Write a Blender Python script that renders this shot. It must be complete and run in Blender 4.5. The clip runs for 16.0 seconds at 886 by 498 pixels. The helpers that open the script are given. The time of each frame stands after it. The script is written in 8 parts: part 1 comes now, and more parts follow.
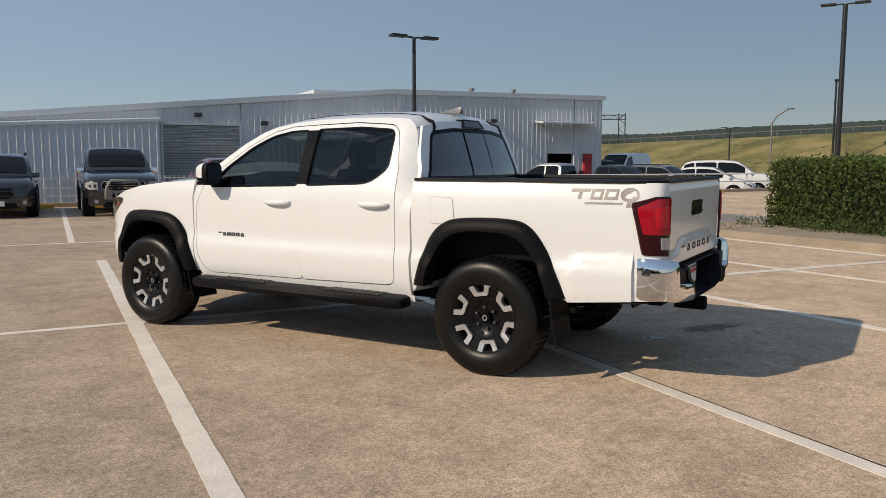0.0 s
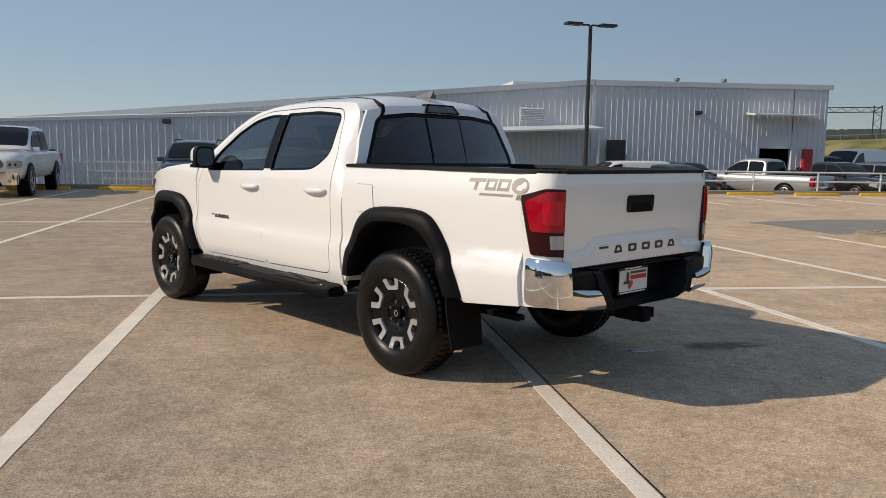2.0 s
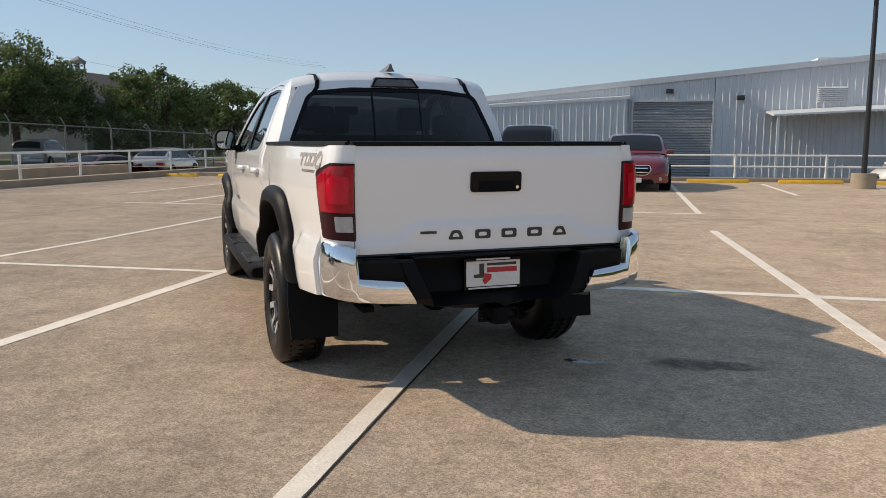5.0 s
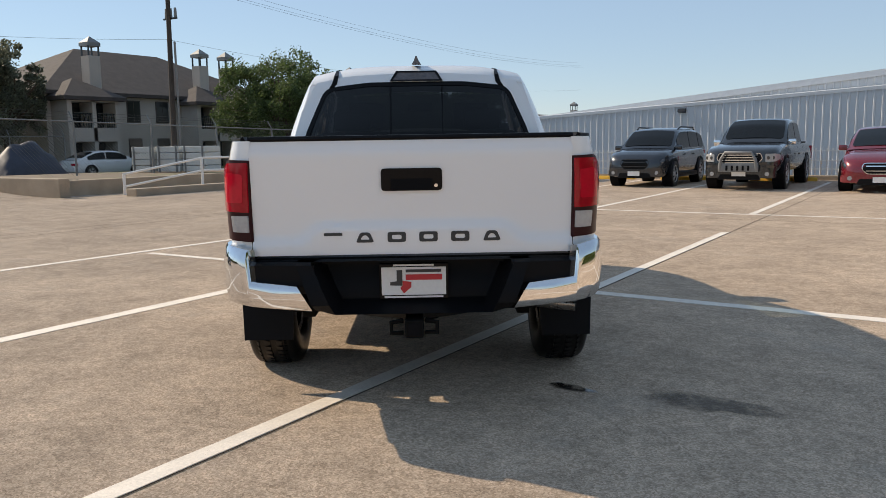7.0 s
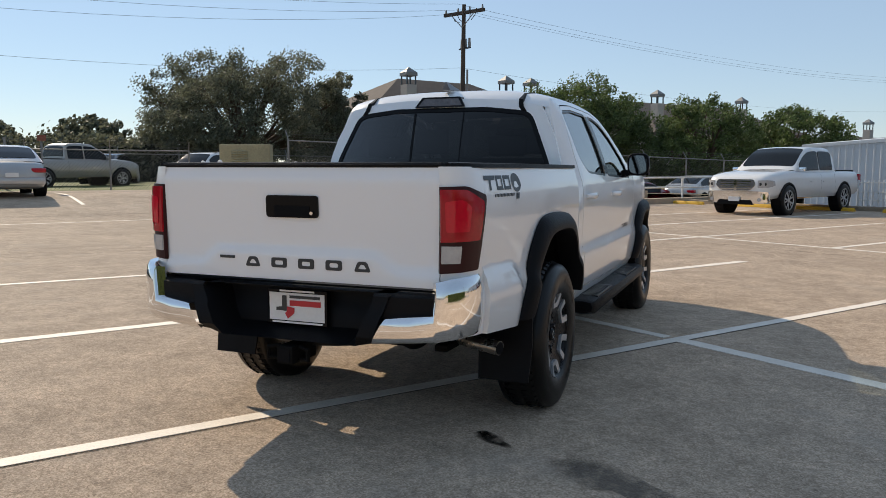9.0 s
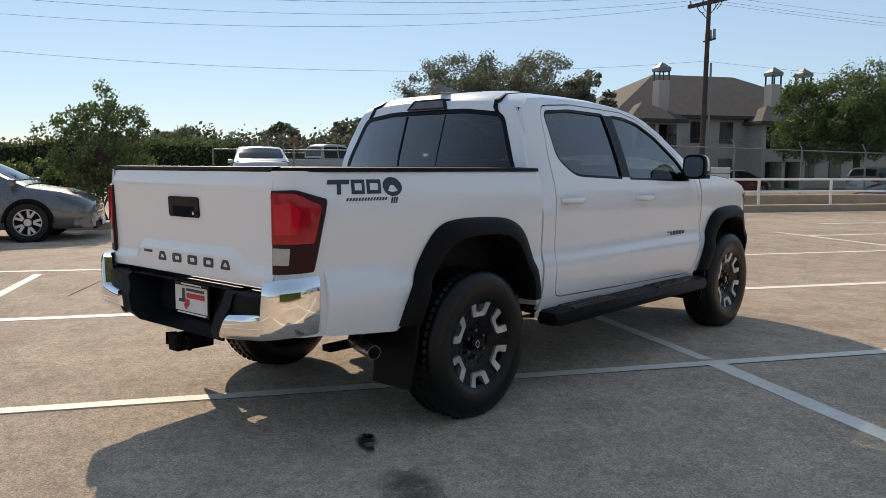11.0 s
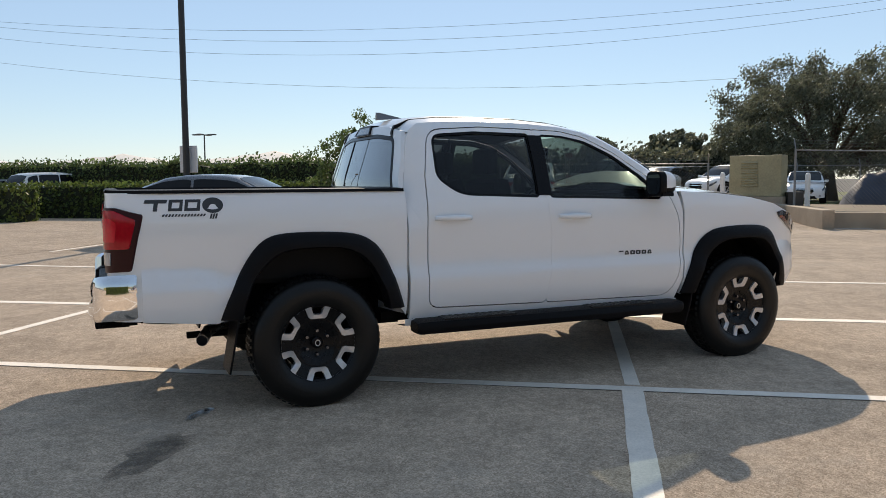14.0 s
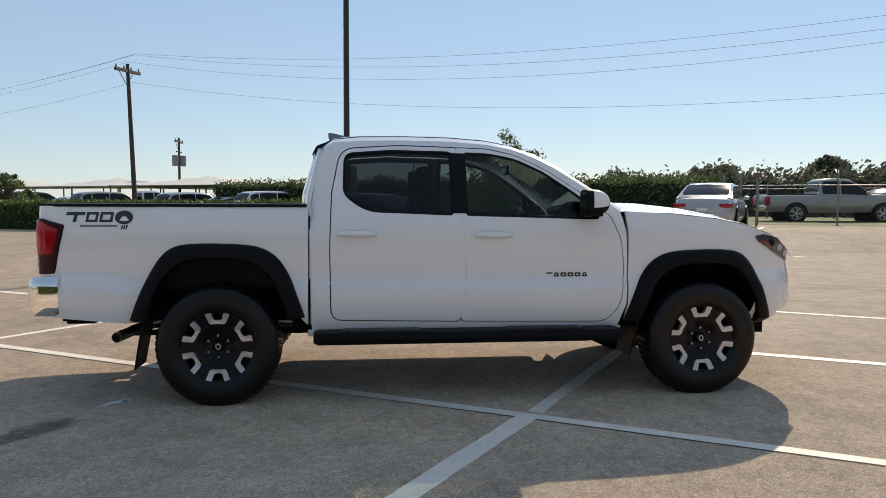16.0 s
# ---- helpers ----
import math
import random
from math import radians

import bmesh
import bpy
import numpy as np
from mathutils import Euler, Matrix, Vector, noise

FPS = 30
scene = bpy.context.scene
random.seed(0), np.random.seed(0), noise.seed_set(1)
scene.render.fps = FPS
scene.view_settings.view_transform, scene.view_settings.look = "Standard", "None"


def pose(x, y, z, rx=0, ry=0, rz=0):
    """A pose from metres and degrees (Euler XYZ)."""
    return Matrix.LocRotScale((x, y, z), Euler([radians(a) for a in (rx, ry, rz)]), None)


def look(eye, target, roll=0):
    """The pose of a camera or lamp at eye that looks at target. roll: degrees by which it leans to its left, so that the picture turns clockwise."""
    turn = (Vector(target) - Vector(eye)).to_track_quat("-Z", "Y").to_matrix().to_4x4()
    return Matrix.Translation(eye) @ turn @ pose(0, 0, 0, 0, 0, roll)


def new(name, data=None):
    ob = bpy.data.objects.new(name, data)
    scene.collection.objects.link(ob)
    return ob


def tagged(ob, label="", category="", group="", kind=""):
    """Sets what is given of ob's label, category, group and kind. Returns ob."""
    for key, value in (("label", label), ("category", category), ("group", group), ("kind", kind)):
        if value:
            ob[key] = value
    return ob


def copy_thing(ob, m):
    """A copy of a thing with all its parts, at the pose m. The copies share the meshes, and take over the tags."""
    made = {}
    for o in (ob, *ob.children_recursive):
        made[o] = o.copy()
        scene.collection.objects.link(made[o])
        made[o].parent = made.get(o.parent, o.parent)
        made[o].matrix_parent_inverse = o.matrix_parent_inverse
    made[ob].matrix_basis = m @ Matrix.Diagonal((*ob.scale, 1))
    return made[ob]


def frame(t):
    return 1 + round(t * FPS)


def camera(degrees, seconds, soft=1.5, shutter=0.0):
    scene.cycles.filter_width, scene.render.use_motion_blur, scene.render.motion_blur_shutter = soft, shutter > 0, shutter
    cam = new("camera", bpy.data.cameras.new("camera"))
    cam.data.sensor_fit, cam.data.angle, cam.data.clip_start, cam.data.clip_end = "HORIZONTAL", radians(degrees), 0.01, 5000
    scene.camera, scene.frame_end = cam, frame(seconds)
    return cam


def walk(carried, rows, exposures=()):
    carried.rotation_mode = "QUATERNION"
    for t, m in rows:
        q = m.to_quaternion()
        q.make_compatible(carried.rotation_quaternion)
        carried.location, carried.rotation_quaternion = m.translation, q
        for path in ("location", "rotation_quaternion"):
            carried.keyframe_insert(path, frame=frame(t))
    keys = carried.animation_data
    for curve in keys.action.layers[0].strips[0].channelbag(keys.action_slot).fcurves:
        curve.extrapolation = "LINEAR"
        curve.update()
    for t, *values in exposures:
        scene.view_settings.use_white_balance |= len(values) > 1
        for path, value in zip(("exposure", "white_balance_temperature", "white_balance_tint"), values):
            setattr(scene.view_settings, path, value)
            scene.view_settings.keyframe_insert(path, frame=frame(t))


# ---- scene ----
# ---- camera and its walk (truck's own axes turned into the lot's) ----
LENS = 58.6
cam = camera(LENS, 16.0, soft=0.55)
TO_LOT = pose(0, 0, 0, 0, 0, 33)
PATH = [
    (0, (-5.377, -2.338, 1.386), (-3.666, -1.326, 1.166), 0.03),
    (0.5, (-5.054, -2.752, 1.390), (-3.421, -1.620, 1.161), 0.22),
    (1, (-4.683, -3.100, 1.381), (-3.137, -1.853, 1.148), 0.50),
    (1.5, (-4.317, -3.434, 1.375), (-2.865, -2.078, 1.138), 0.73),
    (2, (-3.935, -3.674, 1.361), (-2.581, -2.223, 1.118), 0.98),
    (2.5, (-3.555, -3.894, 1.352), (-2.301, -2.355, 1.103), 0.98),
    (3, (-3.169, -4.075, 1.325), (-2.015, -2.462, 1.070), 0.91),
    (3.5, (-2.765, -4.222, 1.315), (-1.713, -2.541, 1.056), 0.79),
    (4, (-2.344, -4.391, 1.304), (-1.407, -2.644, 1.040), 0.52),
    (6.5, (-0.341, -4.594, 1.247), (-0.136, -2.623, 0.978), -0.68),
    (7, (0.088, -4.536, 1.238), (0.113, -2.554, 0.974), -0.92),
    (7.5, (0.555, -4.488, 1.240), (0.390, -2.510, 0.988), -0.85),
    (8, (1.027, -4.381, 1.237), (0.665, -2.428, 1.003), -0.58),
    (8.5, (1.479, -4.231, 1.247), (0.921, -2.323, 1.031), -0.15),
    (9, (1.908, -4.061, 1.253), (1.158, -2.218, 1.051), 0.10),
    (9.5, (2.270, -3.819, 1.258), (1.350, -2.054, 1.064), 0.35),
    (10, (2.664, -3.579, 1.262), (1.592, -1.901, 1.067), 0.49),
    (12.5, (4.407, -2.266, 1.313), (2.799, -1.096, 1.101), -0.49),
    (13, (4.733, -1.931, 1.315), (3.045, -0.879, 1.113), -0.51),
    (13.5, (5.072, -1.553, 1.320), (3.308, -0.630, 1.134), -0.42),
    (14, (5.381, -1.124, 1.321), (3.550, -0.338, 1.148), -0.34),
    (14.5, (5.606, -0.658, 1.321), (3.717, -0.019, 1.163), -0.23),
    (15, (5.814, -0.147, 1.326), (3.879, 0.341, 1.183), -0.07),
    (15.5, (5.896, 0.381, 1.296), (3.931, 0.728, 1.166), 0.13),
    (16, (5.972, 0.829, 1.299), (3.989, 1.064, 1.178), 0.18),
]
walk(cam, [(t, TO_LOT @ look(eye, target, roll)) for t, eye, target, roll in PATH],
     exposures=[(0, -0.27), (4, -0.1), (7, 0.23), (10, 0.2), (12.5, 0.27), (14, 0.24), (16, 0.14)])

# ---- sky and sun ----
SUN_WAY = Vector((1.488, 0.096, -1.0)).normalized()
world = bpy.data.worlds.new("sky")
scene.world = world
world.use_nodes = True
wn = world.node_tree.nodes
sky = wn.new("ShaderNodeTexSky")
sky.sky_type = 'NISHITA'
sky.sun_disc = False
sky.sun_elevation = math.asin(-SUN_WAY.z)
sky.sun_rotation = math.atan2(-SUN_WAY.x, -SUN_WAY.y)
sky.altitude = 200
sky.air_density = 1.0
sky.dust_density = 0.05
sky.ozone_density = 1.5
wn["Background"].inputs["Strength"].default_value = 0.115
haze = wn.new("ShaderNodeMix")
haze.data_type = 'RGBA'
haze.inputs["Factor"].default_value = 0.6
haze.inputs["B"].default_value = (2.95, 3.87, 5.08, 1)
world.node_tree.links.new(sky.outputs["Color"], haze.inputs["A"])
way = wn.new("ShaderNodeTexCoord")
toward = wn.new("ShaderNodeVectorMath")
toward.operation = 'DOT_PRODUCT'
toward.inputs[1].default_value = (-SUN_WAY.x, -SUN_WAY.y, -SUN_WAY.z)
world.node_tree.links.new(way.outputs["Generated"], toward.inputs[0])
glow = wn.new("ShaderNodeMapRange")
glow.interpolation_type = 'SMOOTHSTEP'
for k, v in (("From Min", -0.9), ("From Max", 0.15), ("To Min", 0.62), ("To Max", 1.02)):
    glow.inputs[k].default_value = v
world.node_tree.links.new(toward.outputs["Value"], glow.inputs["Value"])
deep = wn.new("ShaderNodeVectorMath")
deep.operation = 'SCALE'
world.node_tree.links.new(haze.outputs["Result"], deep.inputs[0])
world.node_tree.links.new(glow.outputs["Result"], deep.inputs["Scale"])
world.node_tree.links.new(deep.outputs["Vector"], wn["Background"].inputs["Color"])
sun = new("sun", bpy.data.lights.new("sun", 'SUN'))
sun.data.energy = 4.4
sun.data.angle = radians(0.6)
sun.data.color = (1.0, 0.84, 0.645)
sun.matrix_world = look((0, 0, 40), Vector((0, 0, 40)) + SUN_WAY)


# ---- helpers for meshes ----
def part(name, bm, mat, parent=None, label="", smooth=None):
    """One mesh object from a bmesh, as a part of parent where there is one."""
    me = bpy.data.meshes.new(name)
    bmesh.ops.recalc_face_normals(bm, faces=bm.faces)
    bm.to_mesh(me)
    bm.free()
    return place(name, me, mat, parent, label, smooth)


def place(name, me, mat, parent=None, label="", smooth=None):
    mats = mat if isinstance(mat, (list, tuple)) else [mat]
    if not me.materials:
        for m in mats:
            me.materials.append(m)
    if smooth is not None:
        me.polygons.foreach_set("use_smooth", [True] * len(me.polygons))
        me.set_sharp_from_angle(angle=radians(smooth))
    ob = new(name, me)
    if parent is not None:
        ob.parent = parent
    if label:
        ob["label"] = label
    return ob


def thing(name, m, label, category, group="", kind=""):
    """An Empty at a thing's base."""
    ob = new(name)
    ob.matrix_world = m
    ob.empty_display_size = 0.2
    return tagged(ob, label, category, group, kind)


def box(bm, x0, x1, y0, y1, z0, z1, m=None, bev=0.0):
    vs = [bm.verts.new((x, y, z)) for x in (x0, x1) for y in (y0, y1) for z in (z0, z1)]
    fs = [bm.faces.new([vs[i] for i in f]) for f in ((0, 1, 3, 2), (4, 6, 7, 5), (0, 4, 5, 1), (2, 3, 7, 6), (0, 2, 6, 4), (1, 5, 7, 3))]
    if bev > 0:
        es = list({e for f in fs for e in f.edges})
        r = bmesh.ops.bevel(bm, geom=es, offset=bev, segments=2, affect='EDGES', profile=0.6)
        vs = list({v for f in r["faces"] for v in f.verts} | {v for v in vs if v.is_valid})
    if m is not None:
        bmesh.ops.transform(bm, matrix=m, verts=vs)
    return vs


def cyl(bm, p0, p1, r0, r1=None, n=12, caps=True):
    """A tapered cylinder from p0 to p1."""
    p0, p1 = Vector(p0), Vector(p1)
    r1 = r0 if r1 is None else r1
    ax = (p1 - p0).normalized()
    a = ax.orthogonal().normalized()
    b = ax.cross(a)
    rings = []
    for p, r in ((p0, r0), (p1, r1)):
        rings.append([bm.verts.new(p + r * (math.cos(2 * math.pi * i / n) * a + math.sin(2 * math.pi * i / n) * b)) for i in range(n)])
    for i in range(n):
        bm.faces.new((rings[0][i], rings[0][(i + 1) % n], rings[1][(i + 1) % n], rings[1][i]))
    if caps:
        bm.faces.new(rings[0][::-1])
        bm.faces.new(rings[1])
    return rings


def tube(bm, pts, r, n=8):
    """A round tube along points; r may be a list."""
    pts = [Vector(p) for p in pts]
    rings = []
    last = None
    for i, p in enumerate(pts):
        d = (pts[min(i + 1, len(pts) - 1)] - pts[max(i - 1, 0)]).normalized()
        a = last - d * last.dot(d) if last is not None else d.orthogonal()
        a.normalize()
        last = a
        b = d.cross(a)
        rr = r[i] if isinstance(r, (list, tuple)) else r
        rings.append([bm.verts.new(p + rr * (math.cos(2 * math.pi * k / n) * a + math.sin(2 * math.pi * k / n) * b)) for k in range(n)])
    for q in range(len(rings) - 1):
        for k in range(n):
            bm.faces.new((rings[q][k], rings[q][(k + 1) % n], rings[q + 1][(k + 1) % n], rings[q + 1][k]))
    bm.faces.new(rings[0][::-1])
    bm.faces.new(rings[-1])


def grid(bm, rows):
    """Quads over a list of rows of points."""
    vs = [[bm.verts.new(p) for p in row] for row in rows]
    for i in range(len(vs) - 1):
        for j in range(len(vs[0]) - 1):
            bm.faces.new((vs[i][j], vs[i][j + 1], vs[i + 1][j + 1], vs[i + 1][j]))
    return vs


def loft(bm, rings, caps=True):
    vs = [[bm.verts.new(p) for p in ring] for ring in rings]
    n = len(vs[0])
    for i in range(len(vs) - 1):
        for j in range(n):
            bm.faces.new((vs[i][j], vs[i][(j + 1) % n], vs[i + 1][(j + 1) % n], vs[i + 1][j]))
    if caps:
        bm.faces.new(vs[0][::-1])
        bm.faces.new(vs[-1])
    return vs


def lerp_table(table, v):
    """Straight-line reading of a table of (v, value)."""
    if v <= table[0][0]:
        return table[0][1]
    for (a, p), (b, q) in zip(table, table[1:]):
        if v <= b:
            return p + (q - p) * (v - a) / (b - a)
    return table[-1][1]


def smooth_table(table, v):
    """A rounder reading of the same table."""
    if v <= table[0][0]:
        return table[0][1]
    if v >= table[-1][0]:
        return table[-1][1]
    for i in range(len(table) - 1):
        if v <= table[i + 1][0]:
            break
    x0, y0 = table[i]
    x1, y1 = table[i + 1]
    m0 = (y1 - table[i - 1][1]) / (x1 - table[i - 1][0]) if i > 0 else (y1 - y0) / (x1 - x0)
    m1 = (table[i + 2][1] - y0) / (table[i + 2][0] - x0) if i + 2 < len(table) else (y1 - y0) / (x1 - x0)
    h = x1 - x0
    t = (v - x0) / h
    return (2 * t**3 - 3 * t**2 + 1) * y0 + (t**3 - 2 * t**2 + t) * h * m0 + (3 * t**2 - 2 * t**3) * y1 + (t**3 - t**2) * h * m1


def rounded(pts, r, n=5):
    """A closed outline with rounded corners; a point may carry its own radius."""
    out = []
    k = len(pts)
    for i in range(k):
        p = Vector(pts[i][:2])
        a, b = Vector(pts[i - 1][:2]), Vector(pts[(i + 1) % k][:2])
        rr = pts[i][2] if len(pts[i]) > 2 else r
        da, db = (a - p), (b - p)
        rr = min(rr, da.length * 0.48, db.length * 0.48)
        if rr < 1e-4:
            out.append((p.x, p.y))
            continue
        s, e = p + da.normalized() * rr, p + db.normalized() * rr
        for j in range(n + 1):
            t = j / n
            q = (1 - t)**2 * s + 2 * t * (1 - t) * p + t * t * e
            out.append((q.x, q.y))
    return out


def panel(name, outline, where, mat, parent, holes=(), step=(0.06, 0.06), inward=None, label="", smooth=35):
    """A sheet over an outline in (u, v), cut by holes, bent by where(u, v), its rim turned in by the vector inward(u, v)."""
    bm = bmesh.new()
    edges = []
    for loop in (outline, *holes):
        vs = [bm.verts.new((u, v, 0)) for u, v in loop]
        edges += [bm.edges.new((vs[i], vs[(i + 1) % len(vs)])) for i in range(len(vs))]
    bmesh.ops.triangle_fill(bm, use_beauty=True, use_dissolve=False, edges=edges)
    for axis, st in ((0, step[0]), (1, step[1])):
        lo, hi = min(v.co[axis] for v in bm.verts), max(v.co[axis] for v in bm.verts)
        n = int((hi - lo) / st)
        for i in range(1, n + 1):
            c = [0, 0, 0]
            c[axis] = lo + (hi - lo) * i / (n + 1)
            d = [0, 0, 0]
            d[axis] = 1
            bmesh.ops.bisect_plane(bm, geom=bm.verts[:] + bm.edges[:] + bm.faces[:], plane_co=c, plane_no=d, dist=1e-5)
    rim = [e for e in bm.edges if e.is_boundary]
    flat = {v: (v.co.x, v.co.y) for v in bm.verts}
    for v in bm.verts:
        v.co = where(*flat[v])
    if inward is not None:
        made = {}
        for e in rim:
            a, b = e.verts
            for v in (a, b):
                if v not in made:
                    made[v] = (bm.verts.new(v.co), bm.verts.new(v.co + Vector(inward(*flat[v]))))
            bm.faces.new((made[a][0], made[b][0], made[b][1], made[a][1]))
    return part(name, bm, mat, parent, label, smooth)


# ---- materials ----
def material(name, color, rough=0.6, metal=0.0, vary=0.15, scale=6.0, fine=60.0, bump=0.0, bump_scale=200.0, coat=0.0, spec=0.5, tint=None, random_part=0.0, use='Object'):
    """A surface with stains at a coarse scale, grain at a fine one, and a fine relief."""
    m = bpy.data.materials.new(name)
    m.use_nodes = True
    nt = m.node_tree
    n, l = nt.nodes, nt.links
    b = n["Principled BSDF"]
    b.inputs["Roughness"].default_value = rough
    b.inputs["Metallic"].default_value = metal
    b.inputs["Specular IOR Level"].default_value = spec
    b.inputs["Coat Weight"].default_value = coat
    b.inputs["Coat Roughness"].default_value = 0.05
    tc = n.new("ShaderNodeTexCoord")
    big = n.new("ShaderNodeTexNoise")
    big.inputs["Scale"].default_value = scale
    big.inputs["Detail"].default_value = 5
    small = n.new("ShaderNodeTexNoise")
    small.inputs["Scale"].default_value = fine
    small.inputs["Detail"].default_value = 3
    for t in (big, small):
        l.new(tc.outputs[use], t.inputs["Vector"])
    add = n.new("ShaderNodeMath")
    add.operation = 'ADD'
    l.new(big.outputs["Fac"], add.inputs[0])
    l.new(small.outputs["Fac"], add.inputs[1])
    mr = n.new("ShaderNodeMapRange")
    mr.inputs["From Min"].default_value = 0.65
    mr.inputs["From Max"].default_value = 1.35
    mr.inputs["To Min"].default_value = 1 - vary
    mr.inputs["To Max"].default_value = 1 + vary
    l.new(add.outputs[0], mr.inputs["Value"])
    mul = n.new("ShaderNodeMix")
    mul.data_type = 'RGBA'
    mul.blend_type = 'MULTIPLY'
    mul.inputs["Factor"].default_value = 1.0
    mul.inputs["A"].default_value = (*color, 1)
    l.new(mr.outputs["Result"], mul.inputs["B"])
    out = mul.outputs["Result"]
    if tint is not None:
        mix = n.new("ShaderNodeMix")
        mix.data_type = 'RGBA'
        mix.inputs["B"].default_value = (*tint, 1)
        ramp = n.new("ShaderNodeMapRange")
        ramp.inputs["From Min"].default_value = 0.45
        ramp.inputs["From Max"].default_value = 0.7
        l.new(big.outputs["Fac"], ramp.inputs["Value"])
        l.new(ramp.outputs["Result"], mix.inputs["Factor"])
        l.new(out, mix.inputs["A"])
        out = mix.outputs["Result"]
    if random_part:
        oi = n.new("ShaderNodeObjectInfo")
        rr = n.new("ShaderNodeMapRange")
        rr.inputs["To Min"].default_value = 1 - random_part
        rr.inputs["To Max"].default_value = 1 + random_part
        l.new(oi.outputs["Random"], rr.inputs["Value"])
        m2 = n.new("ShaderNodeMix")
        m2.data_type = 'RGBA'
        m2.blend_type = 'MULTIPLY'
        m2.inputs["Factor"].default_value = 1.0
        l.new(out, m2.inputs["A"])
        l.new(rr.outputs["Result"], m2.inputs["B"])
        out = m2.outputs["Result"]
    l.new(out, b.inputs["Base Color"])
    if bump:
        bt = n.new("ShaderNodeTexNoise")
        bt.inputs["Scale"].default_value = bump_scale
        bt.inputs["Detail"].default_value = 4
        l.new(tc.outputs[use], bt.inputs["Vector"])
        bn = n.new("ShaderNodeBump")
        bn.inputs["Strength"].default_value = bump
        bn.inputs["Distance"].default_value = 0.01
        l.new(bt.outputs["Fac"], bn.inputs["Height"])
        l.new(bn.outputs["Normal"], b.inputs["Normal"])
    if vary < 0.02:
        return m
    rv = n.new("ShaderNodeMapRange")
    rv.inputs["To Min"].default_value = max(0.02, rough * 0.85)
    rv.inputs["To Max"].default_value = min(1, rough * 1.15)
    l.new(small.outputs["Fac"], rv.inputs["Value"])
    l.new(rv.outputs["Result"], b.inputs["Roughness"])
    return m


def glass(name, color, rough=0.0, gloss=0.06, slant=2.5):
    """A tinted pane: clear through, glossy at a slant."""
    m = bpy.data.materials.new(name)
    m.use_nodes = True
    n, l = m.node_tree.nodes, m.node_tree.links
    for k in list(n):
        if k.type != 'OUTPUT_MATERIAL':
            n.remove(k)
    out = [k for k in n if k.type == 'OUTPUT_MATERIAL'][0]
    tr = n.new("ShaderNodeBsdfTransparent")
    tr.inputs["Color"].default_value = (*color, 1)
    gl = n.new("ShaderNodeBsdfGlossy")
    gl.inputs["Roughness"].default_value = rough
    lw = n.new("ShaderNodeLayerWeight")
    lw.inputs["Blend"].default_value = 0.5
    pw = n.new("ShaderNodeMath")
    pw.operation = 'POWER'
    pw.inputs[1].default_value = slant
    l.new(lw.outputs["Facing"], pw.inputs[0])
    fr = n.new("ShaderNodeMapRange")
    fr.inputs["To Min"].default_value = gloss
    fr.inputs["To Max"].default_value = 1.0
    l.new(pw.outputs[0], fr.inputs["Value"])
    mx = n.new("ShaderNodeMixShader")
    l.new(fr.outputs[0], mx.inputs[0])
    l.new(tr.outputs[0], mx.inputs[1])
    l.new(gl.outputs[0], mx.inputs[2])
    l.new(mx.outputs[0], out.inputs[0])
    return m


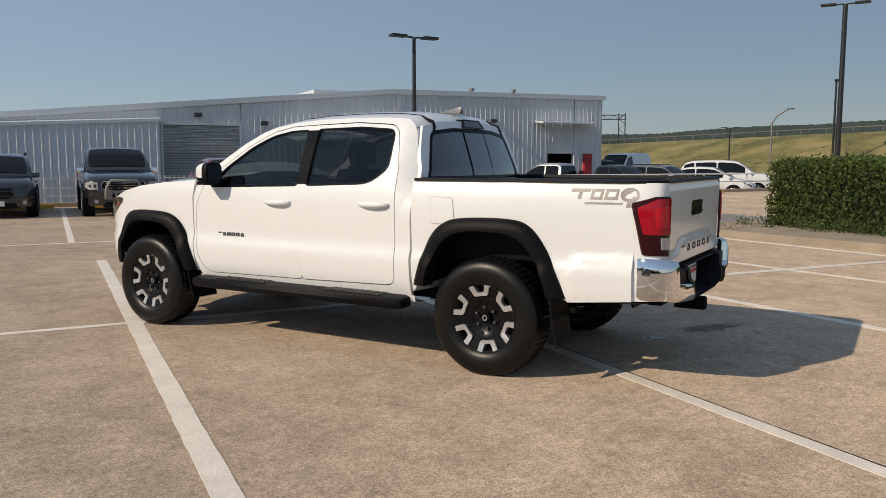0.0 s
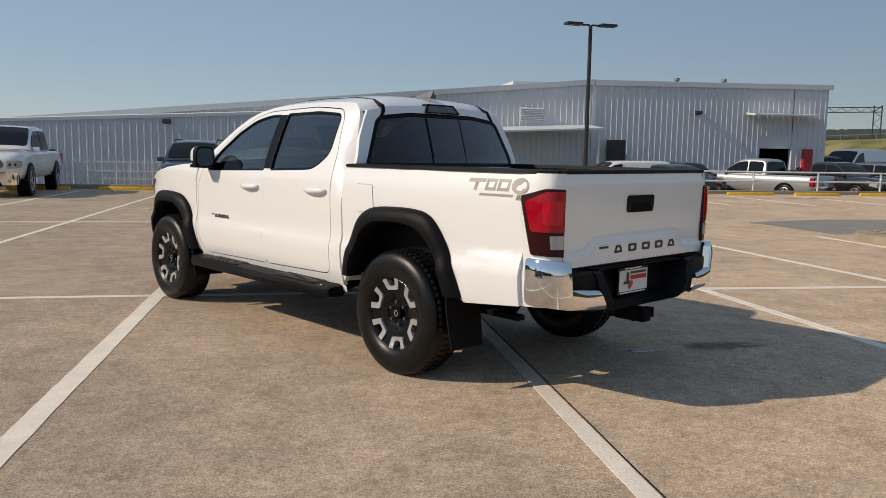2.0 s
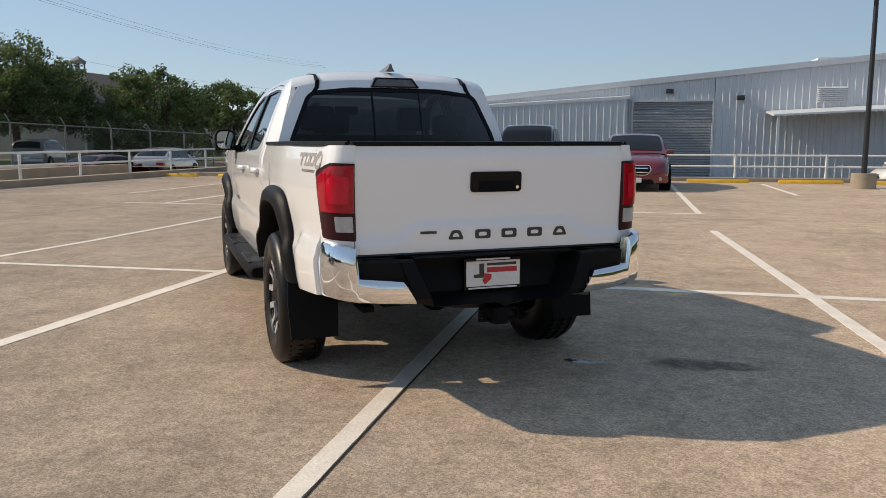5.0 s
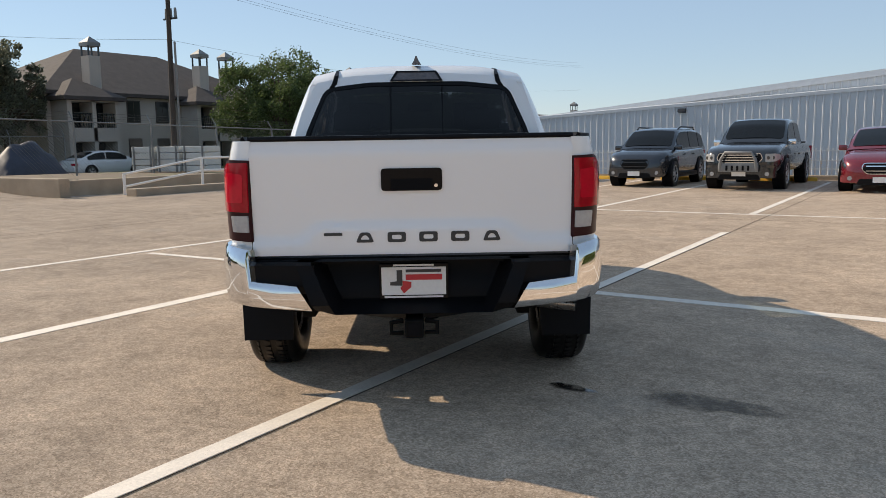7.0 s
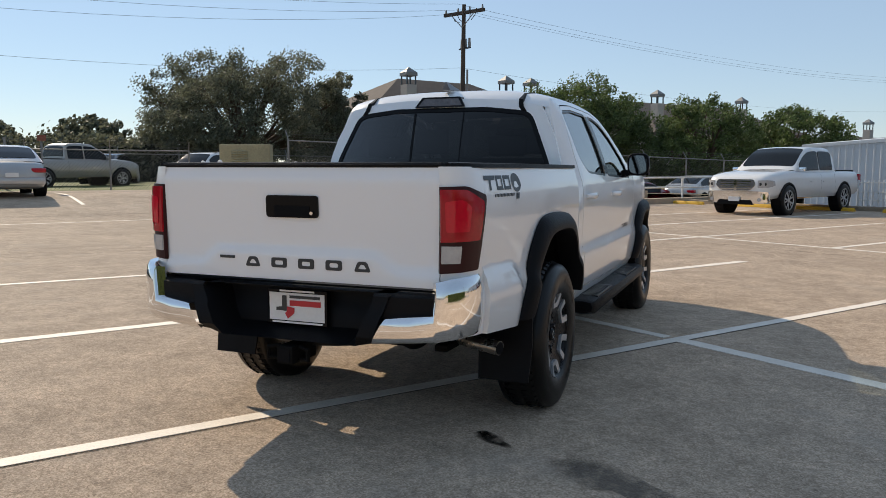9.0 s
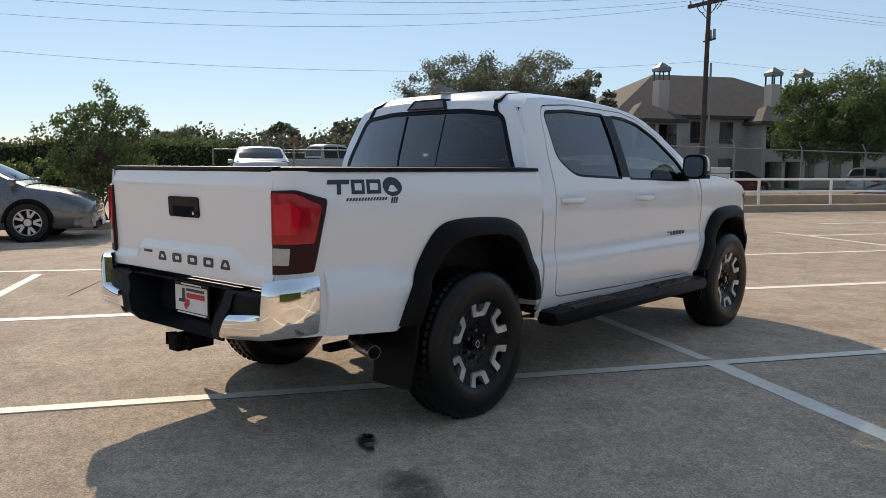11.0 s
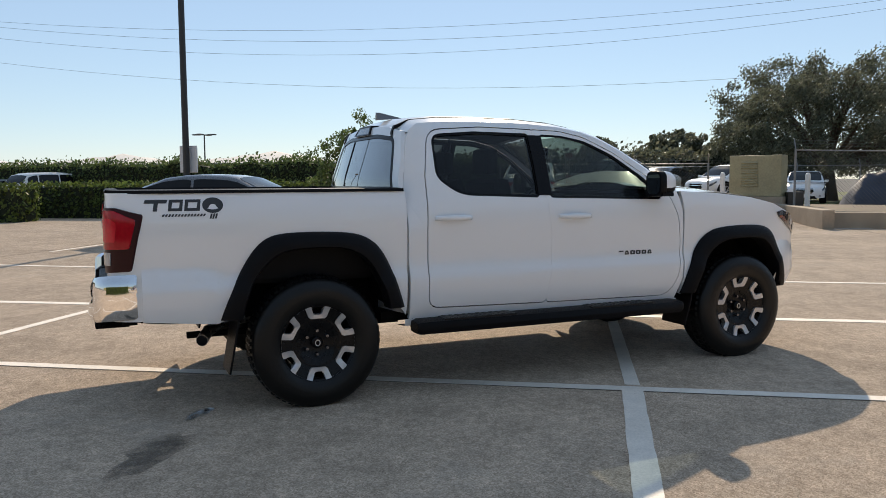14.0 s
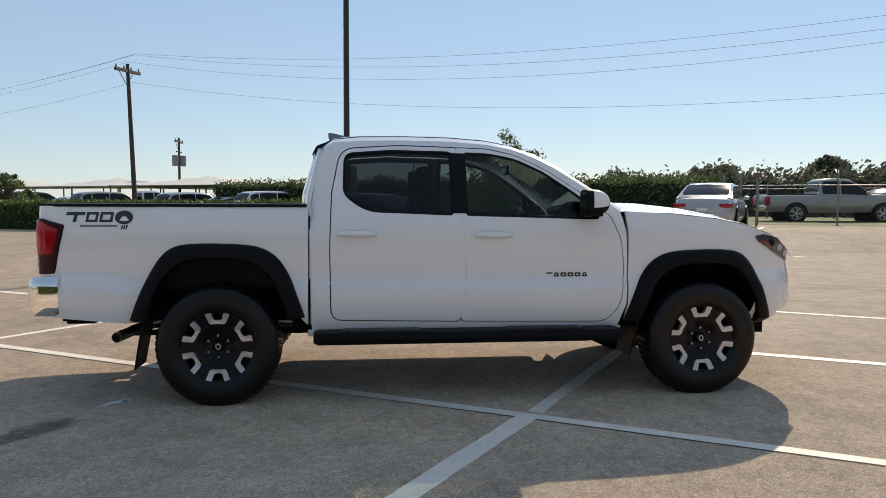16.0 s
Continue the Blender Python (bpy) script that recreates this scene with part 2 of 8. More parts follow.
def concrete():
    """Tan exposed-aggregate concrete: pebbles and sand, broad stains, dark traffic marks."""
    m = bpy.data.materials.new("aggregate_concrete")
    m.use_nodes = True
    n, l = m.node_tree.nodes, m.node_tree.links
    b = n["Principled BSDF"]
    tc = n.new("ShaderNodeTexCoord")

    def noise_node(scale, detail=4, rough=0.55):
        t = n.new("ShaderNodeTexNoise")
        t.inputs["Scale"].default_value = scale
        t.inputs["Detail"].default_value = detail
        t.inputs["Roughness"].default_value = rough
        l.new(tc.outputs["Object"], t.inputs["Vector"])
        return t

    vor = n.new("ShaderNodeTexVoronoi")
    vor.inputs["Scale"].default_value = 130
    l.new(tc.outputs["Object"], vor.inputs["Vector"])
    peb = n.new("ShaderNodeValToRGB")
    e = peb.color_ramp.elements
    e[0].position, e[0].color = 0.0, (0.155, 0.117, 0.086, 1)
    e[1].position, e[1].color = 1.0, (0.8, 0.67, 0.53, 1)
    for pos, c in ((0.3, (0.305, 0.232, 0.168, 1)), (0.55, (0.445, 0.348, 0.26, 1)), (0.8, (0.585, 0.47, 0.36, 1))):
        k = e.new(pos)
        k.color = c
    sep = n.new("ShaderNodeSeparateColor")
    l.new(vor.outputs["Color"], sep.inputs[0])
    grain = noise_node(120, 5, 0.7)
    mixf = n.new("ShaderNodeMix")
    mixf.inputs["Factor"].default_value = 0.55
    l.new(sep.outputs[0], mixf.inputs["A"])
    l.new(grain.outputs["Fac"], mixf.inputs["B"])
    l.new(mixf.outputs["Result"], peb.inputs["Fac"])
    broad = noise_node(0.55, 6, 0.6)
    mid = noise_node(3.2, 5, 0.6)
    s = n.new("ShaderNodeMath")
    s.operation = 'ADD'
    l.new(broad.outputs["Fac"], s.inputs[0])
    l.new(mid.outputs["Fac"], s.inputs[1])
    mr = n.new("ShaderNodeMapRange")
    mr.inputs["From Min"].default_value = 0.7
    mr.inputs["From Max"].default_value = 1.3
    mr.inputs["To Min"].default_value = 0.83
    mr.inputs["To Max"].default_value = 1.37
    l.new(s.outputs[0], mr.inputs["Value"])
    mul = n.new("ShaderNodeMix")
    mul.data_type, mul.blend_type = 'RGBA', 'MULTIPLY'
    mul.inputs["Factor"].default_value = 1.0
    l.new(peb.outputs["Color"], mul.inputs["A"])
    l.new(mr.outputs["Result"], mul.inputs["B"])
    mottle = noise_node(16, 4, 0.7)
    mo = n.new("ShaderNodeMapRange")
    for k, v in (("From Min", 0.3), ("From Max", 0.7), ("To Min", 0.8), ("To Max", 1.2)):
        mo.inputs[k].default_value = v
    l.new(mottle.outputs["Fac"], mo.inputs["Value"])
    mul2 = n.new("ShaderNodeMix")
    mul2.data_type, mul2.blend_type = 'RGBA', 'MULTIPLY'
    mul2.inputs["Factor"].default_value = 1.0
    l.new(mul.outputs["Result"], mul2.inputs["A"])
    l.new(mo.outputs["Result"], mul2.inputs["B"])
    mul = mul2
    worn = noise_node(1.1, 5, 0.65)
    wr = n.new("ShaderNodeMapRange")
    wr.inputs["From Min"].default_value = 0.56
    wr.inputs["From Max"].default_value = 0.7
    wr.inputs["To Max"].default_value = 0.35
    l.new(worn.outputs["Fac"], wr.inputs["Value"])
    grey = n.new("ShaderNodeMix")
    grey.data_type = 'RGBA'
    grey.inputs["B"].default_value = (0.34, 0.295, 0.25, 1)
    l.new(wr.outputs["Result"], grey.inputs["Factor"])
    l.new(mul.outputs["Result"], grey.inputs["A"])
    l.new(grey.outputs["Result"], b.inputs["Base Color"])
    b.inputs["Roughness"].default_value = 0.78
    b.inputs["Diffuse Roughness"].default_value = 0.4
    b.inputs["Specular IOR Level"].default_value = 0.08
    bn = n.new("ShaderNodeBump")
    bn.inputs["Strength"].default_value = 0.6
    bn.inputs["Distance"].default_value = 0.007
    l.new(grain.outputs["Fac"], bn.inputs["Height"])
    l.new(bn.outputs["Normal"], b.inputs["Normal"])
    return m


def line_paint():
    """White marking paint, thin and worn through in specks."""
    m = material("marking_paint", (0.76, 0.69, 0.6), 0.7, vary=0.16, scale=5, fine=90, bump=0.3, bump_scale=60)
    n, l = m.node_tree.nodes, m.node_tree.links
    b = n["Principled BSDF"]
    tc = n.new("ShaderNodeTexCoord")
    t = n.new("ShaderNodeTexNoise")
    t.inputs["Scale"].default_value = 45
    t.inputs["Detail"].default_value = 8
    t.inputs["Roughness"].default_value = 0.8
    l.new(tc.outputs["Object"], t.inputs["Vector"])
    mr = n.new("ShaderNodeMapRange")
    mr.inputs["From Min"].default_value = 0.6
    mr.inputs["From Max"].default_value = 0.68
    mr.inputs["To Max"].default_value = 0.75
    l.new(t.outputs["Fac"], mr.inputs["Value"])
    mx = n.new("ShaderNodeMix")
    mx.data_type = 'RGBA'
    mx.inputs["B"].default_value = (0.27, 0.19, 0.12, 1)
    src = b.inputs["Base Color"].links[0].from_socket
    l.new(mr.outputs["Result"], mx.inputs["Factor"])
    l.new(src, mx.inputs["A"])
    l.new(mx.outputs["Result"], b.inputs["Base Color"])
    return m


M = {
    "concrete": concrete(),
    "paint_line": line_paint(),
    "joint": material("joint_filler", (0.03, 0.025, 0.02), 0.9, spec=0.1),
    "kerb": material("kerb_concrete", (0.33, 0.27, 0.2), 0.85, vary=0.25, scale=2, fine=50, bump=0.4, bump_scale=80),
    "patch": material("repair_patch", (0.24, 0.225, 0.205), 0.8, vary=0.15, scale=2, fine=40, bump=0.3, bump_scale=80),
    "yellow": material("yellow_paint", (0.72, 0.42, 0.03), 0.6, vary=0.25, scale=8, fine=60),
    "siding": material("painted_metal_siding", (0.6, 0.62, 0.64), 0.42, 0.0, vary=0.08, scale=0.6, fine=25, spec=0.5),
    "siding_trim": material("trim_metal", (0.62, 0.64, 0.66), 0.4, vary=0.06),
    "roof_metal": material("roof_metal", (0.55, 0.56, 0.57), 0.4, vary=0.1, scale=1),
    "roller": material("roller_door_metal", (0.3, 0.31, 0.32), 0.45, vary=0.1, scale=2),
    "white_rail": material("white_painted_steel", (0.72, 0.72, 0.7), 0.45, vary=0.12, scale=3, fine=40),
    "black_metal": material("black_painted_metal", (0.018, 0.018, 0.02), 0.4, vary=0.2, scale=5),
    # near-black for hollows and gaps: their shade is put into the colour
    "dark": material("void_shade", (0.008, 0.008, 0.009), 0.9, spec=0.1),
    "grass": material("dry_grass", (0.165, 0.15, 0.045), 0.9, vary=0.6, scale=0.22, fine=2.2, bump=0.8, bump_scale=12, tint=(0.3, 0.235, 0.095)),
    "grass_green": material("lawn", (0.1, 0.12, 0.03), 0.9, vary=0.35, scale=0.4, fine=8, bump=0.8, bump_scale=20),
    "asphalt": material("old_asphalt", (0.09, 0.085, 0.078), 0.9, vary=0.2, scale=0.5, fine=30, bump=0.4, bump_scale=80),
    "land": material("far_land", (0.1, 0.105, 0.05), 0.95, vary=0.4, scale=0.01, fine=0.1),
    "far_hill": material("wooded_hill", (0.035, 0.05, 0.04), 0.95, vary=0.35, scale=0.02, fine=0.15),
    "bark": material("bark", (0.09, 0.065, 0.045), 0.9, vary=0.35, scale=6, fine=40, bump=0.9, bump_scale=30),
    "wood_pole": material("weathered_pole_wood", (0.06, 0.048, 0.04), 0.9, vary=0.3, scale=3, fine=40, bump=0.5, bump_scale=40),
    "stucco": material("beige_stucco", (0.45, 0.4, 0.35), 0.85, vary=0.1, scale=1, fine=40, bump=0.3),
    "shingle": material("brown_shingles", (0.068, 0.055, 0.049), 0.9, vary=0.25, scale=2, fine=12, bump=0.6, bump_scale=25),
    "galv": material("galvanised_steel", (0.22, 0.22, 0.215), 0.55, 0.4, vary=0.15),
    "mesh_wire": material("dull_wire", (0.13, 0.13, 0.125), 0.6, 0.3, vary=0.15),
    "tarp": material("blue_grey_tarpaulin", (0.03, 0.036, 0.055), 0.6, vary=0.3, scale=3, fine=20, bump=0.6, bump_scale=5),
    "cream": material("cream_enamel", (0.31, 0.28, 0.165), 0.5, vary=0.2, scale=2, fine=20),
    "white_sheet": material("white_wrapped_sheet", (0.6, 0.6, 0.57), 0.5, vary=0.12),
    "red": material("red_enamel", (0.4, 0.02, 0.03), 0.35, vary=0.1),
    "canvas": material("shade_canvas", (0.62, 0.6, 0.56), 0.8, vary=0.08),
    "soil": material("dry_soil", (0.21, 0.165, 0.115), 0.95, vary=0.35, scale=0.5, fine=12, bump=0.6, bump_scale=20, tint=(0.13, 0.13, 0.05)),
    "wire": material("wire", (0.03, 0.03, 0.035), 0.6),
}


def leaf_material(name, a, b):
    m = material(name, a, 0.55, vary=0.4, scale=0.8, fine=5, tint=b, spec=0.4)
    n, l = m.node_tree.nodes, m.node_tree.links
    g = n.new("ShaderNodeNewGeometry")
    bs = n["Principled BSDF"]
    src = bs.inputs["Base Color"].links[0].from_socket
    mr = n.new("ShaderNodeMapRange")
    mr.inputs["To Min"].default_value = 0.55
    mr.inputs["To Max"].default_value = 1.5
    l.new(g.outputs["Random Per Island"], mr.inputs["Value"])
    mx = n.new("ShaderNodeMix")
    mx.data_type, mx.blend_type = 'RGBA', 'MULTIPLY'
    mx.inputs["Factor"].default_value = 1.0
    l.new(src, mx.inputs["A"])
    l.new(mr.outputs["Result"], mx.inputs["B"])
    l.new(mx.outputs["Result"], bs.inputs["Base Color"])
    tl = n.new("ShaderNodeBsdfTranslucent")
    l.new(mx.outputs["Result"], tl.inputs["Color"])
    ms = n.new("ShaderNodeMixShader")
    ms.inputs[0].default_value = 0.42
    out = [k for k in n if k.type == 'OUTPUT_MATERIAL'][0]
    l.new(bs.outputs[0], ms.inputs[1])
    l.new(tl.outputs[0], ms.inputs[2])
    l.new(ms.outputs[0], out.inputs[0])
    return m


M["leaf_oak"] = leaf_material("oak_leaves", (0.12, 0.13, 0.085), (0.165, 0.168, 0.115))
M["leaf_green"] = leaf_material("green_leaves", (0.085, 0.125, 0.04), (0.12, 0.155, 0.055))
M["leaf_hedge"] = leaf_material("hedge_leaves", (0.105, 0.14, 0.032), (0.065, 0.1, 0.025))
# near-black, with the shade inside the foliage put into the colour
M["hedge_core"] = material("hedge_inner_shade", (0.016, 0.022, 0.009), 0.95, vary=0.5, scale=6, fine=40)


def stain_material(name, color, rough, most):
    """A soaked-in stain: strongest in the middle, broken and fading towards its rim."""
    m = material(name, color, rough, vary=0.3, scale=8, fine=50)
    n, l = m.node_tree.nodes, m.node_tree.links
    tc = n.new("ShaderNodeTexCoord")
    flat = n.new("ShaderNodeVectorMath")
    flat.operation = 'MULTIPLY'
    flat.inputs[1].default_value = (1, 1, 0)
    l.new(tc.outputs["Generated"], flat.inputs[0])
    off = n.new("ShaderNodeVectorMath")
    off.operation = 'DISTANCE'
    off.inputs[1].default_value = (.5, .5, 0)
    l.new(flat.outputs[0], off.inputs[0])
    fade = n.new("ShaderNodeMapRange")
    for k, v in (("From Min", .5), ("From Max", .26), ("To Max", most)):
        fade.inputs[k].default_value = v
    l.new(off.outputs["Value"], fade.inputs["Value"])
    t = n.new("ShaderNodeTexNoise")
    t.inputs["Scale"].default_value = 9
    t.inputs["Detail"].default_value = 6
    l.new(tc.outputs["Object"], t.inputs["Vector"])
    br = n.new("ShaderNodeMapRange")
    for k, v in (("From Min", .3), ("From Max", .52), ("To Min", .25)):
        br.inputs[k].default_value = v
    l.new(t.outputs["Fac"], br.inputs["Value"])
    mu = n.new("ShaderNodeMath")
    mu.operation = 'MULTIPLY'
    l.new(fade.outputs["Result"], mu.inputs[0])
    l.new(br.outputs["Result"], mu.inputs[1])
    l.new(mu.outputs[0], n["Principled BSDF"].inputs["Alpha"])
    return m


M["stain"] = stain_material("oil_stain", (0.05, 0.042, 0.035), 0.12, .9)
M["damp"] = stain_material("damp_concrete", (0.13, 0.105, 0.08), 0.75, .62)

# ---- ground: one sheet, raised into the lot slab, lower beyond the railing ----
LOW = -0.5


def ground_sheet():
    """Land to the horizon with the lot's level set into it."""
    xs = [-1500, -300, -120, -60, -40, -15.8, -15.78, 60, 120, 300, 1500]
    ys = [-1500, -300, -120, -60, -30, 22.3, 22.32, 60, 120, 300, 1500]
    bm = bmesh.new()
    rows = []
    for y in ys:
        row = []
        for x in xs:
            z = -0.012
            if y > 22.31:
                z = LOW
            row.append((x, y, z))
        rows.append(row)
    grid(bm, rows)
    return part("ground", bm, M["asphalt"])


ground = tagged(ground_sheet(), "grey asphalt and land stretching to the horizon", "ground", kind="structure")

bm = bmesh.new()
box(bm, -38, 60, -40, 22.3, -1.0, 0.0)
lot = tagged(part("pavement", bm, M["concrete"]), "tan exposed-aggregate concrete parking lot", "pavement", kind="structure")


def rise(x, y):
    """The lot's gentle climb towards the fence by the apartments."""
    k = min(1, max(0, (-16.0 - x) / 6.5))
    f = min(1, max(0, (y + 9.0) / 5.0)) * (1 if x < -16.6 else min(1, max(0, (8.2 - y) / 2.0)))
    return (0.47 * k * k * (3 - 2 * k)) * f * f * (3 - 2 * f) if y < 8.25 else 0.0


bm = bmesh.new()
grid(bm, [[(x, y, rise(x, y) + 0.0015) for x in [-30 + 0.5 * i for i in range(29)]] for y in [-9.0 + 0.575 * j for j in range(31)]])
tagged(part("paved_slope", bm, M["concrete"], smooth=60), "tan concrete rising gently to the fence", "pavement", kind="structure")


def stripe(x0, y0, x1, y1, w, z=0.004, seed=0):
    """A painted line with slightly uneven edges."""
    rng = random.Random(seed)
    bm = bmesh.new()
    d = Vector((x1 - x0, y1 - y0, 0))
    n = max(2, int(d.length / 0.12))
    side = Vector((-d.y, d.x, 0)).normalized() * w / 2
    rows = []
    for i in range(n + 1):
        p = Vector((x0, y0, z)) + d * i / n
        p.z += rise(p.x, p.y)
        rows.append([p + side * (1 + rng.uniform(-.05, .05)), p - side * (1 + rng.uniform(-.05, .05))])
    vs = grid(bm, rows)
    ext = bmesh.ops.extrude_face_region(bm, geom=bm.faces[:])
    bmesh.ops.translate(bm, vec=(0, 0, -0.004), verts=[v for v in ext["geom"] if isinstance(v, bmesh.types.BMVert)])
    ob = part("stall_line", bm, M["paint_line"])
    return tagged(ob, "worn white painted stall line on the concrete", "line", "stall lines", "structure")


PITCH = 2.69
for x0, y0, x1, y1, w, seed in ((0.02, -7.6, 0.13, 7.15, 0.1, 1), (-2.64, -7.6, -2.64, 7.15, 0.13, 2), (3.0, -2.3, 2.46, 7.2, 0.11, 4), (5.66, -2.3, 4.8, 7.1, 0.11, 5), (8.1, -2.75, 7.6, 7.25, 0.11, 6),
                                (-6.2, -7.6, -5.5, 4.0, 0.1, 3), (-5.5, 4.02, -5.45, 20.6, 0.1, 13), (-10.75, 12.5, -10.7, 20.6, 0.1, 14)):
    stripe(x0, y0, x1, y1, w, seed=seed)
stripe(-5.4, 2.27, 0.0, 2.34, 0.095, 0.0045, 7)
stripe(0.12, 2.33, 8.0, 2.13, 0.13, 0.0045, 17)
stripe(-5.6, -2.9, 2.7, -3.1, 0.1, 0.0045, 18)
stripe(-9.0, 9.9, 2.6, 9.95, 0.1, 0.0045, 8)
for x in (-8.1, -2.95, -0.08, 2.5, 5.2, 7.9, 10.7, 13.4, 16.1, 18.8, 21.5):
    stripe(x, 10.0 + (0 if x < 3 else 5.5), x, 20.6, 0.11, seed=int(x * 10) + 200)
stripe(-16.1, -4.0, -16.1, 3.4, 0.1, seed=31)
stripe(-19.5, -0.9, -24.0, -0.9, 0.1, seed=32)
stripe(-19.5, 1.9, -24.0, 1.9, 0.1, seed=33)
stripe(-12.5, -8.0, -8.5, -8.0, 0.1, seed=34)


def joint(x0, y0, x1, y1, w=0.018):
    bm = bmesh.new()
    d = Vector((x1 - x0, y1 - y0, 0))
    s = Vector((-d.y, d.x, 0)).normalized() * w / 2
    n = int(d.length / 0.4) + 1
    rng = random.Random(int(x0 * 10 + y0))
    rows = []
    for i in range(n + 1):
        p = Vector((x0, y0, 0.003)) + d * i / n
        p.z += rise(p.x, p.y)
        o = s * rng.uniform(-0.3, 0.3)
        rows.append([p + s * rng.uniform(0.6, 1.1) + o, p - s * rng.uniform(0.6, 1.1) + o])
    grid(bm, rows)
    return tagged(part("slab_joint", bm, M["joint"]), "dark filled joint between concrete slabs", "joint", "slab joints", "structure")


joint(-0.09, -30, 0.082, -7.6, 0.012)
joint(0.082, -7.6, 0.19, 7.15, 0.011)
joint(0.19, 7.15, 0.3, 22, 0.012)
joint(-9.3, -6, -9.0, 8.0, 0.014)
joint(-3.8, -2.27, -12.3, -1.02, 0.014)
for x in (-8.7, -17.6, 9.0, 18.0):
    joint(x, -30, x, 22)
for y in (-8.2, 9.0, 15.9):
    joint(-36, y, 55, y)


def blot(name, cx, cy, rx, ry, turn, seed, mat):
    rng = random.Random(seed)
    bm = bmesh.new()
    ph = [rng.uniform(0, 6.28) for _ in range(4)]
    vs = []
    for i in range(40):
        a = 2 * math.pi * i / 40
        r = 1 + 0.18 * math.sin(3 * a + ph[0]) + 0.12 * math.sin(5 * a + ph[1]) + 0.08 * math.sin(9 * a + ph[2])
        p = Matrix.Rotation(turn, 3, 'Z') @ Vector((rx * r * math.cos(a), ry * r * math.sin(a), 0))
        vs.append(bm.verts.new((cx + p.x, cy + p.y, 0.0035)))
    bm.faces.new(vs)
    return tagged(part(name, bm, mat), "dark damp stain on the concrete", "stain", "stains", "structure")


bm = bmesh.new()
out = rounded([(8.2, 7.6), (12.6, 7.7), (13.0, 10.7), (10.3, 10.8), (7.9, 10.05), (8.1, 9.0)], .15, 3)
vs = [bm.verts.new((x, y, 0.003)) for x, y in out]
bm.faces.new(vs)
tagged(part("asphalt_patch", bm, M["patch"]), "smooth dark grey repair patch in the concrete", "patch", kind="structure")

M["pale"] = material("pale_concrete", (0.56, 0.5, 0.44), 0.85, vary=0.18, scale=1.5, fine=40, bump=0.3, bump_scale=90)
bm = bmesh.new()
bm.faces.new([bm.verts.new((x, y, 0.003)) for x, y in rounded([(-25.5, 5.6), (-20.2, 6.1), (-16.8, 8.0), (-17.0, 9.6), (-20.6, 8.0), (-25.5, 7.4)], .2, 3)])
tagged(part("ramp_slab", bm, M["pale"]), "pale newer concrete slab before the low wall", "slab", kind="structure")

# ---- kerb, wheel stops and railing before the workshop ----
bm = bmesh.new()
box(bm, -15.8, 40, 21.9, 22.3, -1.0, 0.13, bev=0.02)
tagged(part("kerb", bm, M["kerb"]), "concrete kerb at the edge of the raised lot", "kerb", kind="structure")


def wheel_stop(x, y):
    bm = bmesh.new()
    prof = [(-0.075, 0), (-0.07, 0.06), (-0.04, 0.11), (0.04, 0.11), (0.07, 0.06), (0.075, 0)]
    loft(bm, [[(x + dx, y + p[0] * (0.9 if abs(dx) > .88 else 1), p[1] * (0.8 if abs(dx) > .88 else 1)) for p in prof] for dx in (-0.92, -0.88, 0.88, 0.92)])
    return tagged(part("wheel_stop", bm, M["yellow"], smooth=40), "yellow-painted concrete wheel stop on the lot", "wheel stop", "wheel stops")


for k in range(-7, 9):
    wheel_stop(0.05 + PITCH * (k + 0.5) - 0.1, 21.25)


def railing(p0, p1, n, h=0.85, sloped_start=False):
    """White two-bar pipe railing on square posts."""
    p0, p1 = Vector(p0), Vector(p1)
    t = thing("railing", Matrix.Translation(p0), "white painted steel pipe railing on posts", "railing", "railings")
    d = p1 - p0
    for i in range(n + 1):
        q = d * i / n
        bm = bmesh.new()
        cyl(bm, (q.x, q.y, q.z), (q.x, q.y, q.z + h), 0.04, n=10)
        part("post", bm, M["white_rail"], t, smooth=40)
    for z in (h - 0.03, h * 0.5):
        bm = bmesh.new()
        cyl(bm, (0, 0, z), (d.x, d.y, d.z + z), 0.032, n=8)
        part("rail", bm, M["white_rail"], t, smooth=40)
    return t


railing((1.9, 22.1, 0.1), (39.5, 22.1, 0.1), 14, 0.76)
rl = railing((-15.4, 11.8, 0.2), (-15.4, 27.0, 0.2), 6, 0.78)
# its end bends down to a low post
bm = bmesh.new()
cyl(bm, (-.8, -2.0, -.22), (-.8, -2.0, .4), 0.04, n=10)
part("post", bm, M["white_rail"], rl, smooth=40)
for z0, z1 in ((.36, .75), (.02, .39)):
    bm = bmesh.new()
    cyl(bm, (-.8, -2.0, z0), (0, 0, z1), 0.032, n=8)
    part("rail", bm, M["white_rail"], rl, smooth=40)

# picket fence in front of the lean-to wall
fence = thing("picket_fence", Matrix.Translation((-8.9, 22.1, 0.12)), "white picket fence of thin steel bars", "fence")
pick = None
for i in range(73):
    x = i * 0.15
    if pick is None:
        bm = bmesh.new()
        box(bm, -0.02, 0.02, -0.012, 0.012, 0, 0.82)
        o = part("picket", bm, M["white_rail"], fence)
        pick = o.data
    else:
        o = place("picket", pick, M["white_rail"], fence)
    o.location = (x, 0, 0)
for z in (0.2, 0.45, 0.74):
    bm = bmesh.new()
    box(bm, 0, 10.8, -0.03, 0.03, z - 0.02, z + 0.02)
    part("rail", bm, M["white_rail"], fence)


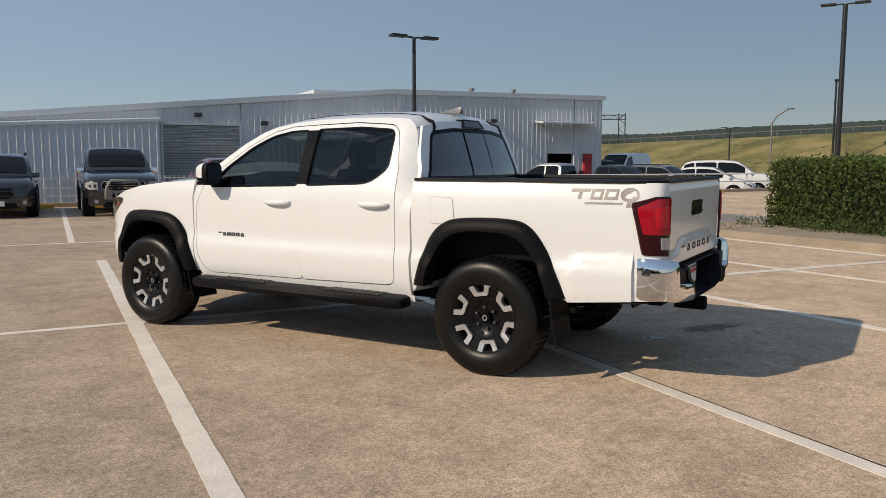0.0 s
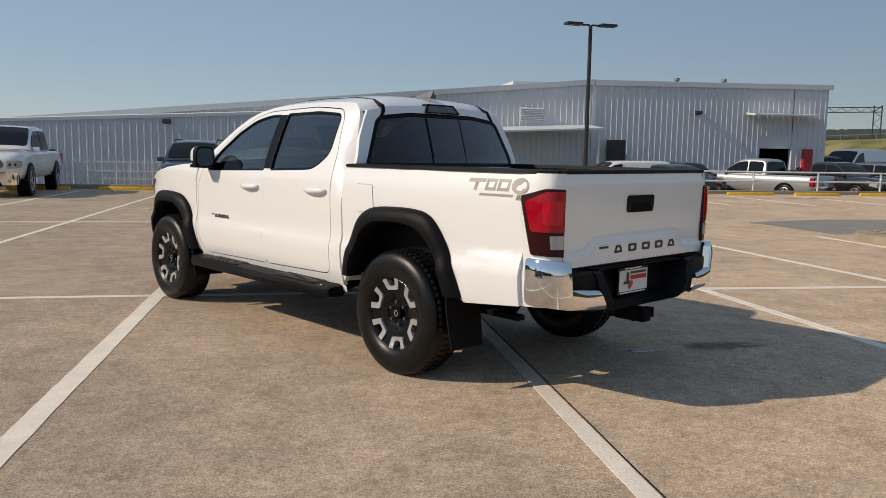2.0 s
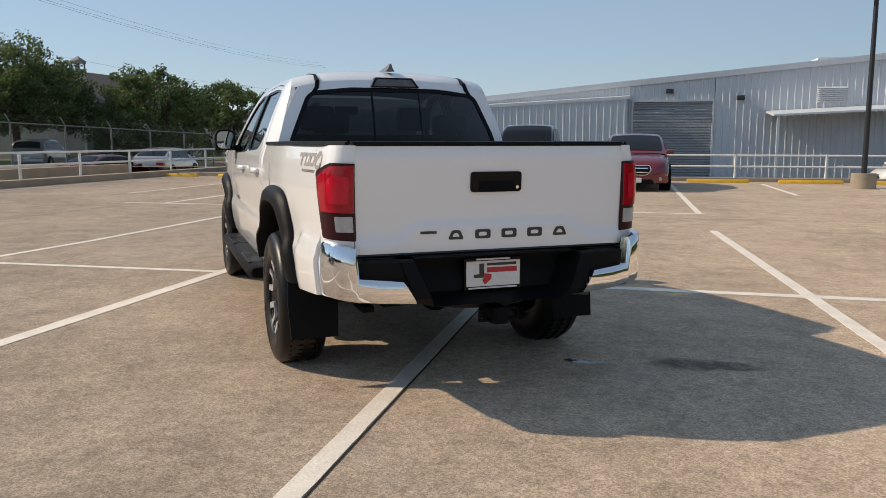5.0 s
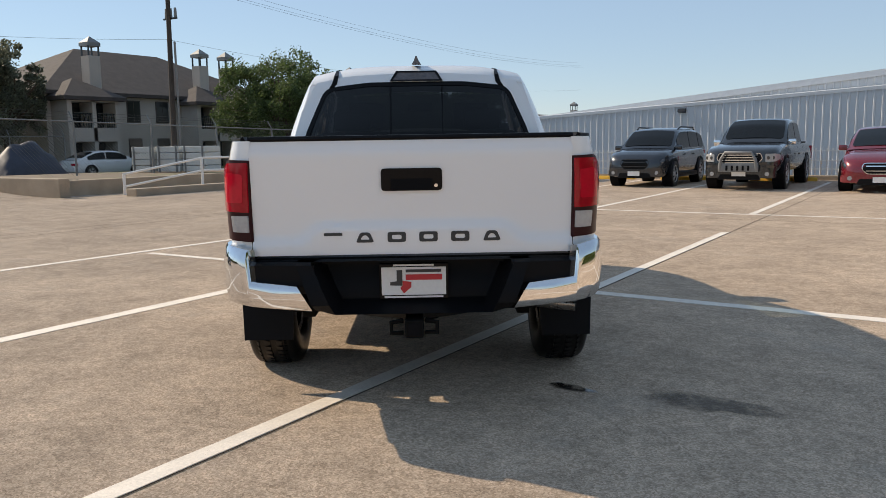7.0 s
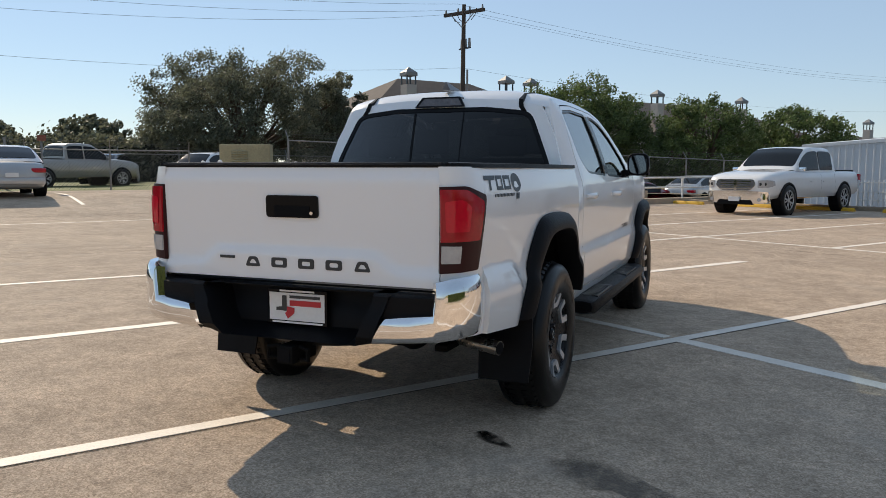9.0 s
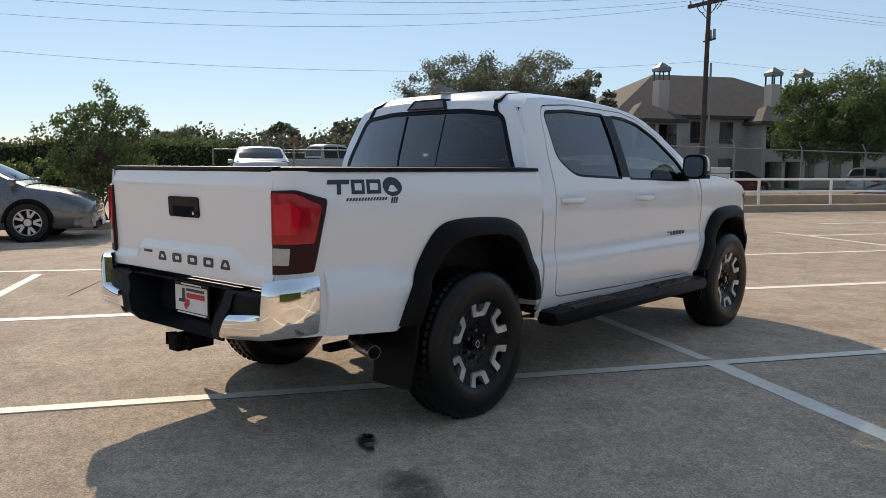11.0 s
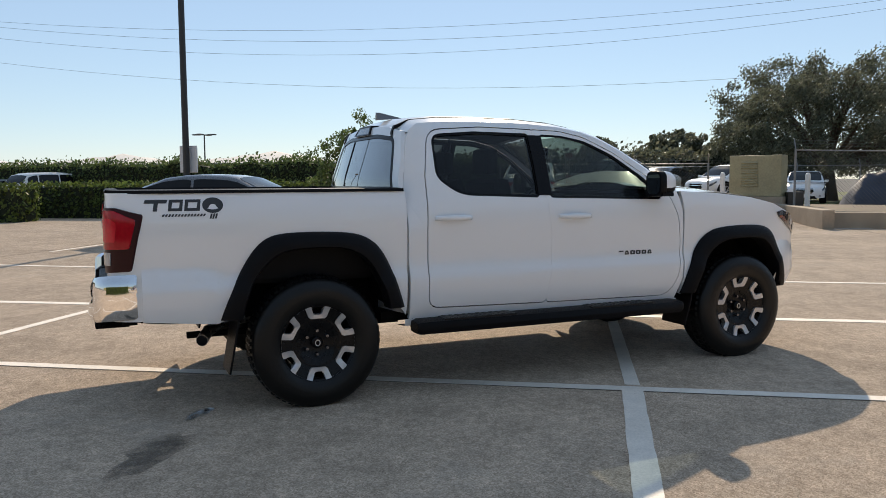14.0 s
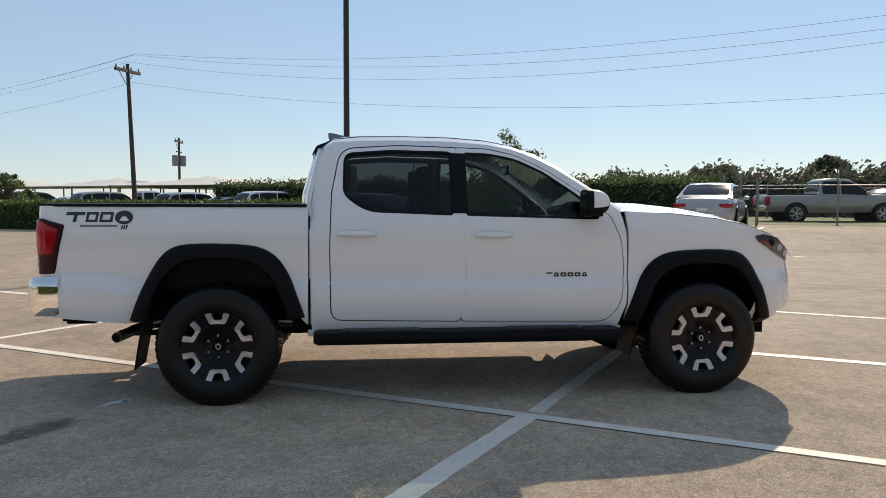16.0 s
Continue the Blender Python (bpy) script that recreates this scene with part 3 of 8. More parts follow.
# ---- metal workshop ----
def rib_wall(name, pts, y, top, base, parent, pitch=0.3, mat=None, facing=-1):
    """Ribbed sheet from x0 to x1 with a top that may slope; ribs are folded into the sheet."""
    x0, x1 = pts
    bm = bmesh.new()
    prof = ((0.0, 0.0), (0.03, 0.032), (0.075, 0.032), (0.105, 0.0))
    rows = []
    n = int((x1 - x0) / pitch)
    for i in range(n + 1):
        for dx, dy in prof:
            x = min(x0 + i * pitch + dx, x1)
            rows.append([(x, y + facing * dy, base), (x, y + facing * dy, top(x))])
    rows.append([(x1, y, base), (x1, y, top(x1))])
    rows.append([(x1, y - facing * 0.2, base), (x1, y - facing * 0.2, top(x1))])
    rows.append([(x0, y - facing * 0.2, base), (x0, y - facing * 0.2, top(x0))])
    rows.append(rows[0])
    grid(bm, rows)
    return part(name, bm, mat or M["siding"], parent)


shop = thing("metal_workshop", Matrix.Translation((0, 33, LOW)), "grey ribbed-metal workshop with a low gable roof", "building")
rake = lambda x: 3.74 + 0.0925 * x - LOW
flat_eave = lambda x: 4.9 + 0.012 * (x - 13) - LOW
R_DOOR = (1.35, 4.95, 3.05 - LOW)
rib_wall("wall", (-16.5, R_DOOR[0]), 0, rake, 0, shop)
rib_wall("wall", R_DOOR[:2], 0, rake, R_DOOR[2], shop)
rib_wall("wall", (R_DOOR[1], 13.0), 0, rake, 0, shop)
rib_wall("wall", (13.0, 22.2), 0, flat_eave, 0, shop)
rib_wall("wall", (22.2, 24.0), 0, flat_eave, 2.5 - LOW, shop)
rib_wall("wall", (24.0, 26.0), 0, flat_eave, 0, shop)
# side and back walls, roof
bm = bmesh.new()
box(bm, 25.8, 26.0, 0.21, 40, 0, 5.0 - LOW)
box(bm, -16.5, 25.8, 39.8, 40, 0, 2.2 - LOW)
box(bm, -16.5, -16.3, 0.21, 39.8, 0, 2.3 - LOW)
part("back_wall", bm, M["siding"], shop)
bm = bmesh.new()
grid(bm, [[(-16.7, -0.05, rake(-16.5) + .06), (13, -0.05, rake(13) + .06), (26.2, -0.05, flat_eave(26) + .06)], [(-16.7, 40.2, rake(-16.5) + .06), (13, 40.2, rake(13) + .06), (26.2, 40.2, flat_eave(26) + .06)]])
ext = bmesh.ops.extrude_face_region(bm, geom=bm.faces[:])
bmesh.ops.translate(bm, vec=(0, 0, 0.08), verts=[v for v in ext["geom"] if isinstance(v, bmesh.types.BMVert)])
part("roof", bm, M["roof_metal"], shop)
bm = bmesh.new()
for x0, x1, f in ((-16.7, 13, rake), (13.02, 26.2, flat_eave)):
    loft(bm, [[(x, -0.085, f(x) - 0.1), (x, -0.085, f(x) + 0.16), (x, -0.06, f(x) + 0.16), (x, -0.06, f(x) - 0.1)] for x in (x0, x1)])
part("fascia", bm, M["siding_trim"], shop)
bm = bmesh.new()
box(bm, 12.9, 13.1, -0.06, -0.034, 0, rake(13) - .11)
part("corner_trim", bm, M["siding_trim"], shop)
# raised roof box behind the ridge
bm = bmesh.new()
box(bm, 10.4, 15.2, 6, 16, rake(10), rake(13) + 0.5)
part("roof_monitor", bm, M["siding_trim"], shop)
for x in (18.1, 20.8):
    bm = bmesh.new()
    cyl(bm, (x, 1.5, flat_eave(x)), (x, 1.5, flat_eave(x) + 0.35), 0.09)
    cyl(bm, (x, 1.5, flat_eave(x) + 0.36), (x, 1.5, flat_eave(x) + 0.5), 0.15)
    part("roof_vent", bm, M["galv"], shop, smooth=40)
# roller door
door = new("roller_door")
door.parent = shop
n = 30
for i in range(n):
    z0 = R_DOOR[2] * i / n
    bm = bmesh.new()
    h = R_DOOR[2] / n
    loft(bm, [[(x, 0.02, z0), (x, -0.015, z0 + h * 0.3), (x, -0.015, z0 + h * 0.7), (x, 0.02, z0 + h * 0.97), (x, 0.06, z0 + h * 0.5)] for x in (R_DOOR[0] + 0.08, R_DOOR[1] - 0.08)])
    part("slat", bm, M["roller"], door)
bm = bmesh.new()
box(bm, R_DOOR[0], R_DOOR[0] + 0.08, -0.08, 0.08, 0, R_DOOR[2])
box(bm, R_DOOR[1] - 0.08, R_DOOR[1], -0.08, 0.08, 0, R_DOOR[2])
box(bm, R_DOOR[0], R_DOOR[1], -0.08, -0.03, R_DOOR[2] - 0.005, R_DOOR[2] + 0.1)
part("door_frame", bm, M["siding_trim"], shop)
# lean-to in front
lean = lambda x: 2.28 + 0.05 * (x + 16.3) - LOW
rib_wall("leanto_wall", (-16.4, 1.15), -1.2, lean, 0, shop)
bm = bmesh.new()
box(bm, 1.0, 1.15, -1.19, -0.05, 0, lean(1.15))
box(bm, -16.4, -16.2, -1.0, -0.05, 0, lean(-16.4))
part("leanto_side", bm, M["siding"], shop)
bm = bmesh.new()
loft(bm, [[(x, -1.25, lean(x) - .04), (x, -1.25, lean(x) + 0.1), (x, -0.04, lean(x) + .2), (x, -0.04, lean(x) + .06)] for x in (-16.6, 1.25)])
part("leanto_roof", bm, M["siding_trim"], shop)
# porch
bm = bmesh.new()
loft(bm, [[(x, -2.3, zz - .05), (x, -2.3, zz + 0.03), (x, -0.05, zz + .25), (x, -0.05, zz + .17)] for x, zz in ((7.1, 2.36 - LOW), (12.7, 2.62 - LOW))])
part("porch_roof", bm, M["siding_trim"], shop)
for x in (7.3, 12.5):
    bm = bmesh.new()
    box(bm, x - 0.05, x + 0.05, -2.2, -2.1, 0, 2.4 - LOW)
    part("porch_post", bm, M["siding_trim"], shop)
# canopy over the right-hand opening
bm = bmesh.new()
loft(bm, [[(x, -0.9, 3.5 - LOW), (x, -0.9, 3.6 - LOW), (x, -0.05, 3.68 - LOW), (x, -0.05, 3.58 - LOW)] for x in (21.3, 25.15)])
part("canopy", bm, M["siding_trim"], shop)
bm = bmesh.new()
box(bm, 22.2, 24.0, 0.25, 6, 0.0, 0.02)
box(bm, 22.2, 24.0, 5.9, 6, 0.02, 3.2)
box(bm, 22.1, 22.19, 0.21, 6, 0, 3.2)
box(bm, 24.01, 24.1, 0.21, 6, 0, 3.2)
box(bm, 22.1, 24.1, 0.21, 6, 3.41, 3.5)
part("doorway_lining", bm, M["dark"], shop)
bm = bmesh.new()
box(bm, 22.2, 24.0, 0.02, 0.07, 2.35, 3.4)
part("half_raised_door", bm, M["siding_trim"], shop)
bm = bmesh.new()
box(bm, 24.62, 25.15, -0.25, -0.04, 1.1, 2.35, bev=0.03)
part("red_cabinet", bm, M["red"], shop, "red metal cabinet")
# wall lights and vents
for x, z in ((3.0, 3.42), (6.04, 3.1), (18.6, 3.5), (-7.3, 2.42)):
    bm = bmesh.new()
    yy = -1.2 if x < 1 else 0
    loft(bm, [[(x - .17, yy - .03, z - LOW), (x + .17, yy - .03, z - LOW), (x + .17, yy - .03, z + .2 - LOW), (x - .17, yy - .03, z + .2 - LOW)], [(x - .15, yy - .28, z + .06 - LOW), (x + .15, yy - .28, z + .06 - LOW), (x + .15, yy - .22, z + .18 - LOW), (x - .15, yy - .22, z + .18 - LOW)]])
    part("wall_light", bm, M["black_metal"], shop)
bm = bmesh.new()
for i in range(8):
    loft(bm, [[(x, -0.05, 2.95 - LOW + i * .085), (x, -0.1, 2.97 - LOW + i * .085), (x, -0.04, 3.03 - LOW + i * .085)] for x in (9.2, 10.4)])
part("louvre", bm, M["siding_trim"], shop)


# ---- lamp posts ----
def lamp_post(x, y, z0, h, heads, label, base=True, r=0.075):
    t = thing("lamp_post", Matrix.Translation((x, y, z0)), label, "lamp post", "lamp posts")
    if base:
        bm = bmesh.new()
        cyl(bm, (0, 0, 0), (0, 0, 0.42), 0.32, n=20)
        part("concrete_base", bm, M["kerb"], t, "round concrete base", smooth=40)
    bm = bmesh.new()
    cyl(bm, (0, 0, 0.02), (0, 0, h), r, r * 0.8, n=8)
    part("pole", bm, M["black_metal"], t, smooth=50)
    for dx, dy in heads:
        bm = bmesh.new()
        a = Matrix.Translation((0, 0, h)) @ Matrix.Rotation(math.atan2(dy, dx), 4, 'Z')
        vs = box(bm, 0.05, 0.45, -0.03, 0.03, -0.02, 0.03)
        vs += box(bm, 0.32, 0.85, -0.16, 0.16, -0.02, 0.06, bev=0.02)
        bmesh.ops.transform(bm, matrix=a, verts=bm.verts)
        part("lamp_head", bm, M["black_metal"], t)
    return t


lamp_post(7.5, 18.85, 0, 5.36, ((1, 0.1), (-1, -0.1)), "black steel lamp post with two flat heads on a concrete base")
lamp_post(-12.8, -7.4, 0, 9.5, ((1, 0), (-1, 0)), "tall black steel lamp post with a grey box fixed to it", base=False, r=0.085)

# ---- the white pickup truck ----
M.update({
    "white_paint": material("white_car_paint", (0.825, 0.83, 0.835), 0.3, vary=0.004, scale=0.7, fine=3, coat=1.0),
    "chrome": material("chrome", (0.82, 0.82, 0.83), 0.06, 1.0, vary=0.03),
    "black_plastic": material("textured_black_plastic", (0.006, 0.006, 0.007), 0.46, vary=0.15, scale=5, fine=200, bump=0.15, bump_scale=500, spec=0.11),
    "gloss_black": material("gloss_black", (0.005, 0.005, 0.006), 0.2, vary=0.1, spec=0.16),
    "rubber": material("tyre_rubber", (0.006, 0.006, 0.006), 0.36, vary=0.25, scale=8, fine=90, bump=0.12, bump_scale=120, spec=0.3),
    "wheel_black": material("wheel_black_paint", (0.006, 0.006, 0.007), 0.28, vary=0.15, spec=0.22),
    "nut": material("dark_chrome", (0.16, 0.16, 0.17), 0.2, 0.8, vary=0.1),
    "fin": material("fin_grey", (0.16, 0.16, 0.17), 0.35, vary=0.1),
    "machined": material("machined_alloy", (0.56, 0.56, 0.57), 0.3, 0.6, vary=0.06, scale=20),
    "red_lens": material("red_lamp_lens", (0.36, 0.003, 0.014), 0.1, vary=0.15, scale=12, coat=0.35, spec=0.3),
    "red_inner": material("red_inner_lens", (0.55, 0.006, 0.025), 0.12, vary=0.1, coat=0.4, spec=0.3),
    "dark_red_lens": material("dark_red_lamp_lens", (0.03, 0.003, 0.005), 0.35, vary=0.1, spec=0.25),
    "clear_lens": material("clear_lamp_lens", (0.4, 0.4, 0.4), 0.18, vary=0.12, scale=20, coat=1.0),
    "headlining": material("grey_headlining", (0.12, 0.12, 0.118), 0.9, vary=0.1, spec=0.1),
    "smoked_lens": material("smoked_lamp_lens", (0.1, 0.085, 0.085), 0.15, vary=0.3, scale=25, coat=0.6),
    "head_lens": material("headlamp_glass", (0.09, 0.09, 0.095), 0.08, 0.5, vary=0.2, scale=30, fine=90, coat=1.0),
    "amber": material("amber_lens", (0.2, 0.045, 0.02), 0.25, vary=0.1, coat=1.0),
    "underbody": material("underbody_steel", (0.007, 0.0068, 0.0065), 0.8, vary=0.4, scale=5, spec=0.08),
    "cabin": material("cabin_fabric", (0.03, 0.029, 0.029), 0.85, vary=0.2, spec=0.15),
    "glass_dark": glass("privacy_glass", (0.2, 0.215, 0.225), 0.0, 0.03),
    "glass_tint": glass("tinted_glass", (0.42, 0.5, 0.455), 0.0, 0.03),
    "screen_dark": glass("dark_screen_glass", (0.06, 0.066, 0.075), 0.0, 0.025, 1.6),
    "glass_clear": glass("clear_glass", (0.4, 0.44, 0.42)),
    "decal_dark": material("decal_dark", (0.03, 0.032, 0.035), 0.4, vary=0.1),
    "decal_grey": material("decal_grey", (0.3, 0.27, 0.25), 0.4, vary=0.2),
    "plate_white": material("plate_white", (0.75, 0.75, 0.74), 0.4, vary=0.05),
    "plate_red": material("plate_red", (0.5, 0.02, 0.03), 0.4, vary=0.05),
    "bare_steel": material("exhaust_steel", (0.32, 0.3, 0.28), 0.28, 0.9, vary=0.15),
    "mirror": material("mirror_silver", (0.3, 0.32, 0.33), 0.02, 1.0, vary=0.01),
})
truck = thing("pickup_truck", TO_LOT, "white four-door pickup truck parked across the stall lines", "pickup truck")

SIDE = [(0.40, 0.83), (0.47, 0.86), (0.55, 0.885), (0.64, 0.898), (0.735, 0.902), (0.772, 0.889), (0.82, 0.884), (0.95, 0.89), (1.08, 0.892), (1.17, 0.884), (1.225, 0.868), (1.30, 0.845), (1.45, 0.788), (1.60, 0.722), (1.66, 0.688), (1.72, 0.635)]
NOSE = [(3.1, 0.0), (3.4, 0.014), (3.6, 0.045), (3.75, 0.09), (3.88, 0.16), (3.98, 0.26), (4.05, 0.38), (4.1, 0.55), (4.12, 0.9)]
HIP = [(-1.2, 0.085), (-0.95, 0.064), (-0.56, 0.033), (-0.2, 0.007), (0.1, 0.0)]


def side_x(y, z):
    w = smooth_table(SIDE, z)
    if y > 3.1:
        w -= smooth_table(NOSE, y)
    if y < 0.1:
        w -= smooth_table(HIP, y)
    if 0.57 < y < 0.78 and z > 1.0:
        k = min(1, (z - 1.0) / 0.3)
        w -= 0.075 * ((0.78 - y) / 0.2)**2 * k * k * (3 - 2 * k)
    return w


def on_side(s, out=0.0):
    return lambda u, v: Vector((s * (side_x(u, v) + out), u, v))


def tuck(s, d=0.03):
    return lambda u, v: (-s * d, 0, 0)


CAB = [(0.585, 0.47), (0.578, 1.2), (0.586, 1.30), (0.612, 1.46), (0.64, 1.59), (0.668, 1.645), (0.72, 1.685), (0.9, 1.70), (1.2, 1.705), (1.5, 1.70), (1.75, 1.68), (1.92, 1.648), (2.05, 1.603), (2.2, 1.525), (2.4, 1.392), (2.625, 1.235), (2.662, 1.1), (2.672, 0.9), (2.668, 0.62), (2.62, 0.47)]
REAR_DOOR = rounded([(0.712, 0.535, .07), (0.706, 1.0, .01), (0.718, 1.35, .01), (0.775, 1.64, .09), (1.15, 1.665, .02), (1.535, 1.655, .01), (1.553, 1.22, .01), (1.588, 0.95, .05), (1.585, 0.75, .05), (1.545, 0.515, .03)], 0.02)
FRONT_DOOR = rounded([(1.552, 0.515, .03), (1.592, 0.75, .05), (1.595, 0.95, .05), (1.56, 1.22, .01), (1.542, 1.655, .01), (1.75, 1.647, .02), (1.93, 1.608, .05), (2.14, 1.505, .05), (2.37, 1.35, .05), (2.55, 1.205, .03), (2.625, 1.05, .05), (2.648, 0.86, .05), (2.63, 0.62, .08), (2.54, 0.5, .09)], 0.02)
REAR_WIN = rounded([(0.808, 1.60, .05), (0.80, 1.345, .05), (0.94, 1.243, .09), (1.49, 1.222, .01), (1.487, 1.615, .01), (1.1, 1.622, .02)], 0.03)
FRONT_WIN = rounded([(1.60, 1.612, .01), (1.598, 1.217, .01), (2.33, 1.198, .02), (2.475, 1.195, .02), (2.34, 1.33, .03), (2.12, 1.482, .04), (1.93, 1.572, .06), (1.75, 1.606, .03)], 0.03)


def grow(loop, d):
    """An outline pushed outwards by about d."""
    c = Vector((sum(p[0] for p in loop) / len(loop), sum(p[1] for p in loop) / len(loop)))
    out = []
    n = len(loop)
    for i in range(n):
        a, b = Vector(loop[i - 1]), Vector(loop[(i + 1) % n])
        t = (b - a).normalized()
        nn = Vector((t.y, -t.x))
        if nn.dot(Vector(loop[i]) - c) < 0:
            nn = -nn
        p = Vector(loop[i]) + nn * d
        out.append((p.x, p.y))
    return out


def badge_shapes(parent, n, w, h, gap, stroke, where, mat, z0=0.0, depth=None):
    """A row of thin plain frames and bars in place of a worded badge."""
    for i in range(n):
        u0 = -(n * w + (n - 1) * gap) / 2 + i * (w + gap)
        if i == 0:
            out, holes = [(u0, z0 + h - stroke), (u0 + w, z0 + h - stroke), (u0 + w, z0 + h), (u0, z0 + h)], []
        else:
            sh = 0.24 * w if i in (1, 5) else 0.0
            out = rounded([(u0, z0), (u0 + w, z0), (u0 + w - sh, z0 + h), (u0 + sh, z0 + h)], 0.25 * h, 3)
            k = 1.5 * stroke
            holes = [rounded([(u0 + k, z0 + stroke), (u0 + w - k, z0 + stroke), (u0 + w - k - sh * .7, z0 + h - stroke), (u0 + k + sh * .7, z0 + h - stroke)], 0.15 * h, 2)]
        panel("badge_block", out, where, mat, parent, holes, step=(1, 1), inward=depth, smooth=20)


def door_handle(s, y, z, parent):
    """Body-coloured bar handle over a shallow cup."""
    bm = bmesh.new()
    x = side_x(y, z)
    rows = []
    for i in range(13):
        t = -1 + i / 6
        yy = y + t * 0.126
        up = 0.019 * (1 - 0.35 * t * t)
        bow = 0.030 * (1 - abs(t)**3)
        xx = side_x(yy, z) + 0.006 + bow
        rows.append([(s * (xx + 0.011 * math.cos(a)), yy, z + up * math.sin(a)) for a in [k * math.pi / 4 for k in range(8)]])
    loft(bm, rows)
    part("door_handle", bm, M["white_paint"], parent, "white door handle", smooth=60)
    panel("handle_cup", rounded([(y - 0.07, z - 0.035), (y + 0.05, z - 0.035), (y + 0.05, z + 0.03), (y - 0.07, z + 0.03)], 0.03), on_side(s, 0.0015), M["white_paint"], parent, step=(1, 1))


def mirror_unit(s):
    mir = new("door_mirror")
    mir.parent = truck
    mir["label"] = "white door mirror with a black base"
    cx, cy, cz = s * 0.968, 2.40, 1.29
    def shell(a0, a1, n, grow_by):
        rows = []
        for i in range(9):
            t = i / 8
            yy = cy - 0.02 + 0.135 * t
            k = math.sqrt(max(0.02, 1 - (max(0, t - 0.1) / 0.92)**2)) * grow_by
            ring = []
            for j in range(n):
                a = a0 + (a1 - a0) * j / (n - 1)
                ring.append((cx + 0.084 * k * math.copysign(abs(math.cos(a))**0.6, math.cos(a)), yy, cz + 0.088 * k * math.copysign(abs(math.sin(a))**0.6, math.sin(a))))
            rows.append(ring)
        return rows
    low = 0.16
    bm = bmesh.new()
    loft(bm, shell(-low, math.pi + low, 16, 1.0))
    part("mirror_cap", bm, M["white_paint"], mir, "white mirror cap", smooth=50)
    bm = bmesh.new()
    loft(bm, shell(math.pi + low, 2 * math.pi - low, 12, 0.97))
    part("mirror_shell", bm, M["black_plastic"], mir, "black lower mirror shell", smooth=50)
    bm = bmesh.new()
    ring = [(cx + 0.07 * math.copysign(abs(math.cos(a))**0.6, math.cos(a)), cy - 0.059, cz + 0.072 * math.copysign(abs(math.sin(a))**0.6, math.sin(a))) for a in [2 * math.pi * j / 20 for j in range(20)]]
    bm.faces.new([bm.verts.new(p) for p in ring])
    part("mirror_glass", bm, M["mirror"], mir)
    bm = bmesh.new()
    loft(bm, [[(cx + k * 0.084 * math.copysign(abs(math.cos(a))**0.6, math.cos(a)), yy, cz + k * 0.088 * math.copysign(abs(math.sin(a))**0.6, math.sin(a))) for a in [2 * math.pi * j / 20 for j in range(20)]] for yy, k in ((cy - 0.058, 0.98), (cy - 0.052, 1.01), (cy - 0.012, 1.015), (cy - 0.007, 0.97))])
    part("mirror_rim", bm, M["black_plastic"], mir, "black mirror rim", smooth=40)
    bm = bmesh.new()
    loft(bm, [[(s * 0.84, 2.36, 1.20), (s * 0.84, 2.50, 1.20), (s * 0.84, 2.50, 1.25), (s * 0.84, 2.36, 1.25)], [(cx - s * .02, cy - .04, 1.203), (cx - s * .02, cy + .07, 1.203), (cx - s * .02, cy + .07, 1.24), (cx - s * .02, cy - .04, 1.24)], [(cx + s * .08, cy - .04, 1.205), (cx + s * .08, cy + .05, 1.205), (cx + s * .08, cy + .05, 1.23), (cx + s * .08, cy - .04, 1.23)]])
    part("mirror_base", bm, M["black_plastic"], mir, "black plastic mirror base", smooth=40)


# arches: outer and inner outline of a flare about its axle
ARCH_OUT = [(-0.545, 0.545), (-0.50, 0.66), (-0.43, 0.815), (-0.355, 0.935), (-0.28, 1.0), (-0.18, 1.025), (0.0, 1.03), (0.2, 1.018), (0.31, 0.985), (0.39, 0.92), (0.455, 0.81), (0.51, 0.66), (0.545, 0.555)]
ARCH_IN = [(-0.425, 0.545), (-0.405, 0.64), (-0.36, 0.755), (-0.29, 0.85), (-0.22, 0.905), (-0.14, 0.93), (0.0, 0.937), (0.14, 0.93), (0.235, 0.9), (0.305, 0.845), (0.365, 0.755), (0.415, 0.64), (0.435, 0.555)]


def dense(pts, n=4):
    """The same line through more points, rounded between them."""
    out = []
    for i in range(len(pts) - 1):
        p0, p1, p2, p3 = (Vector(pts[max(0, min(len(pts) - 1, i + d))]) for d in (-1, 0, 1, 2))
        for k in range(n):
            q = k / n
            v = .5 * (2 * p1 + (p2 - p0) * q + (2 * p0 - 5 * p1 + 4 * p2 - p3) * q * q + (3 * p1 - p0 - 3 * p2 + p3) * q**3)
            out.append((v.x, v.y))
    return out + [pts[-1]]


ARCH_OUT, ARCH_IN = dense(ARCH_OUT), dense(ARCH_IN)


def flare(s, y0, drop=0.0, flip=1):
    """Black wheel-arch flare with a rolled lip."""
    bm = bmesh.new()
    rows = []
    for (a, b), (c, d) in zip(ARCH_OUT, ARCH_IN):
        a, c = a * flip, c * flip
        b, d = b - drop, d - drop
        row = []
        for t, out in ((0, 0.004), (0.05, 0.022), (0.3, 0.045), (0.7, 0.057), (0.93, 0.056), (1.0, 0.045)):
            y, z = y0 + a + (c - a) * t, b + (d - b) * t
            row.append((s * (side_x(y0 + a, b) + out), y, z))
        row.append((s * (side_x(y0 + a, b) - 0.06), y0 + c, d))
        rows.append(row)
    grid(bm, rows)
    return part("wheel_flare", bm, M["black_plastic"], truck, "black plastic wheel-arch flare", smooth=50)


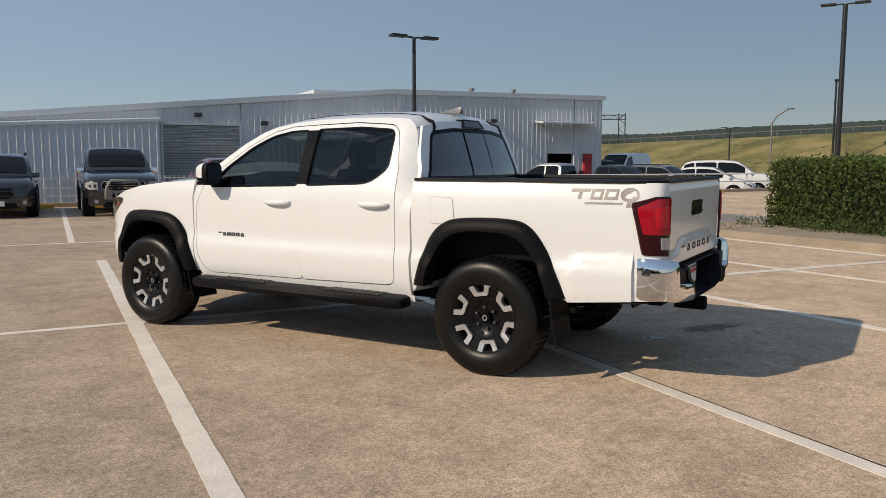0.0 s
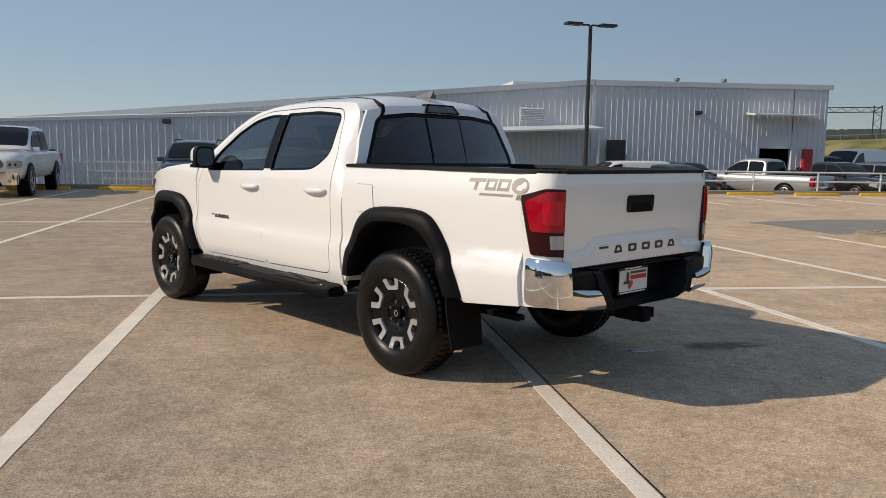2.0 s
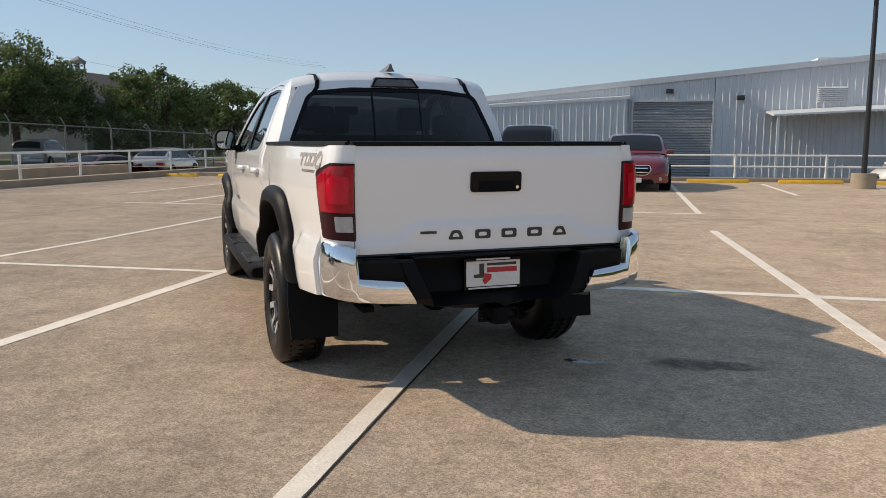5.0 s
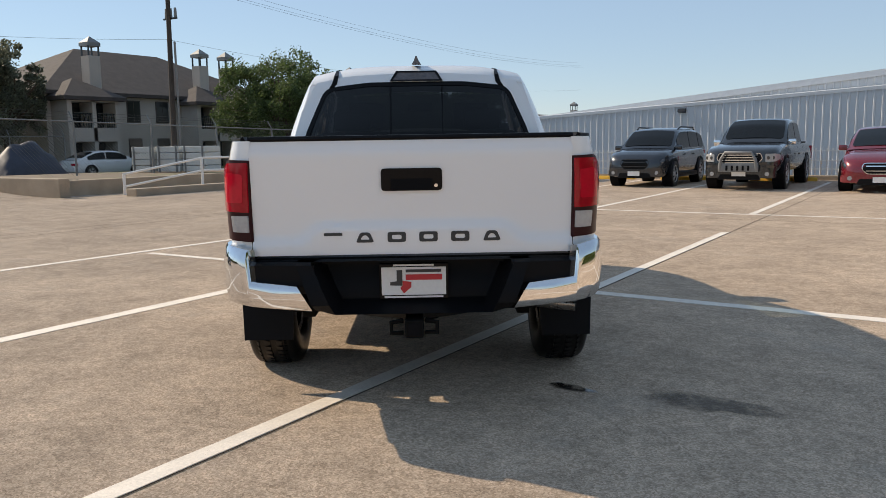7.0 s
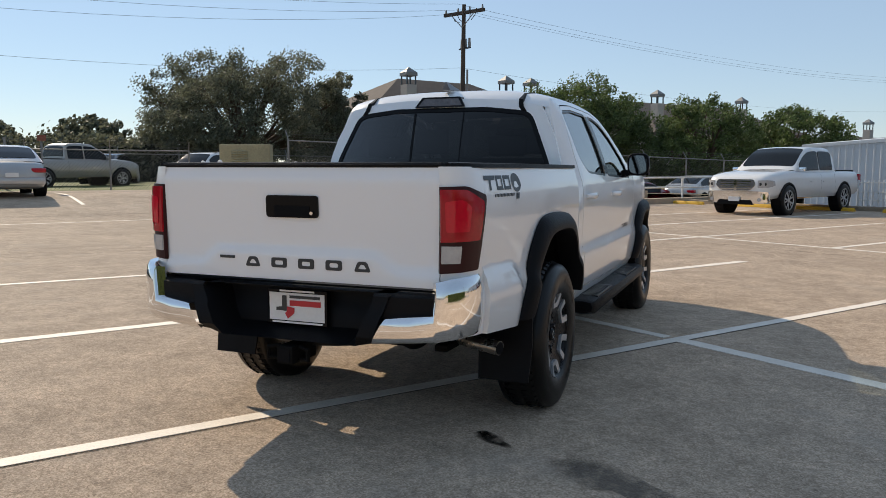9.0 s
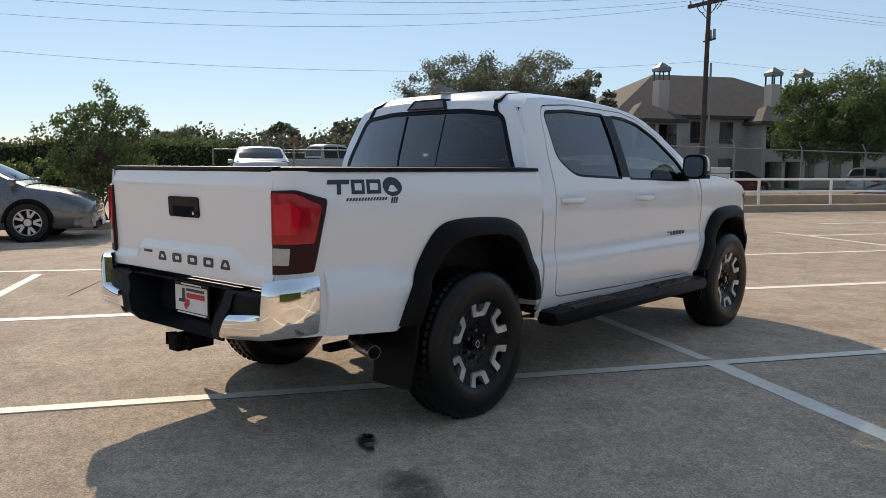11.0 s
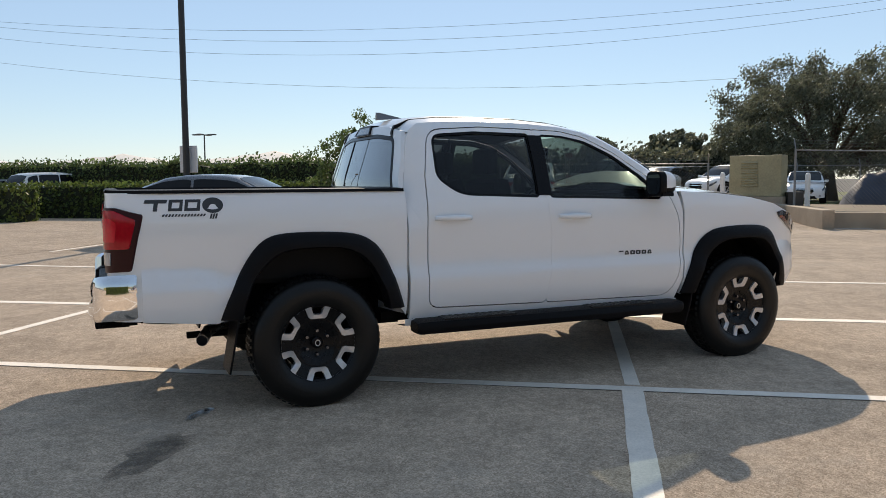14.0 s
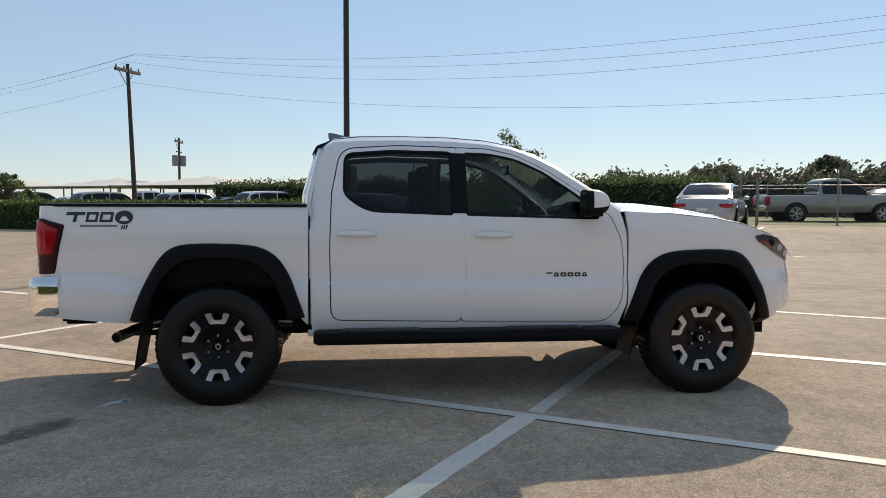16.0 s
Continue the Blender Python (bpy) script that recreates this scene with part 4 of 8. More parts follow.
def arch_cut(y0, drop=0.0, flip=1, grow_by=0.03):
    """The body's edge behind a flare, between its outer and inner outline."""
    pts = []
    for (a, b), (c, d) in zip(ARCH_OUT, ARCH_IN):
        pts.append((y0 + flip * (a * .7 + c * .3), b * .7 + d * .3 - drop))
    return pts


def body_side(s):
    # cab frame round the doors
    panel("cab_side", CAB, on_side(s), M["white_paint"], truck, holes=[grow(REAR_DOOR, 0.007), grow(FRONT_DOOR, 0.006)], inward=tuck(s), step=(0.07, 0.045))
    for nm, outline, win, seal, gl in (("rear_door", REAR_DOOR, REAR_WIN, grow(REAR_WIN, 0.016), M["glass_dark"]), ("front_door", FRONT_DOOR, FRONT_WIN, grow(FRONT_WIN, 0.014), M["glass_tint"])):
        d = panel(nm, outline, on_side(s), M["white_paint"], truck, holes=[seal], inward=tuck(s), step=(0.07, 0.035))
        panel("window_seal", seal, on_side(s, -0.004), M["gloss_black"], d, holes=[win], inward=tuck(s, 0.02), step=(0.12, 0.05), label="black window trim")
        panel("window_pane", win, on_side(s, -0.012), gl, d, step=(0.12, 0.05))
        panel("door_lining", grow(outline, -0.02), on_side(s, -0.045), M["cabin"], d, holes=[grow(win, 0.004)], step=(0.12, 0.06))
        door_handle(s, 0.875 if nm == "rear_door" else 1.762, 1.088 if nm == "rear_door" else 1.08, d)
        if nm == "front_door":
            w = lambda u, v: Vector((s * (side_x(2.26 + u * s, 0.803 + v) + 0.004), 2.26 + u * s, 0.803 + v))
            badge_shapes(d, 6, 0.04, 0.028, 0.008, 0.0085, w, M["decal_dark"])
    # black post between the windows
    panel("door_post", [(1.497, 1.222), (1.592, 1.22), (1.594, 1.618), (1.495, 1.62)], on_side(s, 0.003), M["gloss_black"], truck, step=(0.03, 0.05), label="black trim post between the windows")
    # added black strip behind the doors, standing in for shade in their gap
    panel("door_gap_backing", [(1.535, 0.52), (1.56, 0.52), (1.603, 0.75), (1.605, 0.95), (1.572, 1.21), (1.545, 1.21), (1.575, 0.95), (1.573, 0.75)], on_side(s, -0.014), M["black_plastic"], truck, step=(1, 0.06), label="black backing strip added to darken the door gap")
    # sill under the doors
    bm = bmesh.new()
    grid(bm, [[(s * (side_x(y, 0.47) + 0.002), y, 0.47), (s * (side_x(y, .47) - 0.01), y, 0.425), (s * 0.70, y, 0.41)] for y in (0.56, 1.2, 1.9, 2.64)])
    part("sill", bm, M["white_paint"], truck, smooth=40)
    # front wing with its arch
    cut = arch_cut(3.201, 0.05, -1)
    wing = [(2.678, 1.1), (2.682, 0.9), (2.68, 0.62), (2.665, 0.5)] + cut[::-1] + [(3.79, 0.50), (3.86, 0.60), (3.90, 0.8), (3.86, 0.93), (3.74, 1.068), (3.55, 1.135), (3.3, 1.185), (3.0, 1.217), (2.66, 1.236)]
    panel("front_wing", wing, on_side(s), M["white_paint"], truck, inward=tuck(s), step=(0.06, 0.05))
    # bed side with its arch and the hollow behind the wheel
    cut = arch_cut(0.0)
    bed = [(-0.93, 1.262), (-0.95, 0.9), (-0.95, 0.56), (-0.56, 0.525)] + cut + [(0.562, 0.50), (0.566, 0.9), (0.566, 1.262)]

    def bed_where(u, v):
        dent = 0.0
        if u < -0.45 and v < 0.83:
            dent = 0.02 * min(1, max(0, (0.835 - v) / 0.035)) * min(1, max(0, (-0.52 - u - max(0, v - 0.7) * 0.5) / 0.05))
        return Vector((s * (side_x(u, v) + dent), u, v))
    panel("bed_side", bed, bed_where, M["white_paint"], truck, inward=tuck(s), step=(0.05, 0.03))
    # bed rail cap
    bm = bmesh.new()
    edge_x = lambda y: side_x(y, 1.24) - (0.3 * (-0.95 - y) ** 2 / 0.12 if y < -0.95 else 0)
    loft(bm, [[(s * (edge_x(y) + 0.004), y, 1.258), (s * edge_x(y), y, 1.276), (s * 0.72, y, 1.281), (s * 0.71, y, 1.258)] for y in (-1.1, -1.05, -1.0, -0.9, -0.4, 0.0, 0.3, 0.556)])
    part("bed_rail_cap", bm, M["black_plastic"], truck, "black bed rail cap", smooth=40)
    bm = bmesh.new()
    box(bm, min(s * 0.69, s * 0.735), max(s * 0.69, s * 0.735), -1.04, 0.55, 0.75, 1.257)
    part("bed_inner_wall", bm, M["black_plastic"], truck)
    flare(s, 0.0)
    flare(s, 3.201, 0.05, -1)
    # wheel house
    for y0, dz in ((0.0, 0), (3.201, 0.05)):
        bm = bmesh.new()
        rows = []
        for c, d in ARCH_IN:
            c, d = c * (1.03 if y0 == 0 else -1.03), d - dz
            rows.append([(s * 0.86, y0 + c, d + 0.01), (s * 0.52, y0 + c, d + 0.03)])
        grid(bm, rows)
        part("wheel_house", bm, M["underbody"], truck, smooth=50)
        bm = bmesh.new()
        box(bm, min(s * .50, s * .525), max(s * .50, s * .525), y0 - .46, y0 + .46, .5, .97)
        part("wheel_house_wall", bm, M["underbody"], truck)
    # fuel door only on the driver's side
    if s < 0:
        fd = rounded([(0.225, 0.975), (0.415, 0.975), (0.415, 1.155), (0.243, 1.155)], 0.025)
        panel("fuel_door", grow(fd, -0.003), on_side(s, 0.0035), M["white_paint"], truck, inward=tuck(s, 0.006), step=(0.08, 0.05))
        panel("fuel_door_gap", fd, on_side(s, 0.001), M["decal_grey"], truck, step=(0.08, 0.05))
    # side step
    step_bar(s)
    # mud flaps
    for y0, z0, z1, yb in ((-0.435, 0.24, 0.60, -0.50), (2.77, 0.27, 0.56, 2.70)):
        bm = bmesh.new()
        loft(bm, [[(s * 0.63, y0, z1), (s * 0.90, y0, z1), (s * 0.90, y0 - .012, z1), (s * 0.63, y0 - .012, z1)], [(s * 0.64, (y0 + yb) / 2, (z0 + z1) / 2), (s * 0.91, (y0 + yb) / 2, (z0 + z1) / 2), (s * 0.91, (y0 + yb) / 2 - .012, (z0 + z1) / 2), (s * 0.64, (y0 + yb) / 2 - .012, (z0 + z1) / 2)], [(s * 0.65, yb, z0), (s * 0.90, yb, z0), (s * 0.90, yb - .012, z0), (s * 0.65, yb - .012, z0)]])
        part("mud_flap", bm, M["black_plastic"], truck, "black rubber mud flap", smooth=40)
    # decal on the bed side: plain marks in place of the worded badge
    mat = M["decal_dark"] if s > 0 else M["decal_grey"]
    y_of = (lambda u: -0.925 + u) if s > 0 else (lambda u: -0.561 - u)
    w = lambda u, v: Vector((s * (side_x(y_of(u), v) + 0.002), y_of(u), v))

    def slanted(name, u0, u1, v0, v1, hole=0.0):
        out = [(u0, v0), (u1, v0), (u1 + .008, v1), (u0 + .008, v1)]
        holes = [[(u0 + hole * 1.2, v0 + hole), (u1 - hole, v0 + hole), (u1 - hole + .006, v1 - hole), (u0 + hole * 1.2 + .006, v1 - hole)]] if hole else []
        panel(name, out, w, mat, truck, holes, step=(1, 1))
    slanted("decal_bar", 0.0, 0.116, 1.205, 1.225)
    slanted("decal_bar", 0.044, 0.066, 1.162, 1.2065)
    slanted("decal_frame", 0.122, 0.196, 1.162, 1.225, 0.016)
    slanted("decal_frame", 0.206, 0.288, 1.162, 1.225, 0.016)
    panel("decal_disc", [(0.358 + 0.056 * math.cos(a), 1.192 + 0.043 * math.sin(a)) for a in [k * math.pi / 12 for k in range(24)]], w, mat, truck, step=(1, 1))
    for k in range(3):
        slanted("decal_bar", 0.338 + k * .014, 0.348 + k * .014, 1.118, 1.146)
    for k in range(14):
        slanted("decal_bar", 0.088 + k * 0.0165, 0.0985 + k * .0165, 1.132, 1.146)


def step_bar(s):
    t = new("side_step")
    t.parent = truck
    t["label"] = "black side step with ribbed tread"
    bm = bmesh.new()
    ring = [(0.93, 0.378), (0.985, 0.388), (1.0, 0.425), (0.985, 0.462), (0.93, 0.473), (0.83, 0.468), (0.82, 0.415), (0.84, 0.382)]
    rows = []
    for y, k in ((0.60, 0.75), (0.63, 1.0), (1.6, 1.0), (2.58, 1.0), (2.62, 0.75)):
        rows.append([(s * (0.91 + (x - 0.91) * k), y, 0.427 + (z - 0.427) * k) for x, z in ring])
    loft(bm, rows)
    part("step_tube", bm, M["black_plastic"], t, smooth=40)
    for y0 in (0.78, 1.85):
        bm = bmesh.new()
        box(bm, min(s * .85, s * .975), max(s * .85, s * .975), y0, y0 + 0.5, 0.46, 0.4745, bev=0.004)
        for i in range(10):
            box(bm, min(s * .86, s * .965), max(s * .86, s * .965), y0 + 0.02 + i * .047, y0 + .045 + i * .047, 0.474, 0.477)
        part("step_tread", bm, M["rubber"], t)
    for y0 in (0.85, 2.35):
        bm = bmesh.new()
        box(bm, min(s * .60, s * .84), max(s * .60, s * .84), y0 - .04, y0 + .04, 0.395, 0.42)
        part("step_bracket", bm, M["underbody"], t)


# ---- wheels ----
def wheel(s):
    """A wheel about the origin, its outer face towards s * x."""
    w = new("wheel")
    w.parent = truck
    R, HUB = 0.392, 0.376
    prof = [(0.10, 0.215), (0.118, 0.228), (0.132, 0.258), (0.138, 0.30), (0.134, 0.335), (0.122, 0.362), (0.108, 0.376), (0.09, 0.382), (0.04, 0.384), (-0.04, 0.384), (-0.09, 0.382), (-0.108, 0.376), (-0.13, 0.34), (-0.136, 0.3), (-0.125, 0.24), (-0.10, 0.215)]
    bm = bmesh.new()
    n = 64
    flat = lambda z: max(z, -HUB + 0.003)
    rows = [[(s * x, r * math.cos(2 * math.pi * i / n), flat(r * math.sin(2 * math.pi * i / n))) for x, r in prof] for i in range(n + 1)]
    grid(bm, rows)
    bmesh.ops.remove_doubles(bm, verts=bm.verts, dist=1e-5)
    tyre = part("tyre", bm, M["rubber"], w, "black all-terrain tyre", smooth=50)
    # tread and shoulder lugs
    bm = bmesh.new()
    for i in range(58):
        a = 2 * math.pi * i / 58
        rows = []
        for x0, x1, r0, r1, d0, d1 in ((0.118, 0.068, 0.358, 0.392, 0, 0.5), (0.058, 0.008, 0.38, 0.393, 0.4, -0.1), (-0.008, -0.058, 0.38, 0.393, 0.5, 0.0), (-0.068, -0.118, 0.392, 0.358, 0.0, 0.5)):
            vs = []
            for x, r, dd in ((x0, r0, d0), (x1, r1, d1)):
                for k in (0.0, 0.62):
                    aa = a + (k + dd * 0.3) * 2 * math.pi / 58
                    for rr in (r, r - 0.02):
                        vs.append(bm.verts.new((s * x, rr * math.cos(aa), flat(rr * math.sin(aa)))))
            for f in ((0, 2, 6, 4), (0, 1, 3, 2), (4, 6, 7, 5), (0, 4, 5, 1), (2, 3, 7, 6)):
                bm.faces.new([vs[q] for q in f])
    lug = part("tread", bm, M["rubber"], tyre)
    lug["kind"] = "stuff"
    # raised ring of marks on the sidewall
    bm = bmesh.new()
    for i in range(40):
        if i % 10 in (0, 1, 2, 9):
            continue
        a = 2 * math.pi * i / 40
        vs = [bm.verts.new((s * x, r * math.cos(a + d), r * math.sin(a + d))) for d in (0, 0.1) for x, r in ((0.1395, 0.283), (0.1395, 0.313))]
        bm.faces.new((vs[0], vs[1], vs[3], vs[2]))
    part("sidewall_mark", bm, M["rubber"], tyre)["kind"] = "stuff"
    rim = new("rim")
    rim.parent = w
    rim["label"] = "black alloy rim with machined silver edges"
    bm = bmesh.new()
    rows = [[(s * x, r * math.cos(2 * math.pi * i / 48), r * math.sin(2 * math.pi * i / 48)) for x, r in ((0.112, 0.219), (0.118, 0.226), (0.112, 0.231), (0.10, 0.228), (0.1, 0.214), (0.05, 0.195), (-0.09, 0.19), (-0.1, 0.22))] for i in range(49)]
    grid(bm, rows)
    bmesh.ops.remove_doubles(bm, verts=bm.verts, dist=1e-5)
    part("barrel", bm, M["wheel_black"], rim, smooth=40)
    bm = bmesh.new()
    cyl(bm, (s * -0.02, 0, 0), (s * 0.0, 0, 0), 0.19, n=32)
    part("brake_disc", bm, M["underbody"], rim, smooth=40)

    # centre dish
    bm = bmesh.new()
    rows = [[(s * x, r * math.cos(2 * math.pi * i / 36), r * math.sin(2 * math.pi * i / 36)) for x, r in ((0.055, 0.0), (0.055, 0.05), (0.06, 0.075), (0.07, 0.105), (0.088, 0.135), (0.086, 0.15), (0.05, 0.152))] for i in range(37)]
    grid(bm, rows)
    bmesh.ops.remove_doubles(bm, verts=bm.verts, dist=1e-5)
    part("dish", bm, M["wheel_black"], rim, smooth=40)
    pol = lambda r, deg, x: (s * x, r * math.cos(radians(deg)), r * math.sin(radians(deg)))
    for k in range(6):
        c = 60 * k
        # black spoke
        bm = bmesh.new()
        loft(bm, [[pol(0.10, c - 14, 0.075), pol(0.10, c + 14, 0.075), pol(0.10, c + 14, 0.03), pol(0.10, c - 14, 0.03)], [pol(0.16, c - 13, 0.09), pol(0.16, c + 13, 0.09), pol(0.16, c + 13, 0.04), pol(0.16, c - 13, 0.04)], [pol(0.222, c - 13, 0.105), pol(0.222, c + 13, 0.105), pol(0.222, c + 13, 0.06), pol(0.222, c - 13, 0.06)]])
        part("spoke", bm, M["wheel_black"], rim)
        # silver bracket round the window between two spokes
        c += 30
        outer = [(0.2245, -20.0), (0.163, -19.0), (0.150, -16), (0.146, 0), (0.150, 16), (0.163, 19.0), (0.2245, 20.0)]
        inner = [(0.2245, -10.5), (0.181, -8.6), (0.171, -6.5), (0.168, 0), (0.171, 6.5), (0.181, 8.6), (0.2245, 10.5)]
        bm = bmesh.new()
        rows = []
        for (r0, a0), (r1, a1) in zip(outer, inner):
            x = 0.098 + (r0 - 0.13) * 0.18
            rows.append([pol(r0, c + a0, x - .03), pol(r0, c + a0, x), pol(r1, c + a1, x), pol(r1, c + a1, x - .04)])
        grid(bm, rows)
        part("silver_edge", bm, M["machined"], rim, "machined silver edge")
        # thin silver edge across each spoke's end
        bm = bmesh.new()
        grid(bm, [[pol(0.2255, c + 30 + a, 0.108), pol(0.2185, c + 30 + a, 0.112)] for a in (-11, -5, 0, 5, 11)])
        part("silver_edge", bm, M["machined"], rim)
        bm = bmesh.new()
        cyl(bm, pol(0.07, c, 0.055), pol(0.07, c, 0.084), 0.012, 0.009, n=8)
        part("lug_nut", bm, M["nut"], rim, "dark chrome lug nut", smooth=40)
    bm = bmesh.new()
    rows = [[(s * x, r * math.cos(2 * math.pi * i / 24), r * math.sin(2 * math.pi * i / 24)) for x, r in ((0.05, 0.036), (0.082, 0.034), (0.09, 0.026), (0.091, 0.0))] for i in range(25)]
    grid(bm, rows)
    cap = part("centre_cap", bm, M["gloss_black"], rim, smooth=40)
    bm = bmesh.new()
    rows = [[(s * 0.0925, r * 0.8 * math.cos(2 * math.pi * i / 20), r * math.sin(2 * math.pi * i / 20)) for r in (0.014, 0.02)] for i in range(21)]
    grid(bm, rows)
    part("cap_ring", bm, M["machined"], rim)
    return w


for s in (-1, 1):
    body_side(s)
    mirror_unit(s)
    w = wheel(s)
    w.matrix_basis = pose(s * 0.80, 0, 0.376, -9 if s < 0 else 0, 0, 0)
    copy_thing(w, pose(s * 0.80, 3.201, 0.376, -21 if s < 0 else 3, 0, 0))

# ---- cab roof, rear wall, screens ----
DRIP = [(0.64, 1.59), (0.668, 1.645), (0.72, 1.685), (0.9, 1.70), (1.2, 1.705), (1.5, 1.70), (1.75, 1.68), (1.92, 1.648), (2.02, 1.613)]
bm = bmesh.new()
rows = []
for y, zd in [(0.655, 1.625)] + DRIP[1:]:
    xd = side_x(y, zd)
    rise = 0.064 * min(1, max(0.25, (y - 0.58) / 0.16)) * min(1, max(0.55, (2.25 - y) / 0.3))
    row = []
    for i in range(-14, 15):
        t = i / 14
        x = xd * math.copysign(abs(t)**0.85, t)
        z = zd + rise * (1 - abs(t)**3.0)
        if 0.70 < abs(x) / 0.68 < 0.76:
            z -= 0.004
        row.append((x, y - 0.045 * (1 - t * t) * (1 if y < 0.7 else 0) + 0.05 * (1 - t * t) * (1 if y > 2.0 else 0), z))
    rows.append(row)
grid(bm, rows)
part("roof", bm, M["white_paint"], truck, smooth=50)
def rear_wall(x, z):
    y = lerp_table([(0.4, 0.50), (1.26, 0.495), (1.33, 0.503), (1.62, 0.595), (1.70, 0.63)], z)
    return Vector((x, y + 0.085 * (abs(x) / 0.8)**2.2 - 0.025, z))


edge = [(0.5, 0.84), (0.9, 0.86), (1.1, 0.862), (1.2, 0.822), (1.26, 0.793), (1.30, 0.779), (1.45, 0.735), (1.58, 0.672), (1.635, 0.638)]
wall_out = [(x, z) for z, x in edge] + [(0.45, 1.672), (0.2, 1.685), (-0.2, 1.685), (-0.45, 1.672)] + [(-x, z) for z, x in edge[::-1]]
REAR_SCREEN = rounded([(-0.72, 1.262, .03), (0.72, 1.262, .03), (0.692, 1.34, .05), (0.58, 1.598, .06), (0.3, 1.628, .03), (-0.3, 1.628, .03), (-0.58, 1.598, .06), (-0.692, 1.34, .05)], 0.03)
panel("cab_rear", wall_out, rear_wall, M["white_paint"], truck, holes=[REAR_SCREEN], step=(0.08, 0.05), inward=lambda u, v: (0, 0.03, 0))
rs = panel("rear_screen", REAR_SCREEN, lambda x, z: rear_wall(x, z) + Vector((0, 0.004, 0)), M["screen_dark"], truck, step=(0.08, 0.05), label="dark tinted rear screen")
panel("screen_band", grow(REAR_SCREEN, 0.004), lambda x, z: rear_wall(x, z) + Vector((0, -0.001, 0)), M["gloss_black"], truck, holes=[grow(REAR_SCREEN, -0.022)], step=(0.08, 0.05), label="black rubber screen surround")
panel("slider_frame", [(-0.17, 1.285), (-0.158, 1.285), (-0.158, 1.6), (-0.17, 1.6)], lambda x, z: rear_wall(x, z) + Vector((0, -0.001, 0)), M["gloss_black"], truck, step=(0.1, 0.08), inward=lambda u, v: (0, 0.01, 0), label="black frame of the sliding pane")
panel("slider_rail", [(0.158, 1.285), (0.166, 1.285), (0.166, 1.6), (0.158, 1.6)], lambda x, z: rear_wall(x, z) + Vector((0, 0.002, 0)), M["gloss_black"], truck, step=(0.1, 0.08), label="thin black pane joint")
for s in (-1, 1):
    bm = bmesh.new()
    foot = rear_wall(0.54, 1.605)
    pts = [(0.54, foot.y - 0.003, 1.605, 0.015), (0.522, 0.600, 1.632, 0.015), (0.516, 0.611, 1.656, 0.014), (0.513, 0.622, 1.679, 0.013), (0.513, 0.66, 1.693, 0.011)]
    for y in (0.72, 0.9, 1.2, 1.5, 1.75, 1.92):
        zd = lerp_table(DRIP, y)
        t = (0.513 / side_x(y, zd))**(1 / 0.85)
        pts.append((0.513, y, zd + 0.064 * min(1, max(0.25, (y - 0.58) / 0.16)) * min(1, max(0.55, (2.25 - y) / 0.3)) * (1 - t**3) + 0.003, 0.008))
    loft(bm, [[(s * (x - q), y, z), (s * (x + q), y, z - 0.002), (s * (x + q), y + 0.012, z - 0.02), (s * (x - q), y + 0.012, z - 0.02)] for x, y, z, q in pts])
    part("roof_strip", bm, M["black_plastic"], truck, "black roof joint strip", smooth=40)
# third brake lamp
band = lambda x, v: Vector((x, 0.560 + 0.034 * v + 0.1 * x * x, 1.636 + 0.066 * v))
hood = rounded([(-0.168, 0.0), (0.168, 0.0), (0.128, 1.0), (-0.128, 1.0)], 0.02)
bl = panel("high_brake_lamp", hood, band, M["gloss_black"], truck, holes=[rounded([(-0.148, 0.14), (0.148, 0.14), (0.116, 0.86), (-0.116, 0.86)], 0.015)], inward=lambda u, v: (0, 0.075, 0), step=(0.1, 0.5), label="high brake lamp over the rear screen")
panel("lamp_lens", rounded([(-0.148, 0.14), (0.148, 0.14), (0.116, 0.86), (-0.116, 0.86)], 0.015), lambda x, v: band(x, v) + Vector((0, 0.003, 0)), M["smoked_lens"], bl, step=(0.1, 0.5))
# shark-fin aerial
bm = bmesh.new()
loft(bm, [[(-0.03, 0.68, 1.75), (0.03, 0.68, 1.75), (0.03, 0.86, 1.764), (-0.03, 0.86, 1.764)], [(-0.014, 0.675, 1.776), (0.014, 0.675, 1.776), (0.014, 0.79, 1.782), (-0.014, 0.79, 1.782)], [(-0.005, 0.675, 1.802), (0.005, 0.675, 1.802), (0.005, 0.70, 1.802), (-0.005, 0.70, 1.802)]])
part("shark_fin_aerial", bm, M["fin"], truck, "grey shark-fin aerial", smooth=40)


def screen(x, v):
    """The windscreen: v runs from its foot to its head."""
    y = 2.70 - 0.66 * v + 0.13 * (1 - (x / 0.75)**2) - 0.06
    z = 1.225 + 0.40 * v + 0.02 * (1 - (x / 0.7)**2) * v
    return Vector((x, y, z))


wo = rounded([(-0.79, 0.0), (0.79, 0.0), (0.67, 1.0), (-0.67, 1.0)], 0.03)
panel("windscreen", wo, screen, M["glass_clear"], truck, step=(0.1, 0.1))
for s in (-1, 1):
    bm = bmesh.new()
    grid(bm, [[(s * (side_x(y, z) - 0.002), y, z), (s * (side_x(y, z) - 0.05), y + 0.03, z + 0.012)] for y, z in ((1.92, 1.648), (2.05, 1.603), (2.2, 1.525), (2.4, 1.392), (2.625, 1.235))])
    part("screen_pillar", bm, M["white_paint"], truck, smooth=40)

